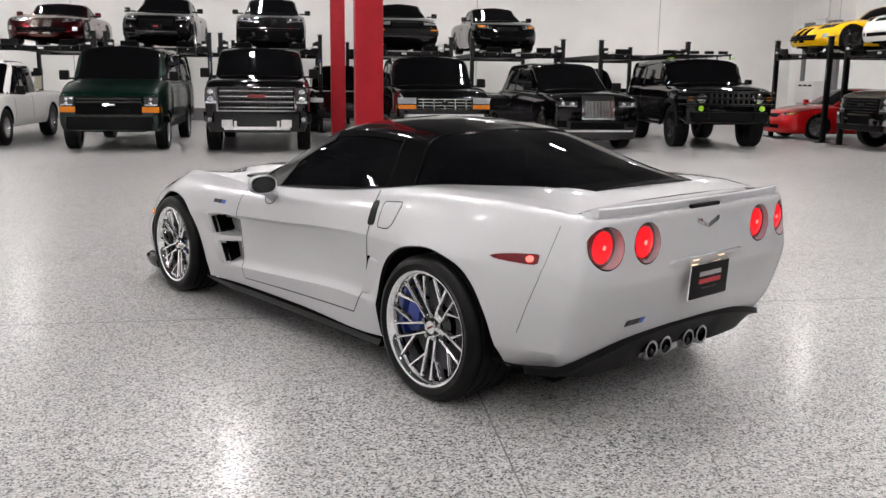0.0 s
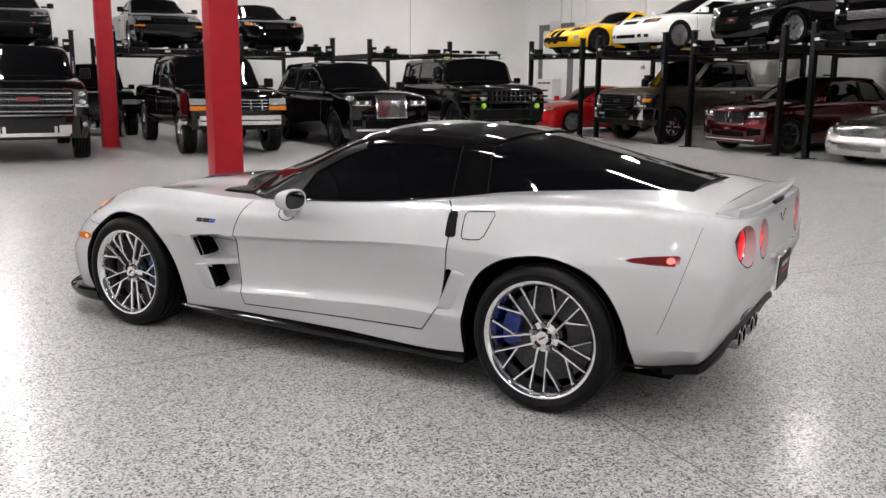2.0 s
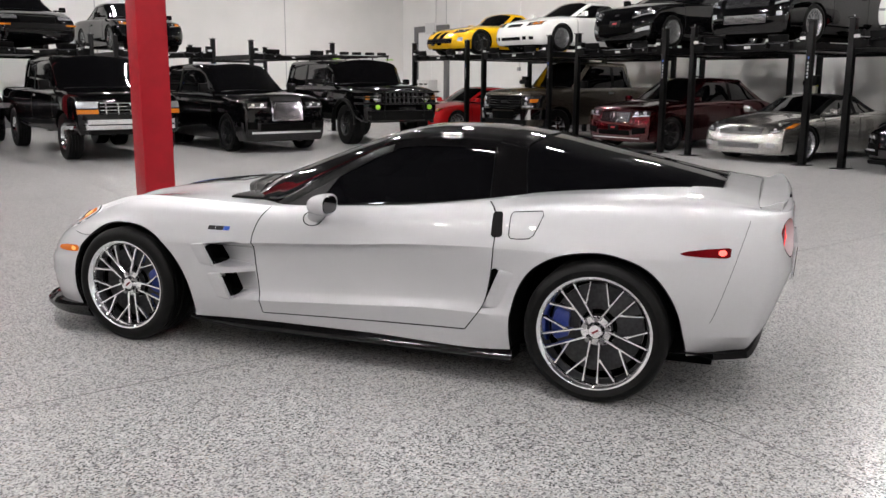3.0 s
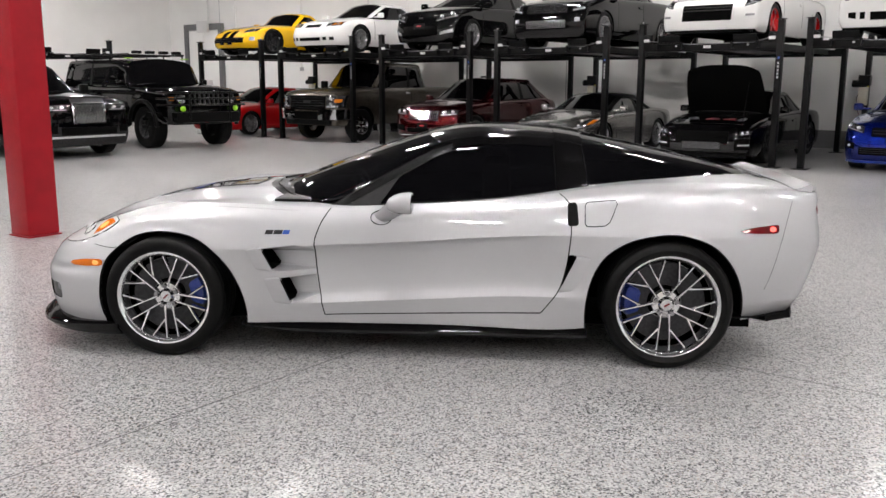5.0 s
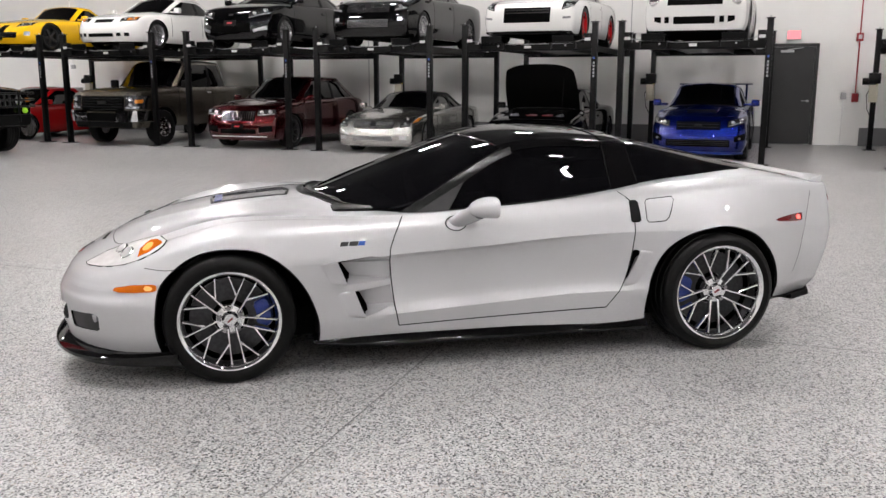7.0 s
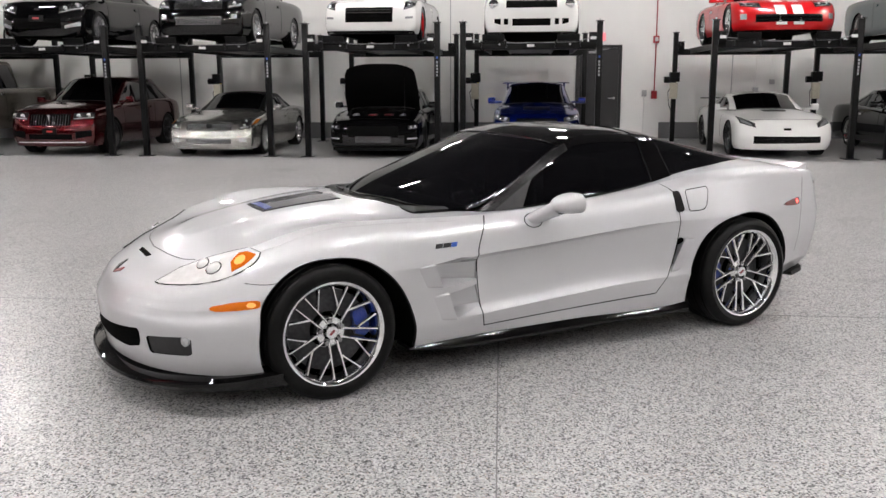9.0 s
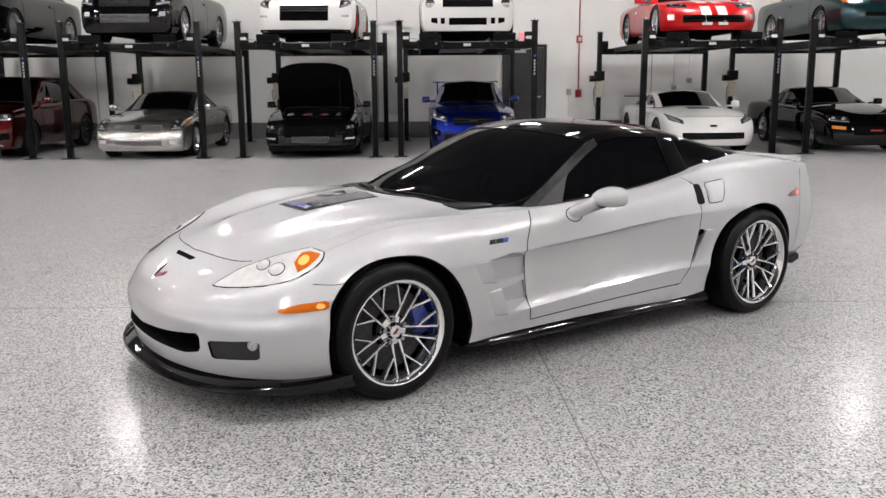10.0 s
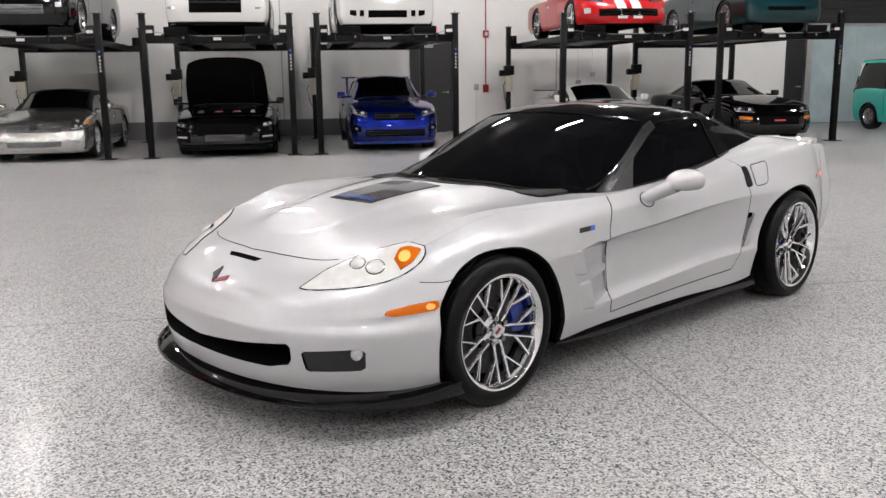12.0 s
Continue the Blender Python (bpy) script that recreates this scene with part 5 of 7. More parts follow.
    for q in np.linspace(-1, 1, 49):
        a = q * math.pi / 2
        ex = 2.0 / 2.4
        cx = 1.60 + 0.70 * abs(math.cos(a)) ** ex
        cy = 0.935 * math.copysign(abs(math.sin(a)) ** ex, q)
        inx, iny = 1.60 + 0.52 * abs(math.cos(a)) ** ex, 0.80 * math.copysign(abs(math.sin(a)) ** ex, q)
        up = 0.018 * abs(q) ** 3
        rows.append([(inx, iny, 0.135), (inx, iny, 0.185), (cx - 0.06 * math.cos(a), cy * 0.97, 0.168 + up), (cx - 0.008, cy * 0.995, 0.142 + up), (cx, cy, 0.150 + up * 1.6), (cx + 0.004, cy, 0.138 + up), (cx - 0.02, cy * 0.99, 0.118)])
    vs = add_grid(sp, rows, close=True)
    sp.faces.new(vs[0])
    sp.faces.new(vs[-1])
    bmesh.ops.recalc_face_normals(sp, faces=sp.faces[:])
    part("front_splitter", sp, M["carbon"], car, "black carbon front splitter")
    # tail: spoiler, third lamp, plate, diffuser, exhaust
    spo = bmesh.new()
    rows = []
    for y in np.linspace(-0.69, 0.69, 49):
        e = abs(y) / 0.69
        x = -2.140 + 0.034 * e ** 3
        rise = 0.030 + 0.008 * e ** 4
        long = 0.125 - 0.035 * e ** 6
        base = [skin.at("top", x + d, y)[0].z for d in (long, long * 0.5, 0.02)]
        rows.append([(x + long, y, base[0] - 0.008), (x + long - 0.004, y, base[0] + 0.003), (x + long * 0.55, y, base[1] + rise * 0.42), (x + 0.012, y, base[2] + rise * 0.97), (x + 0.001, y, base[2] + rise),
                     (x - 0.008, y, base[2] + rise - 0.006), (x - 0.004, y, base[2] + 0.004), (x + 0.004, y, base[2] - 0.012), (x + 0.02, y, base[2] - 0.03), (x + long * 0.6, y, base[1] - 0.03)])
    vs = add_grid(spo, rows, close=True)
    spo.faces.new(vs[0])
    spo.faces.new(vs[-1])
    bmesh.ops.recalc_face_normals(spo, faces=spo.faces[:])
    part("lid_gap", seam(skin, "top", [(-2.022, -0.70), (-2.012, -0.60), (-2.006, 0.0), (-2.012, 0.60), (-2.022, 0.70)], 0.006, 0.002), M["trim"], car)
    part("rear_spoiler", spo, M["silver"], car, "silver full-width lip spoiler")
    part("high_brake_lamp", box(-2.158, -2.13, -0.11, 0.11, 0.908, 0.926, None, 0.004), M["trim"], car)
    for y0, y1, mt in ((-0.008, -0.085, "dark_chrome"), (0.008, 0.085, "chrome"), (0.030, 0.055, "dark_red")):
        k = 0.006 if mt == "dark_red" else 0.0
        part("tail_emblem", skin.panel("rear", [(y0 * 0.4, 0.818 + k), (y1, 0.848 + k)], [(y0, 0.838 - k), (y1, 0.868 - k)], 0.005 + k / 3, 0.008, 4, 2), M[mt], car)
    px = skin.at("rear", 0, 0.585)[0]
    pm = Matrix.Translation((-2.190, 0, 0.588)) @ Matrix.Rotation(radians(-3), 4, "Y")
    plate = part("number_plate", box(-0.006, 0.004, -0.152, 0.152, -0.082, 0.082, pm, 0.004), M["chrome"], car, "black dealer plate in a chrome frame")
    part("plate_face", box(-0.009, -0.004, -0.146, 0.146, -0.076, 0.076, pm), M["trim"], plate)
    part("plate_print", box(-0.011, -0.008, -0.085, 0.085, 0.022, 0.042, pm), M["galv"], plate)
    part("plate_print", box(-0.011, -0.008, -0.085, 0.085, -0.012, 0.008, pm), M["red_label"], plate)
    part("plate_print", box(-0.011, -0.008, -0.06, 0.06, -0.036, -0.029, pm), M["grey_plastic"], plate)
    part("plate_lamp", box(px.x - 0.03, px.x - 0.005, -0.12, -0.08, 0.685, 0.695), M["plate_lamp"], plate)
    part("plate_lamp", box(px.x - 0.03, px.x - 0.005, 0.08, 0.12, 0.685, 0.695), M["plate_lamp"], plate)
    part("plate_recess_lip", skin.panel("rear", [(-0.30, 0.690), (0.30, 0.690)], [(-0.27, 0.702), (0.27, 0.702)], 0.022, 0.02, 12, 2), M["silver"], car)
    for k, (y0, y1) in enumerate(((0.48, 0.44), (0.43, 0.39), (0.38, 0.36))):
        part("tail_badge", skin.panel("rear", [(y0, 0.435), (y1, 0.435)], [(y0 - 0.01, 0.46), (y1 - 0.01, 0.46)], 0.004, 0.006, 2, 2), M["grey_plastic"] if k < 2 else M["blue_label"], car)
    dif = bmesh.new()
    rows = []
    for y in np.linspace(-0.835, 0.835, 41):
        e = abs(y) / 0.835
        x = skin.at("rear", y, 0.36)[0].x + 0.004 + 0.045 * e ** 3
        zt = 0.392 - 0.120 * e ** 2.2
        zb = max(0.205, zt - 0.015 - 0.17 * (1 - max(0.0, (e - 0.6) / 0.4)))
        if abs(y) < 0.30:
            zb = 0.225
        rows.append([(x + 0.25, y, zt - 0.03), (x - 0.012, y, zt), (x - 0.018, y, zt - 0.03), (x + 0.01, y, (zt + zb) / 2), (x + 0.05, y, zb), (x + 0.30, y, zb)])
    vs = add_grid(dif, rows, close=True)
    dif.faces.new(vs[0])
    dif.faces.new(vs[-1])
    bmesh.ops.recalc_face_normals(dif, faces=dif.faces[:])
    part("rear_diffuser", dif, M["trim"], car, "black rear valance round the exhausts")
    for s in (1, -1):
        part("reverse_lamp", box(-1.99, -1.955, s * 0.44, s * 0.62, 0.255, 0.305, None, 0.012), M["lens"], car)
    for y in (-0.20, -0.09, 0.09, 0.20):
        e = lathe([(0.034, 0.0), (0.046, 0.0), (0.050, 0.02), (0.048, 0.16), (0.040, 0.16), (0.036, 0.03)], 28)
        e.transform(Matrix.Translation((-2.055, y, 0.262)) @ Matrix.Rotation(-math.pi / 2, 4, "Z"))
        bmesh.ops.recalc_face_normals(e, faces=e.faces[:])
        part("exhaust_tip", e, M["dark_chrome"], car, "round chrome exhaust tip")
        part("exhaust_bore", rod((-2.03, y, 0.262), (-1.90, y, 0.262), 0.035, 20), M["well"], car)
    part("underbody", box(-1.85, 1.75, -0.62, 0.62, 0.15, 0.30), M["well"], car)
    # cabin
    part("dashboard", box(0.42, 0.80, -0.66, 0.66, 0.66, 0.845, None, 0.04), M["trim"], car)
    part("steering_wheel", tube([(0.30 + 0.05 * math.sin(q), 0.36 + 0.18 * math.cos(q), 0.80 + 0.17 * math.sin(q)) for q in np.linspace(0, 2 * math.pi, 33)], 0.016, 8), M["trim"], car)
    for s in (1, -1):
        seat = bmesh.new()
        add_box(seat, -0.35, 0.12, s * 0.12, s * 0.60, 0.40, 0.56, None, 0.05)
        add_box(seat, -0.52, -0.36, s * 0.13, s * 0.59, 0.45, 1.05, Matrix.Translation((0, 0, 0)), 0.06)
        part("seat", seat, M["red_leather"], car, "dark red leather bucket seat")
    part("cabin_floor", box(-1.6, 0.75, -0.62, 0.62, 0.425, 0.44), M["well"], car)
    # wheels
    for x, r, w, rr, yc, nm in ((FRONT_AXLE, 0.328, 0.275, 0.2515, 0.795, "front_wheel"), (REAR_AXLE, 0.338, 0.325, 0.2655, 0.790, "rear_wheel")):
        for s in (1, -1):
            hero_wheel(nm, r, w, rr, car, pose(x, s * yc, r - 0.002, 0, (8 if x > 0 else -3), 0 if s > 0 else 180), 180 if (x > 0) == (s > 0) else 0)
    car.matrix_basis = pose(0, 0, 0, 0, 0, HEADING)
    return car


hero()


# ---- the other vehicles ----
WHEELS = {}


def road_wheel(parent, x, y, r, w, rim, spokes, mat):
    key = (r, w, rim, spokes, mat)
    s = 1 if y > 0 else -1
    if key not in WHEELS:
        wheel = finish("wheel", tyre_mesh(r, w, rim), M["rubber"], parent)
        rm = part("rim", rim_mesh(rim, w, spokes, 0.26 * rim if spokes <= 6 else 0.10 * rim), M[mat] if mat in M else PAINT[mat], wheel)
        WHEELS[key] = (wheel.data, rm.data)
    else:
        wheel = new("wheel", WHEELS[key][0])
        wheel.parent = parent
        rm = new("rim", WHEELS[key][1])
        rm.parent = wheel
    wheel.matrix_basis = pose(x, y, r, 0, 25, 0 if s > 0 else 180)
    return wheel


def lamp_disc(name, skin, parent, y, z, r, off, mat):
    """A round lamp or cover, domed, facing along the nose."""
    p = skin.at("front", y, z)[0]
    d = lathe([(r, -0.02), (r, 0.006), (r * 0.9, 0.012), (r * 0.5, 0.022), (0.0005, 0.026)], 24)
    d.transform(Matrix.Translation((p.x + off, y, z)) @ Matrix.Rotation(-math.pi / 2, 4, "Z"))
    bmesh.ops.recalc_face_normals(d, faces=d.faces[:])
    return part(name, d, mat, parent)


def head_lamp(skin, car, s, f, off):
    """A moulded lamp: dark surround, smoked bowl, two bright reflectors with projector eyes, a light guide below."""
    ya, al, ah, yb, bl, bh = f[2:8]
    g = 0.010
    part("lamp_surround", skin.panel("front", [(s * (ya - g), al - g), (s * (yb + g), bl - g)], [(s * (ya - g), ah + g), (s * (yb + g), bh + g)], off - 0.004, 0.03, 10, 4), M["trim"], car)
    lamp = part("headlamp", skin.panel("front", [(s * ya, al), (s * yb, bl)], [(s * ya, ah), (s * yb, bh)], off, 0.03, 10, 4), M["lamp_bowl"], car, "clear headlamp with two bright reflectors")
    wide = abs(yb - ya) > 1.5 * (ah - al)
    for k in range(2):
        u, w = ((k + 0.55) / 2, 0.5) if wide else (0.5, 0.27 + 0.46 * k)
        y = ya + (yb - ya) * u
        lo, hi = al + (bl - al) * u, ah + (bh - ah) * u
        r = (0.40 if wide else 0.19) * (hi - lo)
        p, nor = skin.at("front", s * y, lo + (hi - lo) * w)
        nor = (nor + Vector((1.2, 0, 0))).normalized()
        q = Matrix.Translation(p + nor * (off + 0.006)) @ nor.to_track_quat("Y", "Z").to_matrix().to_4x4()
        ring = lathe([(r * 1.08, -0.012), (r * 1.0, 0.006), (r * 0.86, 0.004), (r * 0.62, -0.004), (r * 0.60, -0.014)], 20)
        ring.transform(q)
        bmesh.ops.recalc_face_normals(ring, faces=ring.faces[:])
        part("reflector", ring, M["chrome"], lamp)
        eye = lathe([(r * 0.62, -0.006), (r * 0.45, 0.004), (r * 0.2, 0.008), (0.0005, 0.009)], 16)
        eye.transform(q)
        bmesh.ops.recalc_face_normals(eye, faces=eye.faces[:])
        part("projector", eye, M["lens"], lamp)
    h = 0.16
    part("light_guide", skin.panel("front", [(s * (ya + 0.01), al + 0.004), (s * (yb - 0.01), bl + 0.004)], [(s * (ya + 0.01), al + h * (ah - al)), (s * (yb - 0.01), bl + h * (bh - bl))], off + 0.004, 0.01, 8, 1), M["lens"], lamp)


def vehicle(name, label, color, place, L, W, wb, fo, r, clear, shoulder, hood, cab, face=(), pf=3.0, slant=0.12, tyre=0.24,
            rim=0.6, spokes=5, rim_mat="alloy", nose_low=0.06, arch=1.1, cladding=None, open_hood=False, glass_mat="glass_bg", category="car", roof_mat=None, pillars=True):
    """A road vehicle at place (x, y, z, heading): its nose along +x, the origin midway between the axles on the ground.
    shoulder, hood: heights along x from the nose back; cab: base and top of windscreen, end of roof, foot of rear glass, belt, roof height, belt and roof half widths.
    face: what is laid on the front: (part, material, y0, z0 low, z0 high, y1, z1 low, z1 high)."""
    car = thing(name, label, category)
    hw = W / 2
    nose, tail = wb / 2 + fo, wb / 2 + fo - L
    mat = PAINT[color]
    x0, x1 = nose - max(0.25, slant * 2.4), tail + 0.35
    sh, dk = spline(*[(nose - d, z) for d, z in shoulder]), spline(*[(nose - d, z) for d, z in hood])
    n = (10, 30, 8)
    kw = dict(x0=x0, x1=x1, pf=pf, pr=4.0, n=n)
    fl = lambda v: spline((tail, v), (nose, v))
    wf = lambda k: spline((tail, hw * k * 0.95), (tail + 0.7, hw * k), (0, hw * k * 0.985), (nose - fo, hw * k), (nose - fo * 0.5, hw * k * 0.97), (nose, hw * k * 0.9))
    mix = lambda k: (lambda q: clear + (sh(q) - clear) * k)
    R = [
        rail(nose - nose_low - 0.05, tail + 0.12, fl(0), fl(clear), **kw),
        rail(nose - nose_low, tail + 0.10, wf(0.93), fl(clear), **kw),
        rail(nose - nose_low * 0.3, tail + 0.03, wf(0.985), mix(0.18), **kw),
        rail(nose, tail, wf(1.0), mix(0.48), **kw),
        rail(nose - slant * 0.25, tail, wf(0.99), mix(0.78), **kw),
        rail(nose - slant * 0.6, tail + 0.02, wf(0.955), mix(0.95), **kw),
        rail(nose - slant, tail + 0.05, wf(0.86), lambda q: sh(q) + 0.3 * (dk(q) - sh(q)), **kw),
        rail(nose - slant * 1.25, tail + 0.08, wf(0.5), lambda q: sh(q) + 0.9 * (dk(q) - sh(q)), **kw),
        rail(nose - slant * 1.4, tail + 0.09, fl(0), dk, **kw),
    ]
    for k in R:
        k[0][1] = k[-1][1] = 0
    body = shell(between(R, 3, creases=(1,)))
    skin = Skin(body)
    ar = r * arch
    cut = merge([rod((x, s * (hw - tyre - 0.06), r), (x, s * (hw + 0.3), r), ar, 32) for x in (wb / 2, -wb / 2) for s in (1, -1)])
    lining = carve(body, cut)
    if open_hood:
        lining = carve(lining, prism("top", [(nose - 0.45, -0.62), (nose - 0.45, 0.62), (nose - 1.35, 0.68), (nose - 1.35, -0.68)], shoulder[1][1] - 0.28, 2.0))
    part("body", lining, [mat, M["well"]], car, "", 32)
    # glasshouse
    b0, t0, t1, b1, zb, zr, wbelt, wroof = cab
    b0, t0, t1, b1 = (nose - d for d in (b0, t0, t1, b1))
    xs = np.concatenate([np.linspace(b0, t0, 8), np.linspace(t0, t1, 8)[1:], np.linspace(t1, b1, 8)[1:]])
    bw = spline((b1, wbelt * 0.93), (b1 + 0.3 * (t1 - b1) + 0.02, wbelt), ((t0 + t1) / 2, wbelt), (t0, wbelt), (b0 - 0.22 * (b0 - t0), wbelt * 0.97), (b0, wbelt * 0.80))
    bz = spline((b1, zb - 0.04), (b0, zb - 0.04))
    steep = abs(b0 - t0) * 0.10
    cz = spline((b1, zb - 0.03), (t1, zr - 0.075), ((t0 + t1) / 2, zr - 0.05), (t0 - steep, zr - 0.075), (b0 - 0.12, zb - 0.02), (b0, zb - 0.035))
    cw = spline((b1, wbelt * 0.88), (t1, wroof), (t0, wroof), (b0, wbelt * 0.92))
    mz = spline((b1, zb), (t1, zr - 0.02), ((t0 + t1) / 2, zr), (t0, zr - 0.02), (b0, zb))
    # straight glass fore and aft
    lin = lambda f, pts: (lambda q: np.interp(q, [p[0] for p in sorted(pts)], [p[1] for p in sorted(pts)]))
    cz = lin(0, [(b1, zb - 0.03), (t1, zr - 0.075), ((t0 + t1) / 2, zr - 0.05), (t0 - steep, zr - 0.075), (b0 - 0.12, zb - 0.02), (b0, zb - 0.035)])
    mz = lin(0, [(b1, zb), (t1, zr - 0.02), ((t0 + t1) / 2, zr), (t0, zr - 0.02), (b0, zb)])
    house = cabin(list(xs), bw, bz, cw, cz, mz, 4)
    top = Skin(house)
    part("glasshouse", house, M[glass_mat], car, "dark window glass", 45)
    rm = roof_mat or mat
    ry = wroof * 0.99
    part("roof", top.panel("top", [(t0 - 0.02, -ry), (t1, -ry)], [(t0 - 0.02, ry), (t1, ry)], 0.008, 0.03, 10, 8), rm, car)
    for view, s in (("left", 1), ("right", -1)):
        if pillars:
            part("windscreen_pillar", top.panel(view, [(b0 - 0.20, zb), (t0 - steep - 0.06, zr - 0.11)], [(b0 - 0.12, zb), (t0 - steep, zr - 0.07)], 0.010, 0.03, 8, 2), rm, car)
            part("cant_rail", top.panel(view, [(t0 - 0.05, zr - 0.12), (t1, zr - 0.12)], [(t0 - 0.05, zr - 0.055), (t1, zr - 0.055)], 0.010, 0.03, 8, 2), rm, car)
            xm = (t0 + t1) / 2 - 0.1
            part("door_pillar", top.panel(view, [(xm, zb), (xm, zr - 0.1)], [(xm - 0.10, zb), (xm - 0.09, zr - 0.1)], 0.007, 0.02, 4, 2), M["trim"], car)
            part("rear_pillar", top.panel(view, [(b1 + 0.30 * (t1 - b1) + 0.08, zb), (t1 + 0.14, zr - 0.12)], [(b1 + 0.02, zb), (t1 - 0.05, zr - 0.09)], 0.010, 0.03, 6, 3), rm, car)
        mx = b0 - 0.28
        mb = bmesh.new()
        big = 1.5 if L > 5.2 else 1.0
        add_box(mb, mx - 0.05, mx + 0.06, s * (hw - 0.02), s * (hw + 0.14 * big ** 0.5), zb + 0.0, zb + 0.13 * big, None, 0.03)
        add_box(mb, mx - 0.01, mx + 0.04, s * (hw - 0.16), s * hw, zb + 0.01, zb + 0.05, None, 0.01)
        part("door_mirror", mb, mat if L < 5.2 else M["trim"], car)
        door0, door1 = b0 - 0.12, (t0 + t1) / 2 - 0.15
        zt = float(sh((door0 + door1) / 2)) - 0.05
        for xd in (door0, door1):
            part("door_gap", seam(skin, view, [(xd, clear + 0.16), (xd, (clear + zt) / 2), (xd - 0.01, zt)], 0.012, 0.002), M["trim"], car)
        part("door_handle", skin.panel(view, [(door1 + 0.22, zt - 0.10), (door1 + 0.06, zt - 0.10)], [(door1 + 0.22, zt - 0.06), (door1 + 0.06, zt - 0.06)], 0.02, 0.02, 3, 2), mat if rim_mat != "chrome" else M["chrome"], car)
        if cladding:
            part("sill_trim", skin.panel(view, [(wb / 2 - ar - 0.03, clear + 0.02), (-wb / 2 + ar + 0.03, clear + 0.02)], [(wb / 2 - ar - 0.03, clear + 0.13), (-wb / 2 + ar + 0.03, clear + 0.13)], 0.012, 0.03, 10, 2), M[cladding], car)
    part("hood_gap", seam(skin, "top", [(nose - slant * 1.4 - 0.06 - 0.06 * (abs(y) / hw) ** 2, y) for y in np.linspace(-hw * 0.72, hw * 0.72, 9)], 0.012, 0.002), M["trim"], car)
    part("cowl", skin.panel("top", [(b0 + 0.06, -wbelt * 0.8), (b0 + 0.06, wbelt * 0.8)], [(b0 - 0.1, -wbelt * 0.85), (b0 - 0.1, wbelt * 0.85)], 0.006, 0.02, 10, 2), M["trim"], car)
    # face
    for f in face:
        nm, mt, ya, al, ah, yb, bl, bh = f[:8]
        off = f[8] if len(f) > 8 else 0.006
        for s in ((1, -1) if ya >= 0 else (1,)):
            if nm.endswith("_bars") or nm.endswith("_slats"):
                bm = bmesh.new()
                k = f[9]
                for i in range(k):
                    q = (i + 0.5) / k
                    if nm.endswith("_bars"):
                        y = ya + (yb - ya) * q
                        lo, hi = al + (bl - al) * q, ah + (bh - ah) * q
                        p, p2 = skin.at("front", y, lo)[0], skin.at("front", y, hi)[0]
                        add_rod(bm, (p.x + off, y * s, lo), (p2.x + off, y * s, hi), f[10] if len(f) > 10 else 0.010, 6)
                    else:
                        lo, hi = al + (ah - al) * q, bl + (bh - bl) * q
                        pts = []
                        for u in np.linspace(0, 1, 9):
                            y, z = ya + (yb - ya) * u, lo + (hi - lo) * u
                            pts.append((skin.at("front", y, z)[0].x + off, y * s, z))
                        tb = tube(pts, f[10] if len(f) > 10 else 0.010, 6)
                        bm = merge([bm, tb])
                part(nm, bm, M[mt] if mt in M else PAINT[mt], car)
            elif nm.endswith("_cover") or mt == "round":
                lamp_disc(nm, skin, car, s * (ya + yb) / 2, (al + ah) / 2, (ah - al) / 2, off, M["chrome"] if mt == "round" else M[mt])
            elif nm == "headlamp" and mt == "lens":
                head_lamp(skin, car, s, f, off)
            else:
                part(nm, skin.panel("front", [(s * ya, al), (s * yb, bl)], [(s * ya, ah), (s * yb, bh)], off, 0.03, 10, 4), M[mt] if mt in M else PAINT[mt], car)
    for x in (wb / 2, -wb / 2):
        for s in (1, -1):
            road_wheel(car, x, s * (hw - tyre / 2 - 0.015), r, tyre, r * rim, spokes, rim_mat)
    part("underbody", box(tail + 0.3, nose - 0.3, -hw * 0.6, hw * 0.6, clear - 0.03, clear + 0.15), M["well"], car)
    px, py, pz, hd = place
    car.matrix_basis = pose(px, py, pz, 0, 0, hd)
    return car, skin, top


def by_nose(x, y, heading, wb, fo, z=0.0):
    """The place of a vehicle whose nose is at x, y."""
    d = wb / 2 + fo
    return (x - d * math.cos(radians(heading)), y - d * math.sin(radians(heading)), z, heading)


def pick_up(name, label, color, place, face, rim_mat="alloy", r=0.41, hood_z=1.22, roof=1.95, L=5.9, W=2.03, wb=3.7, fo=0.95, bed=True, spokes=6, clear=0.42, roof_mat=None, cab_end=3.75):
    sh = ((0, hood_z - 0.12), (0.3, hood_z - 0.04), (1.45, hood_z + 0.02), (3.9, hood_z + 0.05), (L, hood_z + 0.05))
    hd = ((0, hood_z - 0.06), (0.3, hood_z), (1.45, hood_z + 0.07), (cab_end, hood_z + 0.07), (L, hood_z + 0.06))
    return vehicle(name, label, color, place, L, W, wb, fo, r, clear, sh, hd, (1.42, 2.05, cab_end - 0.25, cab_end, hood_z + 0.02, roof, W / 2 - 0.10, W / 2 - 0.24), face, 7.0, 0.06, 0.27, 0.56, spokes, rim_mat, 0.02, 1.18, None, category="pickup truck", roof_mat=roof_mat)


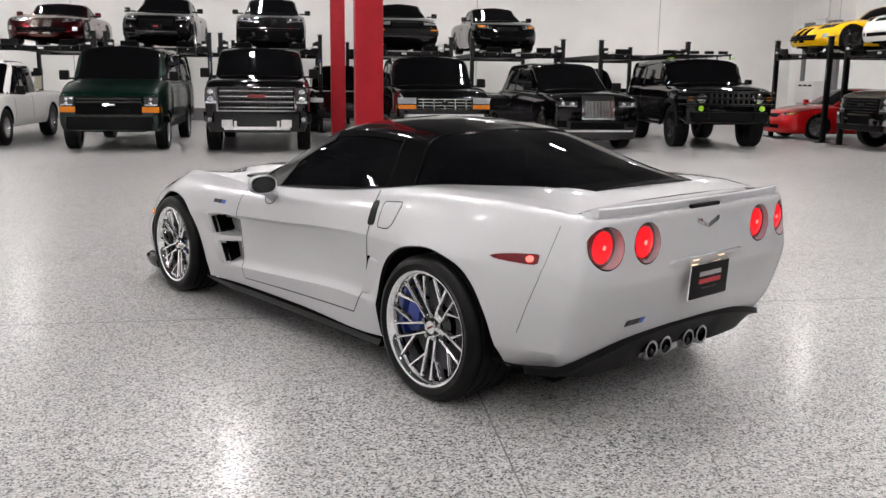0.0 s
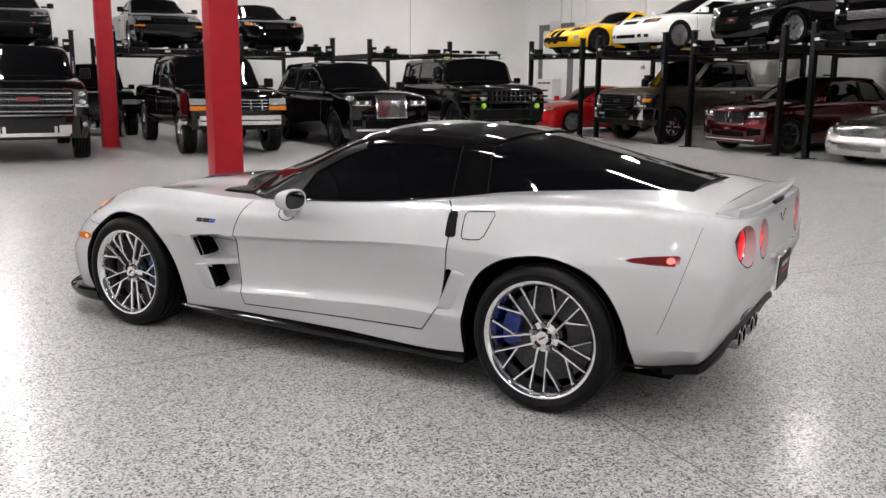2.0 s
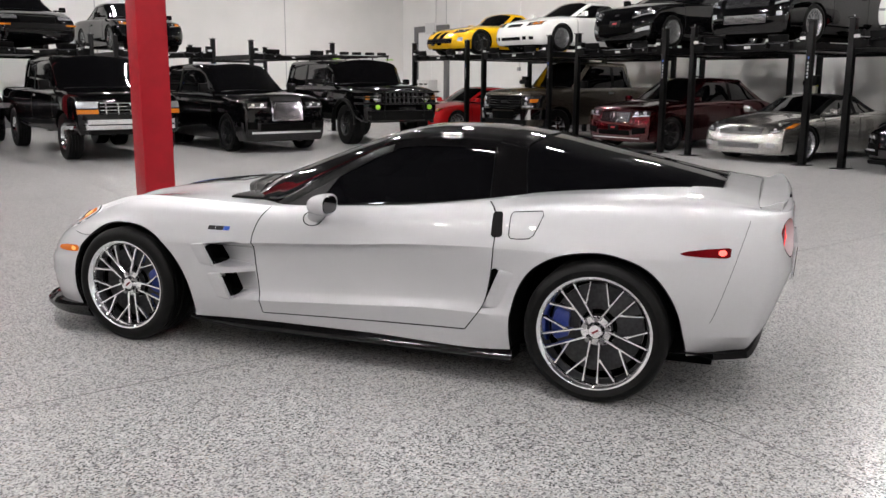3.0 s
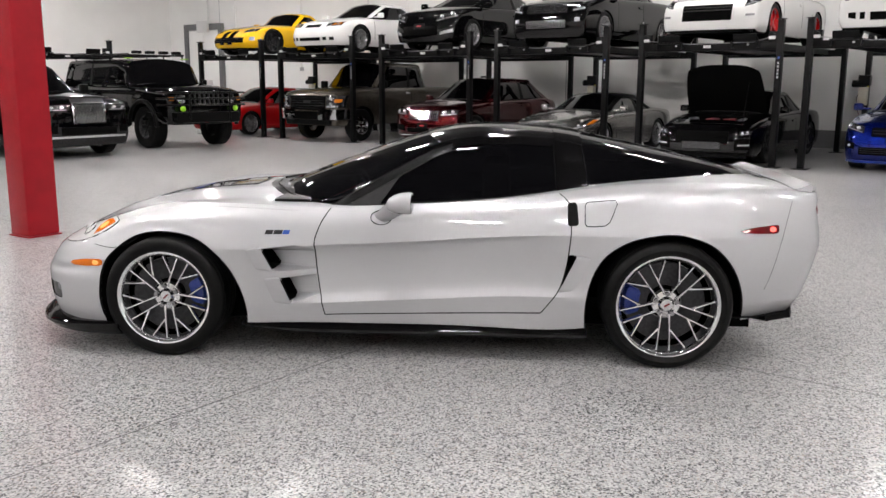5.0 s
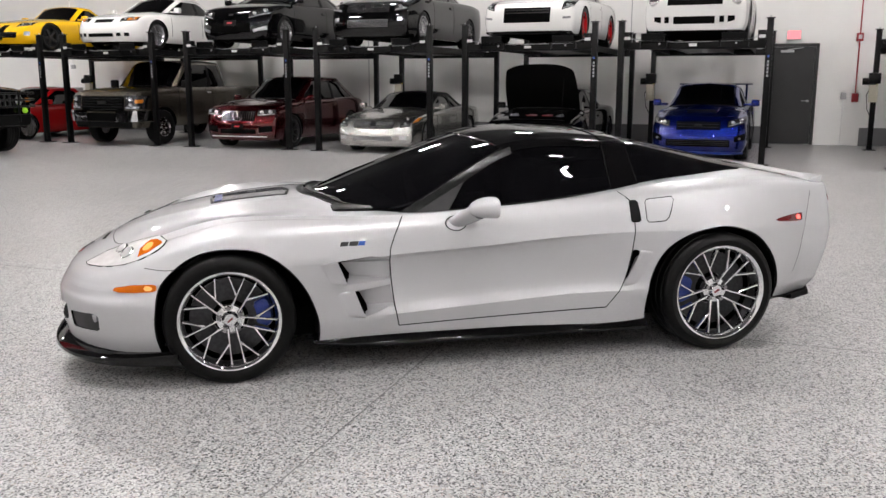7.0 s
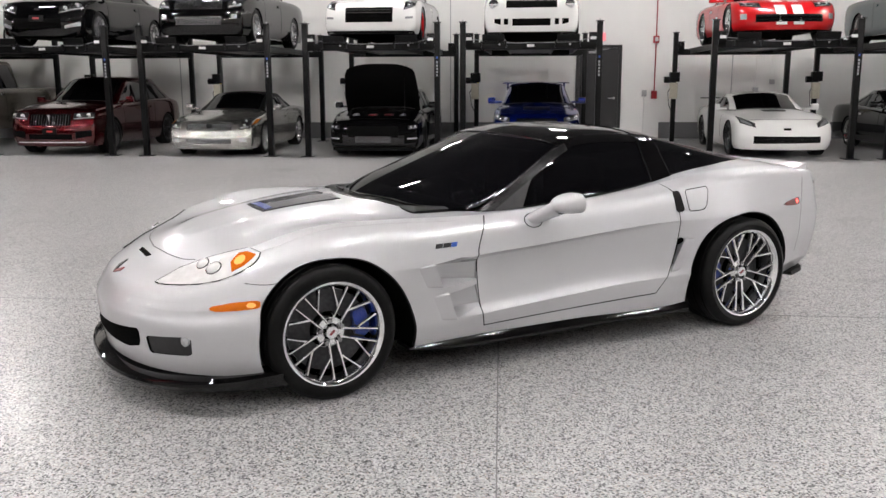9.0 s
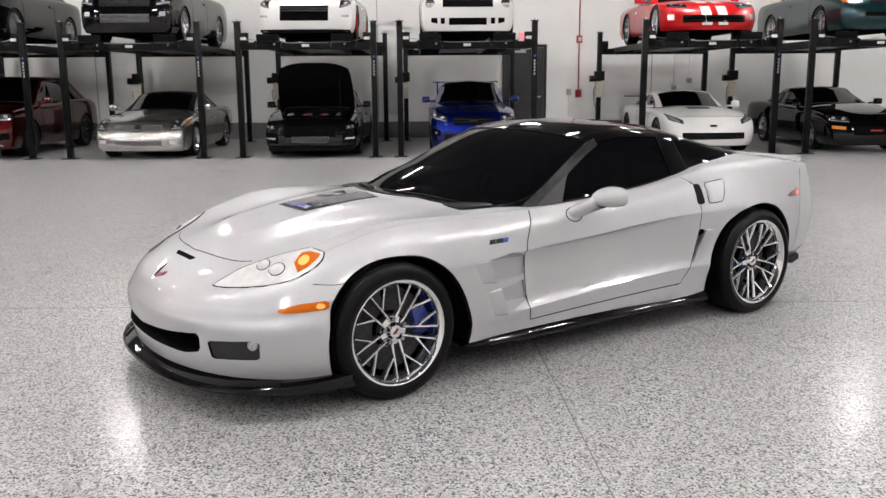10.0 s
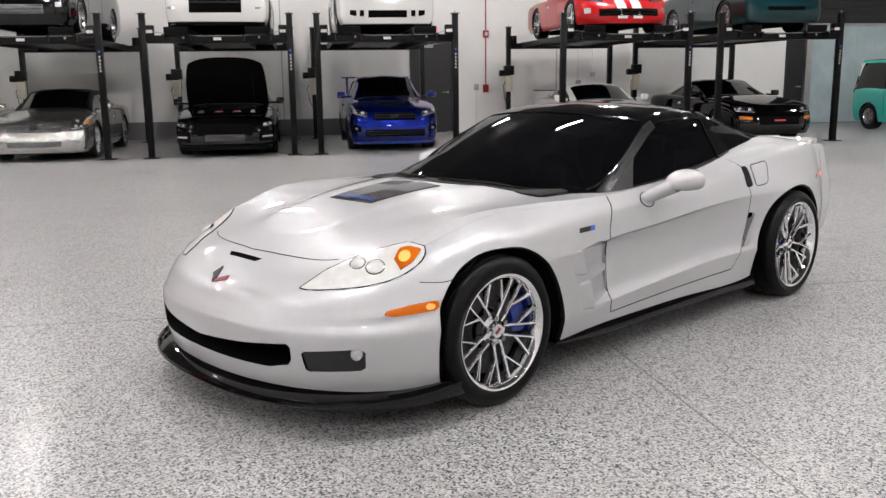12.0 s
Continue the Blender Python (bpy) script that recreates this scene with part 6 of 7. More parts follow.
def low_coupe(name, label, color, place, face, L=4.5, W=1.87, wb=2.6, fo=0.95, z=0.80, roof=1.32, r=0.33, rim_mat="alloy", spokes=5, pf=2.6, slant=0.22, ws=(1.35, 2.1, 3.0, 3.75), clear=0.16, **kw):
    sh = ((0, z - 0.20), (0.35, z - 0.10), (0.9, z), (1.6, z + 0.03), (L - 0.9, z + 0.10), (L, z + 0.06))
    hd = ((0, z - 0.16), (0.35, z - 0.05), (0.9, z + 0.06), (1.5, z + 0.13), (L - 0.9, z + 0.15), (L, z + 0.12))
    return vehicle(name, label, color, place, L, W, wb, fo, r, clear, sh, hd, (*ws, z + 0.09, roof, W / 2 - 0.13, W / 2 - 0.34), face, pf, slant, 0.25, 0.74, spokes, rim_mat, 0.06, 1.07, **kw)




def plate(z, w=0.15):
    return (("front_plate", "trim", -w, z - 0.06, z + 0.06, w, z - 0.06, z + 0.06, 0.014), ("plate_print", "red_label", -w * 0.42, z - 0.016, z + 0.016, w * 0.42, z - 0.016, z + 0.016, 0.018))


def twin(name, mt, y0, a0, a1, y1, b0, b1, off=0.006):
    return ((name, mt, y0, a0, a1, y1, b0, b1, off),)


# north row, on the floor
van_face = twin("grille", "well", -0.62, 0.72, 1.06, 0.62, 0.72, 1.06, 0.01) + twin("headlamp", "lens", 0.66, 0.89, 1.05, 0.90, 0.89, 1.05, 0.012) + twin("turn_lamp", "amber", 0.62, 0.76, 0.87, 0.95, 0.76, 0.87, 0.014) + (
    ("bumper", "trim", -0.98, 0.44, 0.68, 0.98, 0.44, 0.68, 0.06), ("grille_slats", "grey_plastic", -0.60, 0.93, 1.05, 0.60, 0.93, 1.05, 0.02, 2, 0.02), ("badge", "chrome", -0.12, 0.885, 0.925, 0.12, 0.885, 0.925, 0.03)) + plate(0.55)
vehicle("cargo_van", "dark green full-size cargo van with grey bumper and amber lamps", "green", by_nose(-4.28, 12.45, -90, 3.43, 0.86), 5.7, 2.01, 3.43, 0.86, 0.37, 0.40,
        ((0, 1.08), (0.3, 1.20), (1.0, 1.34), (1.4, 1.38), (5.7, 1.40)), ((0, 1.10), (0.3, 1.24), (1.0, 1.40), (1.4, 1.42), (5.7, 1.42)),
        (0.98, 1.60, 5.4, 5.62, 1.37, 2.09, 0.93, 0.80), van_face, 6.0, 0.08, 0.24, 0.58, 6, "galv", 0.02, 1.15, "trim", category="van")
mesh_grille_face = twin("grille_surround", "dark_chrome", -0.76, 0.81, 1.28, 0.76, 0.81, 1.28, 0.006) + twin("grille", "well", -0.72, 0.84, 1.26, 0.72, 0.84, 1.26, 0.012) + (("grille_slats", "chrome", -0.70, 0.85, 1.26, 0.70, 0.85, 1.26, 0.03, 4, 0.017), ("mesh_slats", "dark_chrome", -0.70, 0.86, 1.25, 0.70, 0.86, 1.25, 0.022, 12, 0.005), ("grille_bars", "dark_chrome", -0.70, 0.86, 1.25, 0.70, 0.86, 1.25, 0.020, 26, 0.0035),
            ("badge", "dark_red", -0.17, 1.07, 1.13, 0.17, 1.07, 1.13, 0.05)) + twin("headlamp", "lens", 0.74, 0.96, 1.26, 0.99, 0.96, 1.25, 0.016) + twin("fog_lamp", "lamp_bowl", 0.84, 0.60, 0.72, 0.93, 0.60, 0.72, 0.055) + twin("fog_lamp_cover", "lens", 0.85, 0.62, 0.70, 0.92, 0.62, 0.70, 0.06) + (
            ("bumper", "black", -1.0, 0.40, 0.80, 1.0, 0.40, 0.80, 0.05), ("bumper_trim", "chrome", -0.62, 0.47, 0.53, 0.62, 0.47, 0.53, 0.075)) + twin("bumper_trim", "chrome", 0.46, 0.47, 0.66, 0.66, 0.52, 0.66, 0.075) + twin("tow_hook", "chrome", 0.38, 0.53, 0.64, 0.43, 0.53, 0.64, 0.09) + plate(0.68)
pick_up("pickup_truck", "black heavy-duty pickup truck with a wide chrome mesh grille", "black", by_nose(-1.45, 11.95, -90, 4.0, 0.97), mesh_grille_face, "alloy", 0.43, 1.43, 2.09, 6.3, 2.08, 4.0, 0.97, cab_end=4.2)
square_grille_face = twin("grille", "well", -0.55, 0.86, 1.08, 0.55, 0.86, 1.08, 0.01) + (("grille_slats", "chrome", -0.55, 0.85, 1.10, 0.55, 0.85, 1.10, 0.02, 4, 0.014), ("grille_bars", "chrome", -0.55, 0.86, 1.08, 0.55, 0.86, 1.08, 0.02, 5, 0.012)) + twin("headlamp", "old_lens", 0.58, 0.97, 1.09, 0.93, 0.97, 1.09, 0.014) + twin("turn_lamp", "amber", 0.58, 0.87, 0.95, 0.93, 0.87, 0.95, 0.014) + (
            ("bumper", "chrome", -0.98, 0.60, 0.77, 0.98, 0.60, 0.77, 0.09), ("bumper_pad", "trim", -0.96, 0.672, 0.690, 0.96, 0.672, 0.690, 0.098), ("lower_valance", "trim", -0.92, 0.44, 0.59, 0.92, 0.44, 0.59, 0.04), ("badge", "trim", -0.06, 0.95, 1.0, 0.06, 0.95, 1.0, 0.04)) + plate(0.63)
pick_up("pickup_truck", "lifted black crew-cab pickup with square chrome grille and bumper", "black", by_nose(2.27, 12.2, -90, 4.2, 0.9), square_grille_face, "chrome", 0.43, 1.27, 1.98, 6.4, 2.02, 4.2, 0.9, clear=0.50, cab_end=4.4)
upright_face = twin("headlamp", "lens", 0.46, 0.93, 1.03, 0.86, 0.93, 1.02, 0.01) + (("grille_surround", "chrome", -0.36, 0.66, 1.13, 0.36, 0.66, 1.13, 0.035), ("grille", "well", -0.32, 0.69, 1.05, 0.32, 0.69, 1.05, 0.045), ("grille_bars", "chrome", -0.32, 0.69, 1.05, 0.32, 0.69, 1.05, 0.055, 20, 0.007),
             ("bumper_trim", "chrome", -0.80, 0.40, 0.44, 0.80, 0.40, 0.44, 0.02), ("lower_grille", "well", -0.60, 0.46, 0.60, 0.60, 0.46, 0.60, 0.006)) + twin("side_inlet", "well", 0.68, 0.50, 0.64, 0.88, 0.50, 0.64, 0.008)
vehicle("luxury_suv", "glossy black luxury SUV with an upright chrome grille", "black", by_nose(5.60, 12.45, -89, 3.295, 0.90), 5.34, 2.0, 3.295, 0.90, 0.40, 0.24,
        ((0, 1.04), (0.3, 1.13), (1.5, 1.19), (4.5, 1.24), (5.34, 1.18)), ((0, 1.10), (0.3, 1.20), (1.5, 1.28), (4.5, 1.22), (5.34, 1.18)),
        (1.50, 2.30, 4.6, 5.15, 1.23, 1.88, 0.88, 0.70), upright_face, 6.0, 0.05, 0.26, 0.70, 10, "dark_alloy", 0.03, 1.08, category="suv")
guard_face = (("grille", "well", -0.50, 0.98, 1.22, 0.50, 0.98, 1.22, 0.008), ("grille_bars", "dark_alloy", -0.48, 0.98, 1.22, 0.48, 0.98, 1.22, 0.03, 8, 0.022),
            ("bumper", "trim", -1.02, 0.62, 0.82, 1.02, 0.62, 0.82, 0.12), ("skid_plate", "trim", -0.62, 0.42, 0.60, 0.62, 0.42, 0.60, 0.06)) + twin("headlamp", "round", 0.54, 1.01, 1.21, 0.74, 1.01, 1.21, 0.02) + twin("turn_lamp", "amber", 0.82, 1.07, 1.15, 0.92, 1.07, 1.15, 0.02) + twin("fog_lamp_cover", "lime", 0.62, 0.84, 0.96, 0.74, 0.84, 0.96, 0.14) + plate(0.60)
off_roader, hskin, htop = vehicle("off_road_suv", "glossy black square off-road SUV with brush guard and roof rack", "black", by_nose(8.72, 12.75, -96, 3.12, 0.95), 5.0, 2.08, 3.12, 0.95, 0.47, 0.56,
        ((0, 1.26), (0.3, 1.32), (1.5, 1.37), (5.0, 1.38)), ((0, 1.29), (0.3, 1.38), (1.5, 1.45), (5.0, 1.42)),
        (1.50, 1.88, 4.7, 4.98, 1.41, 2.03, 0.96, 0.82), guard_face, 9.0, 0.03, 0.33, 0.55, 6, "dark_alloy", 0.03, 1.14, "trim", category="suv")
guard = bmesh.new()
nx = 3.12 / 2 + 0.95
for z in (0.98, 1.12, 1.25):
    guard = merge([guard, tube([(nx - 0.35, -1.04, z), (nx + 0.06, -0.98, z), (nx + 0.16, -0.7, z), (nx + 0.16, 0.7, z), (nx + 0.06, 0.98, z), (nx - 0.35, 1.04, z)], 0.022, 8)])
for y in (-0.52, 0.52):
    guard = merge([guard, tube([(nx + 0.16, y, 0.66), (nx + 0.16, y, 1.27)], 0.022, 8)])
part("brush_guard", guard, M["black_steel"], off_roader, "black tubular brush guard")
rack = bmesh.new()
for y in (-0.72, 0.72):
    add_rod(rack, (0.50, y, 2.12), (-2.2, y, 2.12), 0.02)
    for x in (0.45, -0.4, -1.2, -2.1):
        add_rod(rack, (x, y, 2.0), (x, y, 2.12), 0.018)
for x in (0.5, -0.1, -0.7, -1.3, -1.9):
    add_rod(rack, (x, -0.72, 2.10), (x, 0.72, 2.10), 0.016)
part("roof_rack", rack, M["black_steel"], off_roader, "black tubular roof rack")
for y in (-0.52, -0.18, 0.18, 0.52):
    part("roof_lamp", box(0.44, 0.58, y - 0.10, y + 0.10, 2.13, 2.20, None, 0.02), M["trim"], off_roader)
for s in (-1, 1):
    part("marker_strip", box(0.40, 0.62, s * 0.74 - 0.05, s * 0.74 + 0.05, 2.015, 2.035, None, 0.006), M["lime"], off_roader)
    part("fender_flare", tube([(1.56 + 0.58 * math.cos(radians(a)), s * 1.05, 0.50 + 0.56 * math.sin(radians(a))) for a in range(0, 181, 15)], 0.05, 8), M["trim"], off_roader)
    part("fender_flare", tube([(-1.56 + 0.58 * math.cos(radians(a)), s * 1.05, 0.50 + 0.56 * math.sin(radians(a))) for a in range(0, 181, 15)], 0.05, 8), M["trim"], off_roader)
    part("side_step", tube([(0.95, s * 1.06, 0.50), (-0.95, s * 1.06, 0.50)], 0.04, 8), M["chrome"], off_roader)
w_face = twin("headlamp", "old_lens", 0.55, 0.78, 0.92, 0.90, 0.78, 0.92) + twin("grille", "well", -0.5, 0.76, 0.92, 0.5, 0.76, 0.92)
pick_up("pickup_truck", "white extended-cab pickup truck with alloy wheels", "white", by_nose(-7.62, 13.2, -90, 3.5, 0.95), w_face, "alloy", 0.38, 1.02, 1.78, 5.7, 1.95, 3.5, 0.95, cab_end=3.6, clear=0.36)
t_face = twin("headlamp", "old_lens", 0.5, 0.82, 0.94, 0.88, 0.82, 0.94)
pick_up("pickup_truck", "black pickup truck parked at the back", "black", by_nose(4.15, 15.6, -90, 3.5, 0.95), t_face, "alloy", 0.38, 1.05, 1.15, 5.3, 1.9, 3.4, 0.9)
pick_up("off_roader", "black boxy off-roader parked below a lift", "black", by_nose(0.5, 18.6, -90, 3.0, 0.7), t_face, "dark_alloy", 0.42, 1.15, 1.85, 4.5, 1.85, 2.9, 0.7, cab_end=4.2)
vehicle("family_suv", "black SUV with roof rails at the back wall", "black", by_nose(7.6, 17.4, -90, 2.95, 0.95), 5.1, 2.0, 2.95, 0.95, 0.40, 0.3,
        ((0, 1.0), (0.3, 1.08), (1.5, 1.12), (5.1, 1.16)), ((0, 1.05), (0.3, 1.14), (1.5, 1.18), (5.1, 1.18)), (1.45, 2.2, 4.6, 5.0, 1.14, 1.86, 0.88, 0.72), t_face, 6.0, 0.05, 0.26, 0.6, 5, "alloy", category="suv")

# north row, up on the lifts
UP = 2.25
roadster_face = twin("headlamp", "lens", 0.50, 0.58, 0.66, 0.82, 0.62, 0.69) + (("grille", "well", -0.60, 0.30, 0.44, 0.60, 0.30, 0.44, 0.006), ("grille_slats", "trim", -0.60, 0.31, 0.44, 0.60, 0.31, 0.44, 0.02, 2, 0.012)) + twin("fog_lamp", "lens", 0.74, 0.36, 0.46, 0.84, 0.36, 0.46)


def roadster(color, place, stripe, label, faces=roadster_face, roof=1.20, **kw):
    c, sk, tp = low_coupe("roadster", label, color, place, faces, 4.46, 1.94, 2.51, 0.92, 0.72, roof, 0.34, pf=2.3, slant=0.30, ws=(1.75, 2.25, 2.7, 3.4), **kw)
    nose = 2.51 / 2 + 0.92
    for s in (1, -1):
        part("stripe", sk.panel("top", [(nose - 0.46, s * 0.06), (nose - 1.7, s * 0.06)], [(nose - 0.46, s * 0.25), (nose - 1.7, s * 0.25)], 0.004, 0.008, 20, 3), PAINT[stripe], c, "broad racing stripe")
        part("stripe", sk.panel("front", [(s * 0.06, 0.25), (s * 0.06, 0.62)], [(s * 0.25, 0.25), (s * 0.25, 0.62)], 0.004, 0.008, 10, 3), PAINT[stripe], c, "broad racing stripe")
    return c


roadster("maroon", by_nose(-7.2, 19.0, -90, 2.51, 0.92, UP), "silver", "dark red open roadster with silver stripes on a lift")
dark_face = twin("headlamp", "lens", 0.50, 0.66, 0.76, 0.84, 0.70, 0.80) + twin("grille", "well", -0.42, 0.50, 0.70, 0.42, 0.50, 0.70) + twin("side_inlet", "well", 0.52, 0.34, 0.46, 0.80, 0.36, 0.46) + plate(0.50)
low_coupe("coupe", "black sports sedan on a raised lift", "black", by_nose(-4.31, 18.9, -90, 2.85, 0.85, UP), dark_face, 4.7, 1.83, 2.85, 0.85, 0.86, 1.42, 0.34, pf=3.2, slant=0.14)
twin_grille_face = twin("headlamp", "lens", 0.44, 0.66, 0.77, 0.84, 0.69, 0.79) + twin("grille", "well", 0.02, 0.58, 0.75, 0.18, 0.58, 0.76, 0.012) + (("lower_grille", "well", -0.40, 0.30, 0.44, 0.40, 0.30, 0.44), ) + twin("side_inlet", "well", 0.48, 0.28, 0.46, 0.84, 0.30, 0.48) + (("bumper_trim", "chrome", -0.78, 0.50, 0.515, 0.78, 0.50, 0.515, 0.01),)
low_coupe("sedan", "dark grey sports sedan on a raised lift", "graphite", by_nose(-1.37, 18.9, -90, 2.96, 0.85, UP), twin_grille_face, 4.9, 1.89, 2.96, 0.85, 0.87, 1.46, 0.35, pf=3.2, slant=0.14)
square_nose_face = twin("headlamp", "old_lens", 0.46, 0.66, 0.76, 0.86, 0.66, 0.76) + (("grille", "well", -0.40, 0.60, 0.76, 0.40, 0.60, 0.76), ("bumper", "trim", -0.88, 0.42, 0.56, 0.88, 0.42, 0.56, 0.05)) + twin("turn_lamp", "amber", 0.62, 0.50, 0.54, 0.82, 0.50, 0.54, 0.06) + plate(0.52)
low_coupe("classic_coupe", "black square-nosed 1980s coupe on a raised lift", "black", by_nose(2.3, 18.8, -90, 2.74, 1.0, UP), square_nose_face, 5.0, 1.82, 2.74, 1.0, 0.86, 1.39, 0.34, pf=6.0, slant=0.06)
round_nose_face = twin("headlamp", "lens", 0.46, 0.62, 0.70, 0.82, 0.65, 0.73) + (("grille", "well", -0.30, 0.56, 0.66, 0.30, 0.56, 0.66), ("lower_grille", "well", -0.50, 0.28, 0.38, 0.50, 0.28, 0.38)) + twin("turn_lamp", "amber", 0.62, 0.635, 0.70, 0.80, 0.66, 0.725, 0.010)
low_coupe("coupe", "black rounded 1990s coupe on a raised lift", "black", by_nose(5.15, 18.9, -90, 2.57, 0.95, UP), round_nose_face, 4.6, 1.83, 2.57, 0.95, 0.80, 1.35, 0.33, pf=2.6)

# east row, on the floor
EX = 180 + ASKEW
low_coupe("coupe", "red 1990s coupe below a lift in the corner", "red", by_nose(12.0, 16.9, EX, 2.57, 0.95), round_nose_face, 4.6, 1.85, 2.57, 0.95, 0.80, 1.35, 0.33)
f_face = (("grille", "well", -0.62, 0.80, 1.15, 0.62, 0.80, 1.15, 0.012), ("grille_slats", "black", -0.60, 0.82, 1.14, 0.60, 0.82, 1.14, 0.025, 5, 0.018), ("lower_grille", "well", -0.44, 0.58, 0.76, 0.44, 0.58, 0.76, 0.03), ("badge", "dark_alloy", -0.12, 0.96, 1.04, 0.12, 0.96, 1.04, 0.05), ("grille_surround", "bronze", -0.64, 1.15, 1.19, 0.64, 1.15, 1.19, 0.02), ("bumper", "trim", -0.98, 0.40, 0.56, 0.98, 0.40, 0.56, 0.05)) + twin("headlamp", "lens", 0.66, 0.86, 1.16, 0.96, 0.87, 1.15, 0.014) + twin("turn_lamp", "amber", 0.90, 0.99, 1.07, 0.95, 0.99, 1.07, 0.020) + twin("bumper", "chrome", 0.42, 0.56, 0.82, 0.98, 0.58, 0.82, 0.07)
pick_up("pickup_truck", "grey-bronze pickup truck with chrome bumper corners below a lift", "bronze", by_nose(11.85, 12.65, EX, 3.7, 0.95), f_face, "chrome", 0.41, 1.31, 2.02, 5.9, 2.03, 3.7, 0.95)
barred_face = twin("headlamp", "lens", 0.50, 0.74, 0.86, 0.88, 0.77, 0.88) + (("grille", "well", -0.44, 0.62, 0.84, 0.44, 0.62, 0.84, 0.008), ("grille_bars", "chrome", -0.43, 0.63, 0.83, 0.43, 0.63, 0.83, 0.02, 15, 0.008), ("lower_grille", "well", -0.46, 0.34, 0.44, 0.46, 0.34, 0.44), ("bumper_trim", "chrome", -0.72, 0.27, 0.295, 0.72, 0.27, 0.295, 0.02)) + twin("side_inlet", "well", 0.54, 0.36, 0.50, 0.84, 0.40, 0.52) + plate(0.50)
c, sk, tp = vehicle("crossover_suv", "dark red crossover SUV with a barred chrome grille below a lift", "maroon", by_nose(12.0, 9.12, EX, 2.87, 0.87), 4.7, 1.93, 2.87, 0.87, 0.37, 0.20,
        ((0, 0.80), (0.3, 0.93), (1.3, 1.02), (4.0, 1.10), (4.7, 1.0)), ((0, 0.84), (0.3, 0.98), (1.3, 1.10), (4.0, 1.12), (4.7, 1.05)), (1.30, 2.15, 3.6, 4.5, 1.05, 1.62, 0.84, 0.64), barred_face, 3.4, 0.14, 0.25, 0.72, 10, "dark_alloy", category="suv")
ring = lathe([(0.105, -0.008), (0.125, -0.008), (0.125, 0.008), (0.105, 0.008)], 28)
p = sk.at("front", 0, 0.73)[0]
for q in range(3):
    add_rod(ring, (0, 0, 0), (0.11 * math.cos(radians(90 + 120 * q)), 0, 0.11 * math.sin(radians(90 + 120 * q))), 0.012, 6)
ring.transform(Matrix.Translation((p.x + 0.035, 0, 0.73)) @ Matrix.Rotation(math.pi / 2, 4, "Z"))
part("round_badge", ring, M["chrome"], c)
angular_face = twin("headlamp", "lens", 0.62, 0.56, 0.74, 0.80, 0.58, 0.76) + twin("turn_lamp", "amber", 0.835, 0.64, 0.74, 0.87, 0.66, 0.74) + (("grille", "lamp_bowl", -0.46, 0.54, 0.66, 0.46, 0.54, 0.66, 0.008), ("grille_slats", "galv", -0.46, 0.54, 0.66, 0.46, 0.54, 0.66, 0.014, 7, 0.0035), ("grille_bars", "galv", -0.46, 0.54, 0.66, 0.46, 0.54, 0.66, 0.014, 26, 0.0035), ("lower_grille", "lamp_bowl", -0.46, 0.27, 0.37, 0.46, 0.27, 0.37, 0.006), ("lower_slats", "galv", -0.46, 0.27, 0.37, 0.46, 0.27, 0.37, 0.010, 6, 0.0035), ("bumper_trim", "chrome", -0.46, 0.525, 0.54, 0.46, 0.525, 0.54, 0.02), ("badge", "chrome", -0.06, 0.57, 0.65, 0.06, 0.57, 0.65, 0.03)) + twin("fog_lamp", "lens", 0.62, 0.30, 0.38, 0.76, 0.30, 0.38, 0.008)
low_coupe("roadster_coupe", "light silver hardtop roadster with angular lamps below a lift", "silver", by_nose(11.75, 5.72, EX, 2.685, 0.93), angular_face, 4.51, 1.84, 2.685, 0.93, 0.80, 1.28, 0.34, pf=4.0, slant=0.16, roof_mat=M["trim"], spokes=8)
raised_hood_face = twin("headlamp", "lens", 0.70, 0.56, 0.62, 0.86, 0.58, 0.64) + (("grille", "well", -0.50, 0.40, 0.62, 0.50, 0.40, 0.62, 0.006), ("intercooler", "lamp_bowl", -0.36, 0.30, 0.42, 0.36, 0.30, 0.42, 0.008), ("bumper_trim", "trim", -0.80, 0.16, 0.22, 0.80, 0.16, 0.22, 0.05)) + twin("side_inlet", "well", 0.62, 0.28, 0.48, 0.86, 0.30, 0.50) + twin("running_lamp", "lens", 0.68, 0.36, 0.39, 0.86, 0.37, 0.40, 0.012)
g, gsk, gtp = low_coupe("coupe", "black sports coupe with its hood raised below a lift", "black", by_nose(11.75, 2.40, EX, 2.78, 1.0), raised_hood_face, 4.67, 1.90, 2.78, 1.0, 0.84, 1.37, 0.35, pf=3.6, slant=0.12, open_hood=True, rim_mat="dark_alloy")
gn = 2.78 / 2 + 1.0
hoodp = bmesh.new()
rows = []
for k in range(9):
    u = k / 8
    ln = 1.14 * u
    half = 0.78 - 0.10 * u ** 3
    rows.append([(gn - 1.36 + 0.40 * ln + 0.03 * math.sin(math.pi * u), y, 0.95 + 0.80 * ln - 0.02 - 0.05 * (abs(y) / half) ** 4 - (0.06 * (abs(y) / half) ** 3 if k == 8 else 0)) for y in np.linspace(-half, half, 13)])
add_grid(hoodp, rows)
bmesh.ops.solidify(hoodp, geom=hoodp.faces[:], thickness=0.035)
part("hood", hoodp, M["trim"], g, "black hood propped wide open")
part("hood_prop", rod((gn - 0.6, 0.55, 0.75), (gn - 1.0, 0.50, 1.55), 0.008), M["trim"], g)
eng = part("engine", box(gn - 1.25, gn - 0.6, -0.40, 0.40, 0.55, 0.78, None, 0.04), M["trim"], g, "engine with red covers")
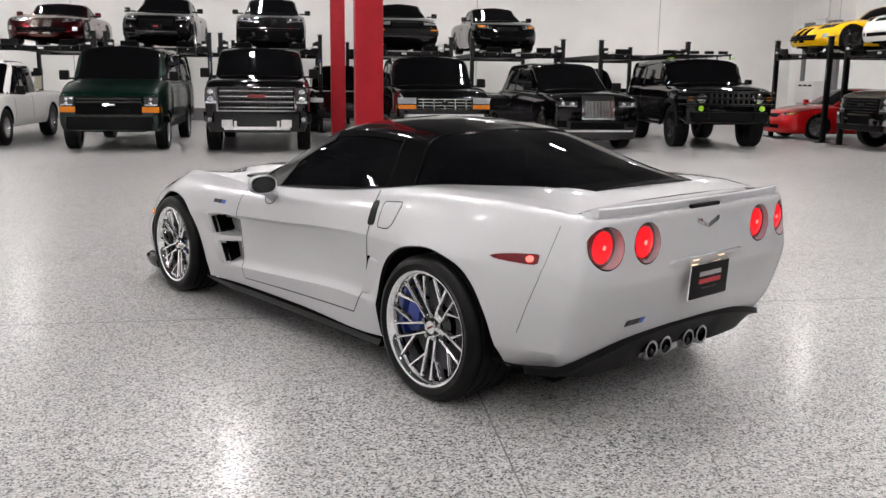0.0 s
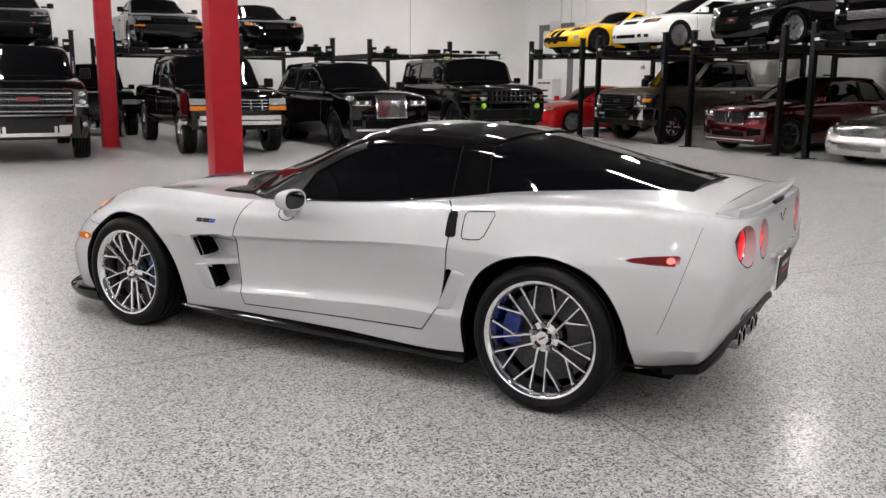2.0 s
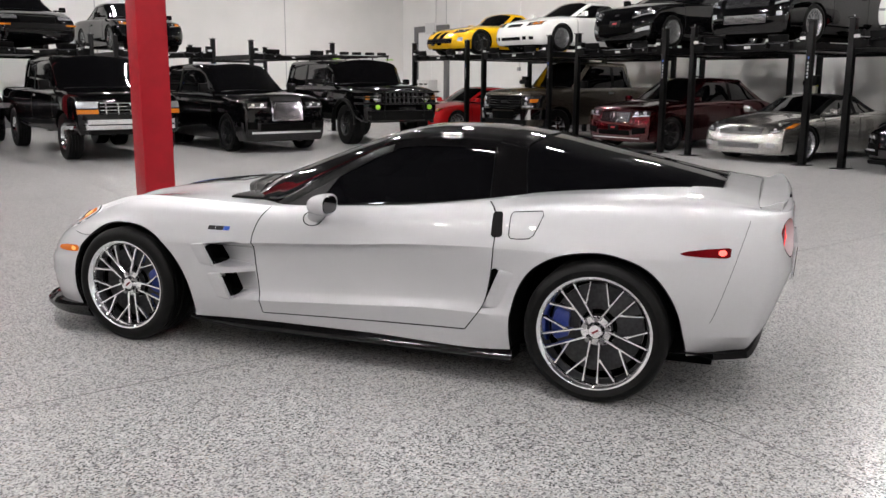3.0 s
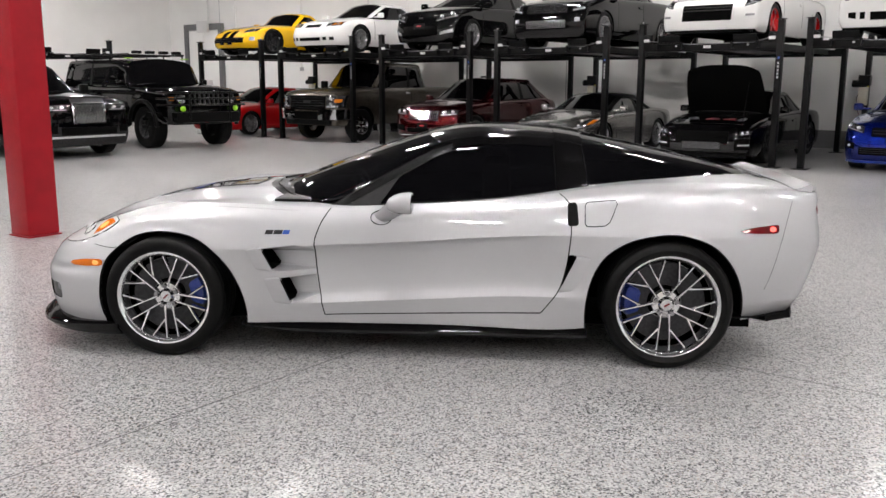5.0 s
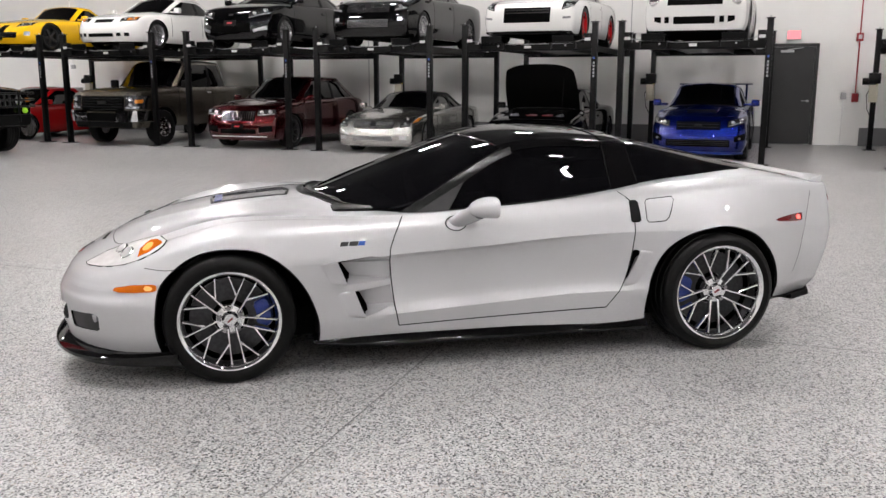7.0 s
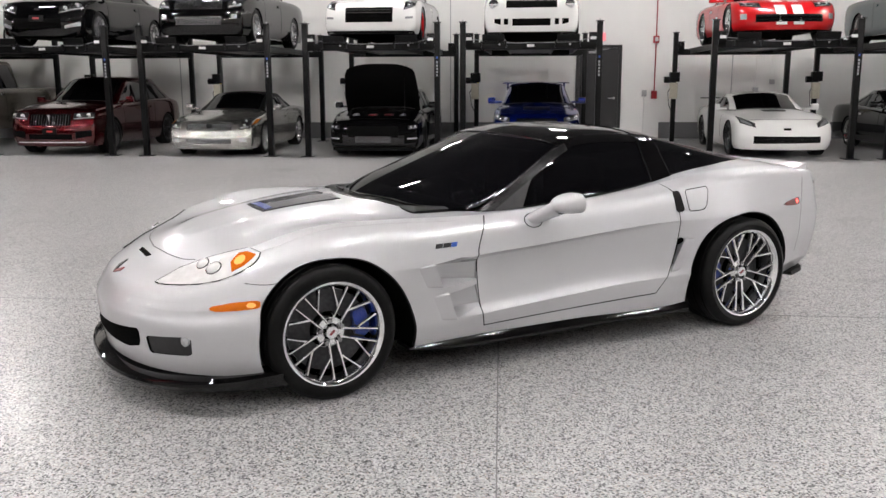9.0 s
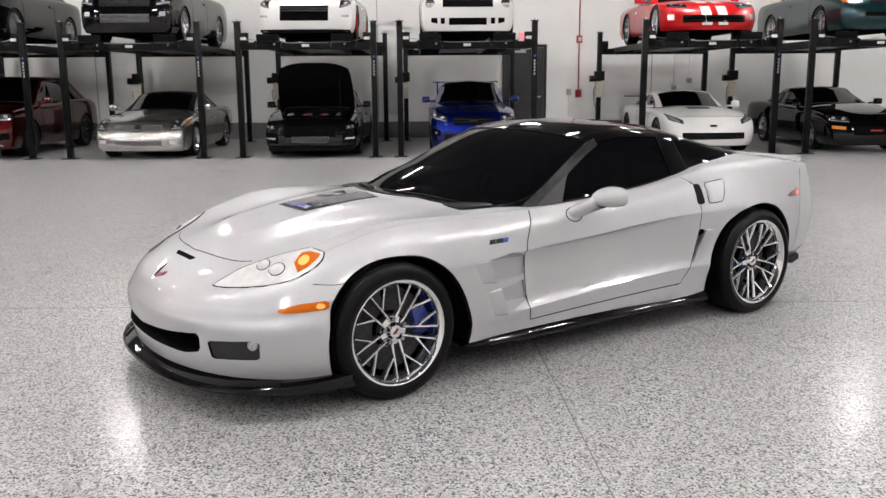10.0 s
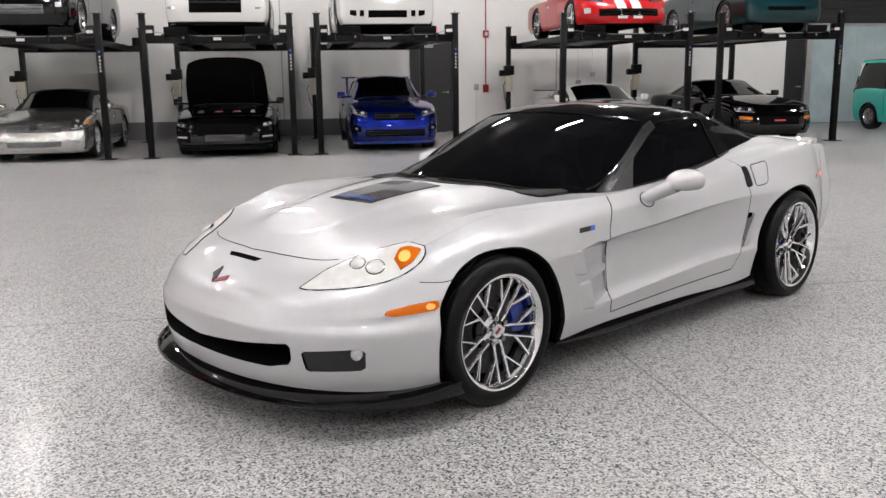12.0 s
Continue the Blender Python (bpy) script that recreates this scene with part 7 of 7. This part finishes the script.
for s in (-1, 1):
    part("valve_cover", box(gn - 1.20, gn - 0.80, s * 0.10, s * 0.24, 0.78, 0.82, None, 0.02), M["dark_red"], eng)
    part("intake_pipe", tube([(gn - 0.55, s * 0.45, 0.76), (gn - 0.7, s * 0.5, 0.80), (gn - 1.0, s * 0.48, 0.80)], 0.04, 8), M["galv"], eng)
scoop_face = twin("headlamp", "lens", 0.54, 0.66, 0.755, 0.84, 0.74, 0.84) + (("grille", "well", -0.40, 0.60, 0.75, 0.40, 0.60, 0.75, 0.006), ("grille_slats", "grey_plastic", -0.38, 0.63, 0.73, 0.38, 0.63, 0.73, 0.014, 2, 0.008), ("badge", "chrome", -0.07, 0.665, 0.705, 0.07, 0.665, 0.705, 0.02), ("lower_grille", "well", -0.58, 0.29, 0.42, 0.58, 0.29, 0.42, 0.006), ("lower_slats", "grey_plastic", -0.56, 0.31, 0.41, 0.56, 0.31, 0.41, 0.012, 3, 0.005), ("front_lip", "blue", -0.80, 0.16, 0.20, 0.80, 0.16, 0.20, 0.03)) + twin("side_inlet", "well", 0.66, 0.38, 0.48, 0.84, 0.42, 0.54) + twin("fog_lamp_cover", "lens", 0.72, 0.42, 0.47, 0.78, 0.42, 0.47, 0.01)
wx, wsk, wtp = low_coupe("sedan", "bright blue sports sedan with hood scoop below a lift", "blue", by_nose(12.05, -0.83, EX, 2.65, 0.90), scoop_face, 4.6, 1.80, 2.65, 0.90, 0.92, 1.47, 0.33, pf=3.2, slant=0.16, ws=(1.25, 2.05, 3.1, 3.9), rim_mat="dark_alloy")
wn = 2.65 / 2 + 0.90
part("hood_scoop", wsk.panel("top", [(wn - 0.62, -0.30), (wn - 1.15, -0.34)], [(wn - 0.62, 0.30), (wn - 1.15, 0.34)], 0.01, 0.01, 8, 8, 0.06), PAINT["blue"], wx)
part("scoop_mouth", wsk.panel("top", [(wn - 0.60, -0.27), (wn - 0.66, -0.27)], [(wn - 0.60, 0.27), (wn - 0.66, 0.27)], 0.035, 0.01, 3, 8), M["trim"], wx)
part("rear_wing", merge([box(-2.15, -1.9, -0.8, 0.8, 1.42, 1.45, None, 0.01), box(-2.1, -1.95, -0.7, -0.66, 1.05, 1.42), box(-2.1, -1.95, 0.66, 0.7, 1.05, 1.42)]), PAINT["blue"], wx)
white_coupe_face = twin("headlamp", "grey_plastic", 0.58, 0.58, 0.66, 0.84, 0.66, 0.78) + twin("headlamp_lens", "lens", 0.64, 0.60, 0.64, 0.82, 0.68, 0.74, 0.010) + (("grille", "well", -0.62, 0.28, 0.42, 0.62, 0.30, 0.42, 0.006), ("grille_slats", "grey_plastic", -0.60, 0.30, 0.41, 0.60, 0.30, 0.41, 0.012, 4, 0.004)) + (("badge", "trim", -0.07, 0.53, 0.57, 0.07, 0.53, 0.57, 0.008),)
wc, wcs, wct = low_coupe("sports_coupe", "white sports coupe with black grille below a lift", "white", by_nose(11.75, -5.62, EX, 2.71, 0.95), white_coupe_face, 4.5, 1.90, 2.71, 0.95, 0.78, 1.24, 0.34, pf=2.6, slant=0.22, ws=(1.55, 2.3, 2.9, 4.1), rim_mat="dark_alloy", spokes=10)
part("hood_vent", wcs.panel("top", [(1.25, -0.22), (1.05, -0.25)], [(1.25, 0.22), (1.05, 0.25)], 0.004, 0.01, 3, 8), M["trim"], wc)
part("rear_spoiler", merge([box(-2.15, -1.95, -0.85, 0.85, 1.06, 1.08, None, 0.008), box(-2.1, -1.98, -0.05, 0.05, 0.9, 1.06)]), M["trim"], wc)
wedge_face = twin("headlamp", "lens", 0.50, 0.60, 0.70, 0.84, 0.63, 0.73) + twin("turn_lamp", "amber", 0.58, 0.46, 0.52, 0.80, 0.48, 0.54) + (("grille", "well", -0.44, 0.36, 0.52, 0.44, 0.36, 0.52), ("badge", "red_label", -0.12, 0.43, 0.46, 0.12, 0.43, 0.46, 0.012))
low_coupe("coupe", "glossy black 1990s sports coupe below a lift", "black", by_nose(11.6, -8.85, EX, 2.57, 1.05), wedge_face, 4.9, 1.88, 2.57, 1.05, 0.82, 1.30, 0.33, pf=2.6, slant=0.24, ws=(1.75, 2.6, 3.2, 4.2), rim_mat="chrome")
vehicle("compact_van", "turquoise compact van parked by the strip curtain", "turquoise", by_nose(11.3, -14.05, 180, 2.6, 0.8), 4.2, 1.7, 2.6, 0.8, 0.32, 0.2,
        ((0, 0.85), (0.3, 0.95), (4.2, 1.05)), ((0, 0.9), (0.3, 1.0), (4.2, 1.08)), (0.9, 1.5, 3.9, 4.15, 1.0, 1.75, 0.8, 0.7), t_face, 4.0, 0.1, category="van")

# east row, up on the lifts
by_lift = lambda i, dx, wb, fo: by_nose(row_x(EAST[i]) + dx, EAST[i], EX, wb, fo, UP)
vy = roadster("yellow", by_lift(0, -0.15, 2.51, 0.92), "black", "yellow roadster coupe with black stripes on a lift", roof=1.22, rim_mat="dark_alloy")
kit_face = twin("headlamp", "lens", 0.46, 0.62, 0.70, 0.82, 0.65, 0.73) + (("grille", "well", -0.26, 0.60, 0.68, 0.26, 0.60, 0.68), ("lower_grille", "well", -0.36, 0.27, 0.35, 0.36, 0.27, 0.35)) + twin("turn_lamp", "amber", 0.62, 0.635, 0.70, 0.80, 0.66, 0.725, 0.010) + twin("fog_hole", "trim", 0.44, 0.28, 0.36, 0.54, 0.28, 0.36) + twin("fog_hole", "trim", 0.62, 0.28, 0.36, 0.72, 0.28, 0.36)
low_coupe("coupe", "white 1990s sports coupe with body kit on a raised lift", "white", by_lift(1, -0.2, 2.57, 0.95), kit_face, 4.6, 1.86, 2.57, 0.95, 0.80, 1.33, 0.34, pf=2.6)
hatch_face = twin("headlamp", "lens", 0.46, 0.60, 0.72, 0.86, 0.70, 0.86) + (("grille", "well", -0.50, 0.30, 0.50, 0.50, 0.30, 0.50), ("badge", "chrome", -0.06, 0.66, 0.70, 0.06, 0.66, 0.70, 0.01)) + twin("fog_lamp", "lens", 0.56, 0.30, 0.36, 0.82, 0.36, 0.44) + plate(0.50)
low_coupe("hatchback", "black sporty hatchback on a raised lift", "black", by_lift(2, -0.2, 2.7, 0.9), hatch_face, 4.5, 1.83, 2.7, 0.9, 0.92, 1.46, 0.34, pf=2.8, slant=0.20, ws=(1.15, 2.1, 3.2, 4.2), spokes=10)
wire_face = twin("headlamp", "lens", 0.60, 0.66, 0.90, 0.84, 0.70, 0.92) + (("grille", "lamp_bowl", -0.48, 0.64, 0.84, 0.48, 0.64, 0.84, 0.01), ("grille_slats", "grey_plastic", -0.47, 0.65, 0.83, 0.47, 0.65, 0.83, 0.016, 8, 0.004), ("lower_grille", "lamp_bowl", -0.46, 0.34, 0.50, 0.46, 0.34, 0.50, 0.01), ("lower_slats", "galv", -0.46, 0.34, 0.50, 0.46, 0.34, 0.50, 0.014, 7, 0.004), ("badge", "chrome", -0.07, 0.70, 0.80, 0.07, 0.70, 0.80, 0.03)) + twin("fog_lamp", "lens", 0.66, 0.46, 0.54, 0.76, 0.46, 0.54)
low_coupe("sedan", "black sports sedan with wire mesh grilles on a raised lift", "black", by_lift(3, -0.2, 2.88, 0.9), wire_face, 4.85, 1.84, 2.88, 0.9, 0.95, 1.47, 0.35, pf=4.5, slant=0.10, spokes=10)
wg_face = twin("headlamp", "lens", 0.68, 0.60, 0.76, 0.86, 0.66, 0.82) + (("grille", "well", -0.46, 0.36, 0.64, 0.46, 0.36, 0.64, 0.008), ("grille_slats", "grey_plastic", -0.44, 0.52, 0.62, 0.44, 0.52, 0.62, 0.016, 2, 0.012), ("front_lip", "trim", -0.84, 0.13, 0.21, 0.84, 0.13, 0.21, 0.03)) + twin("running_lamp", "lens", 0.70, 0.42, 0.46, 0.84, 0.43, 0.47)
low_coupe("coupe", "white sports coupe with black grille and red wheels on lift", "white", by_lift(4, -0.2, 2.78, 1.0), wg_face, 4.67, 1.90, 2.78, 1.0, 0.84, 1.37, 0.35, pf=3.6, slant=0.12, rim_mat="red")
ws_face = twin("headlamp", "round", 0.62, 0.58, 0.76, 0.82, 0.58, 0.76) + (("grille", "well", -0.48, 0.60, 0.74, 0.48, 0.60, 0.74), ("lower_grille", "well", -0.36, 0.27, 0.40, 0.36, 0.27, 0.40)) + twin("side_inlet", "well", 0.44, 0.29, 0.40, 0.52, 0.29, 0.40) + twin("side_inlet", "well", 0.58, 0.29, 0.40, 0.70, 0.32, 0.40)
low_coupe("coupe", "white retro muscle coupe with slotted bumper on a raised lift", "white", by_lift(5, -0.2, 2.72, 0.9), ws_face, 4.77, 1.88, 2.72, 0.9, 0.90, 1.40, 0.36, pf=4.5, slant=0.08)
roadster("red", by_lift(6, -0.15, 2.51, 0.92), "white", "bright red roadster with white stripes on a raised lift", rim_mat="chrome")
teal_face = twin("headlamp", "old_lens", 0.44, 0.66, 0.77, 0.70, 0.66, 0.77) + twin("turn_lamp", "amber", 0.71, 0.67, 0.76, 0.77, 0.67, 0.76, 0.012) + (("lower_grille", "well", -0.40, 0.40, 0.48, 0.40, 0.40, 0.48), ("grille", "well", -0.30, 0.64, 0.70, 0.30, 0.64, 0.70))
low_coupe("coupe", "dark teal 1990s square coupe on a raised lift", "teal", by_lift(7, -0.15, 2.55, 0.98), teal_face, 4.6, 1.76, 2.55, 0.98, 0.84, 1.32, 0.33, pf=4.5, slant=0.10)
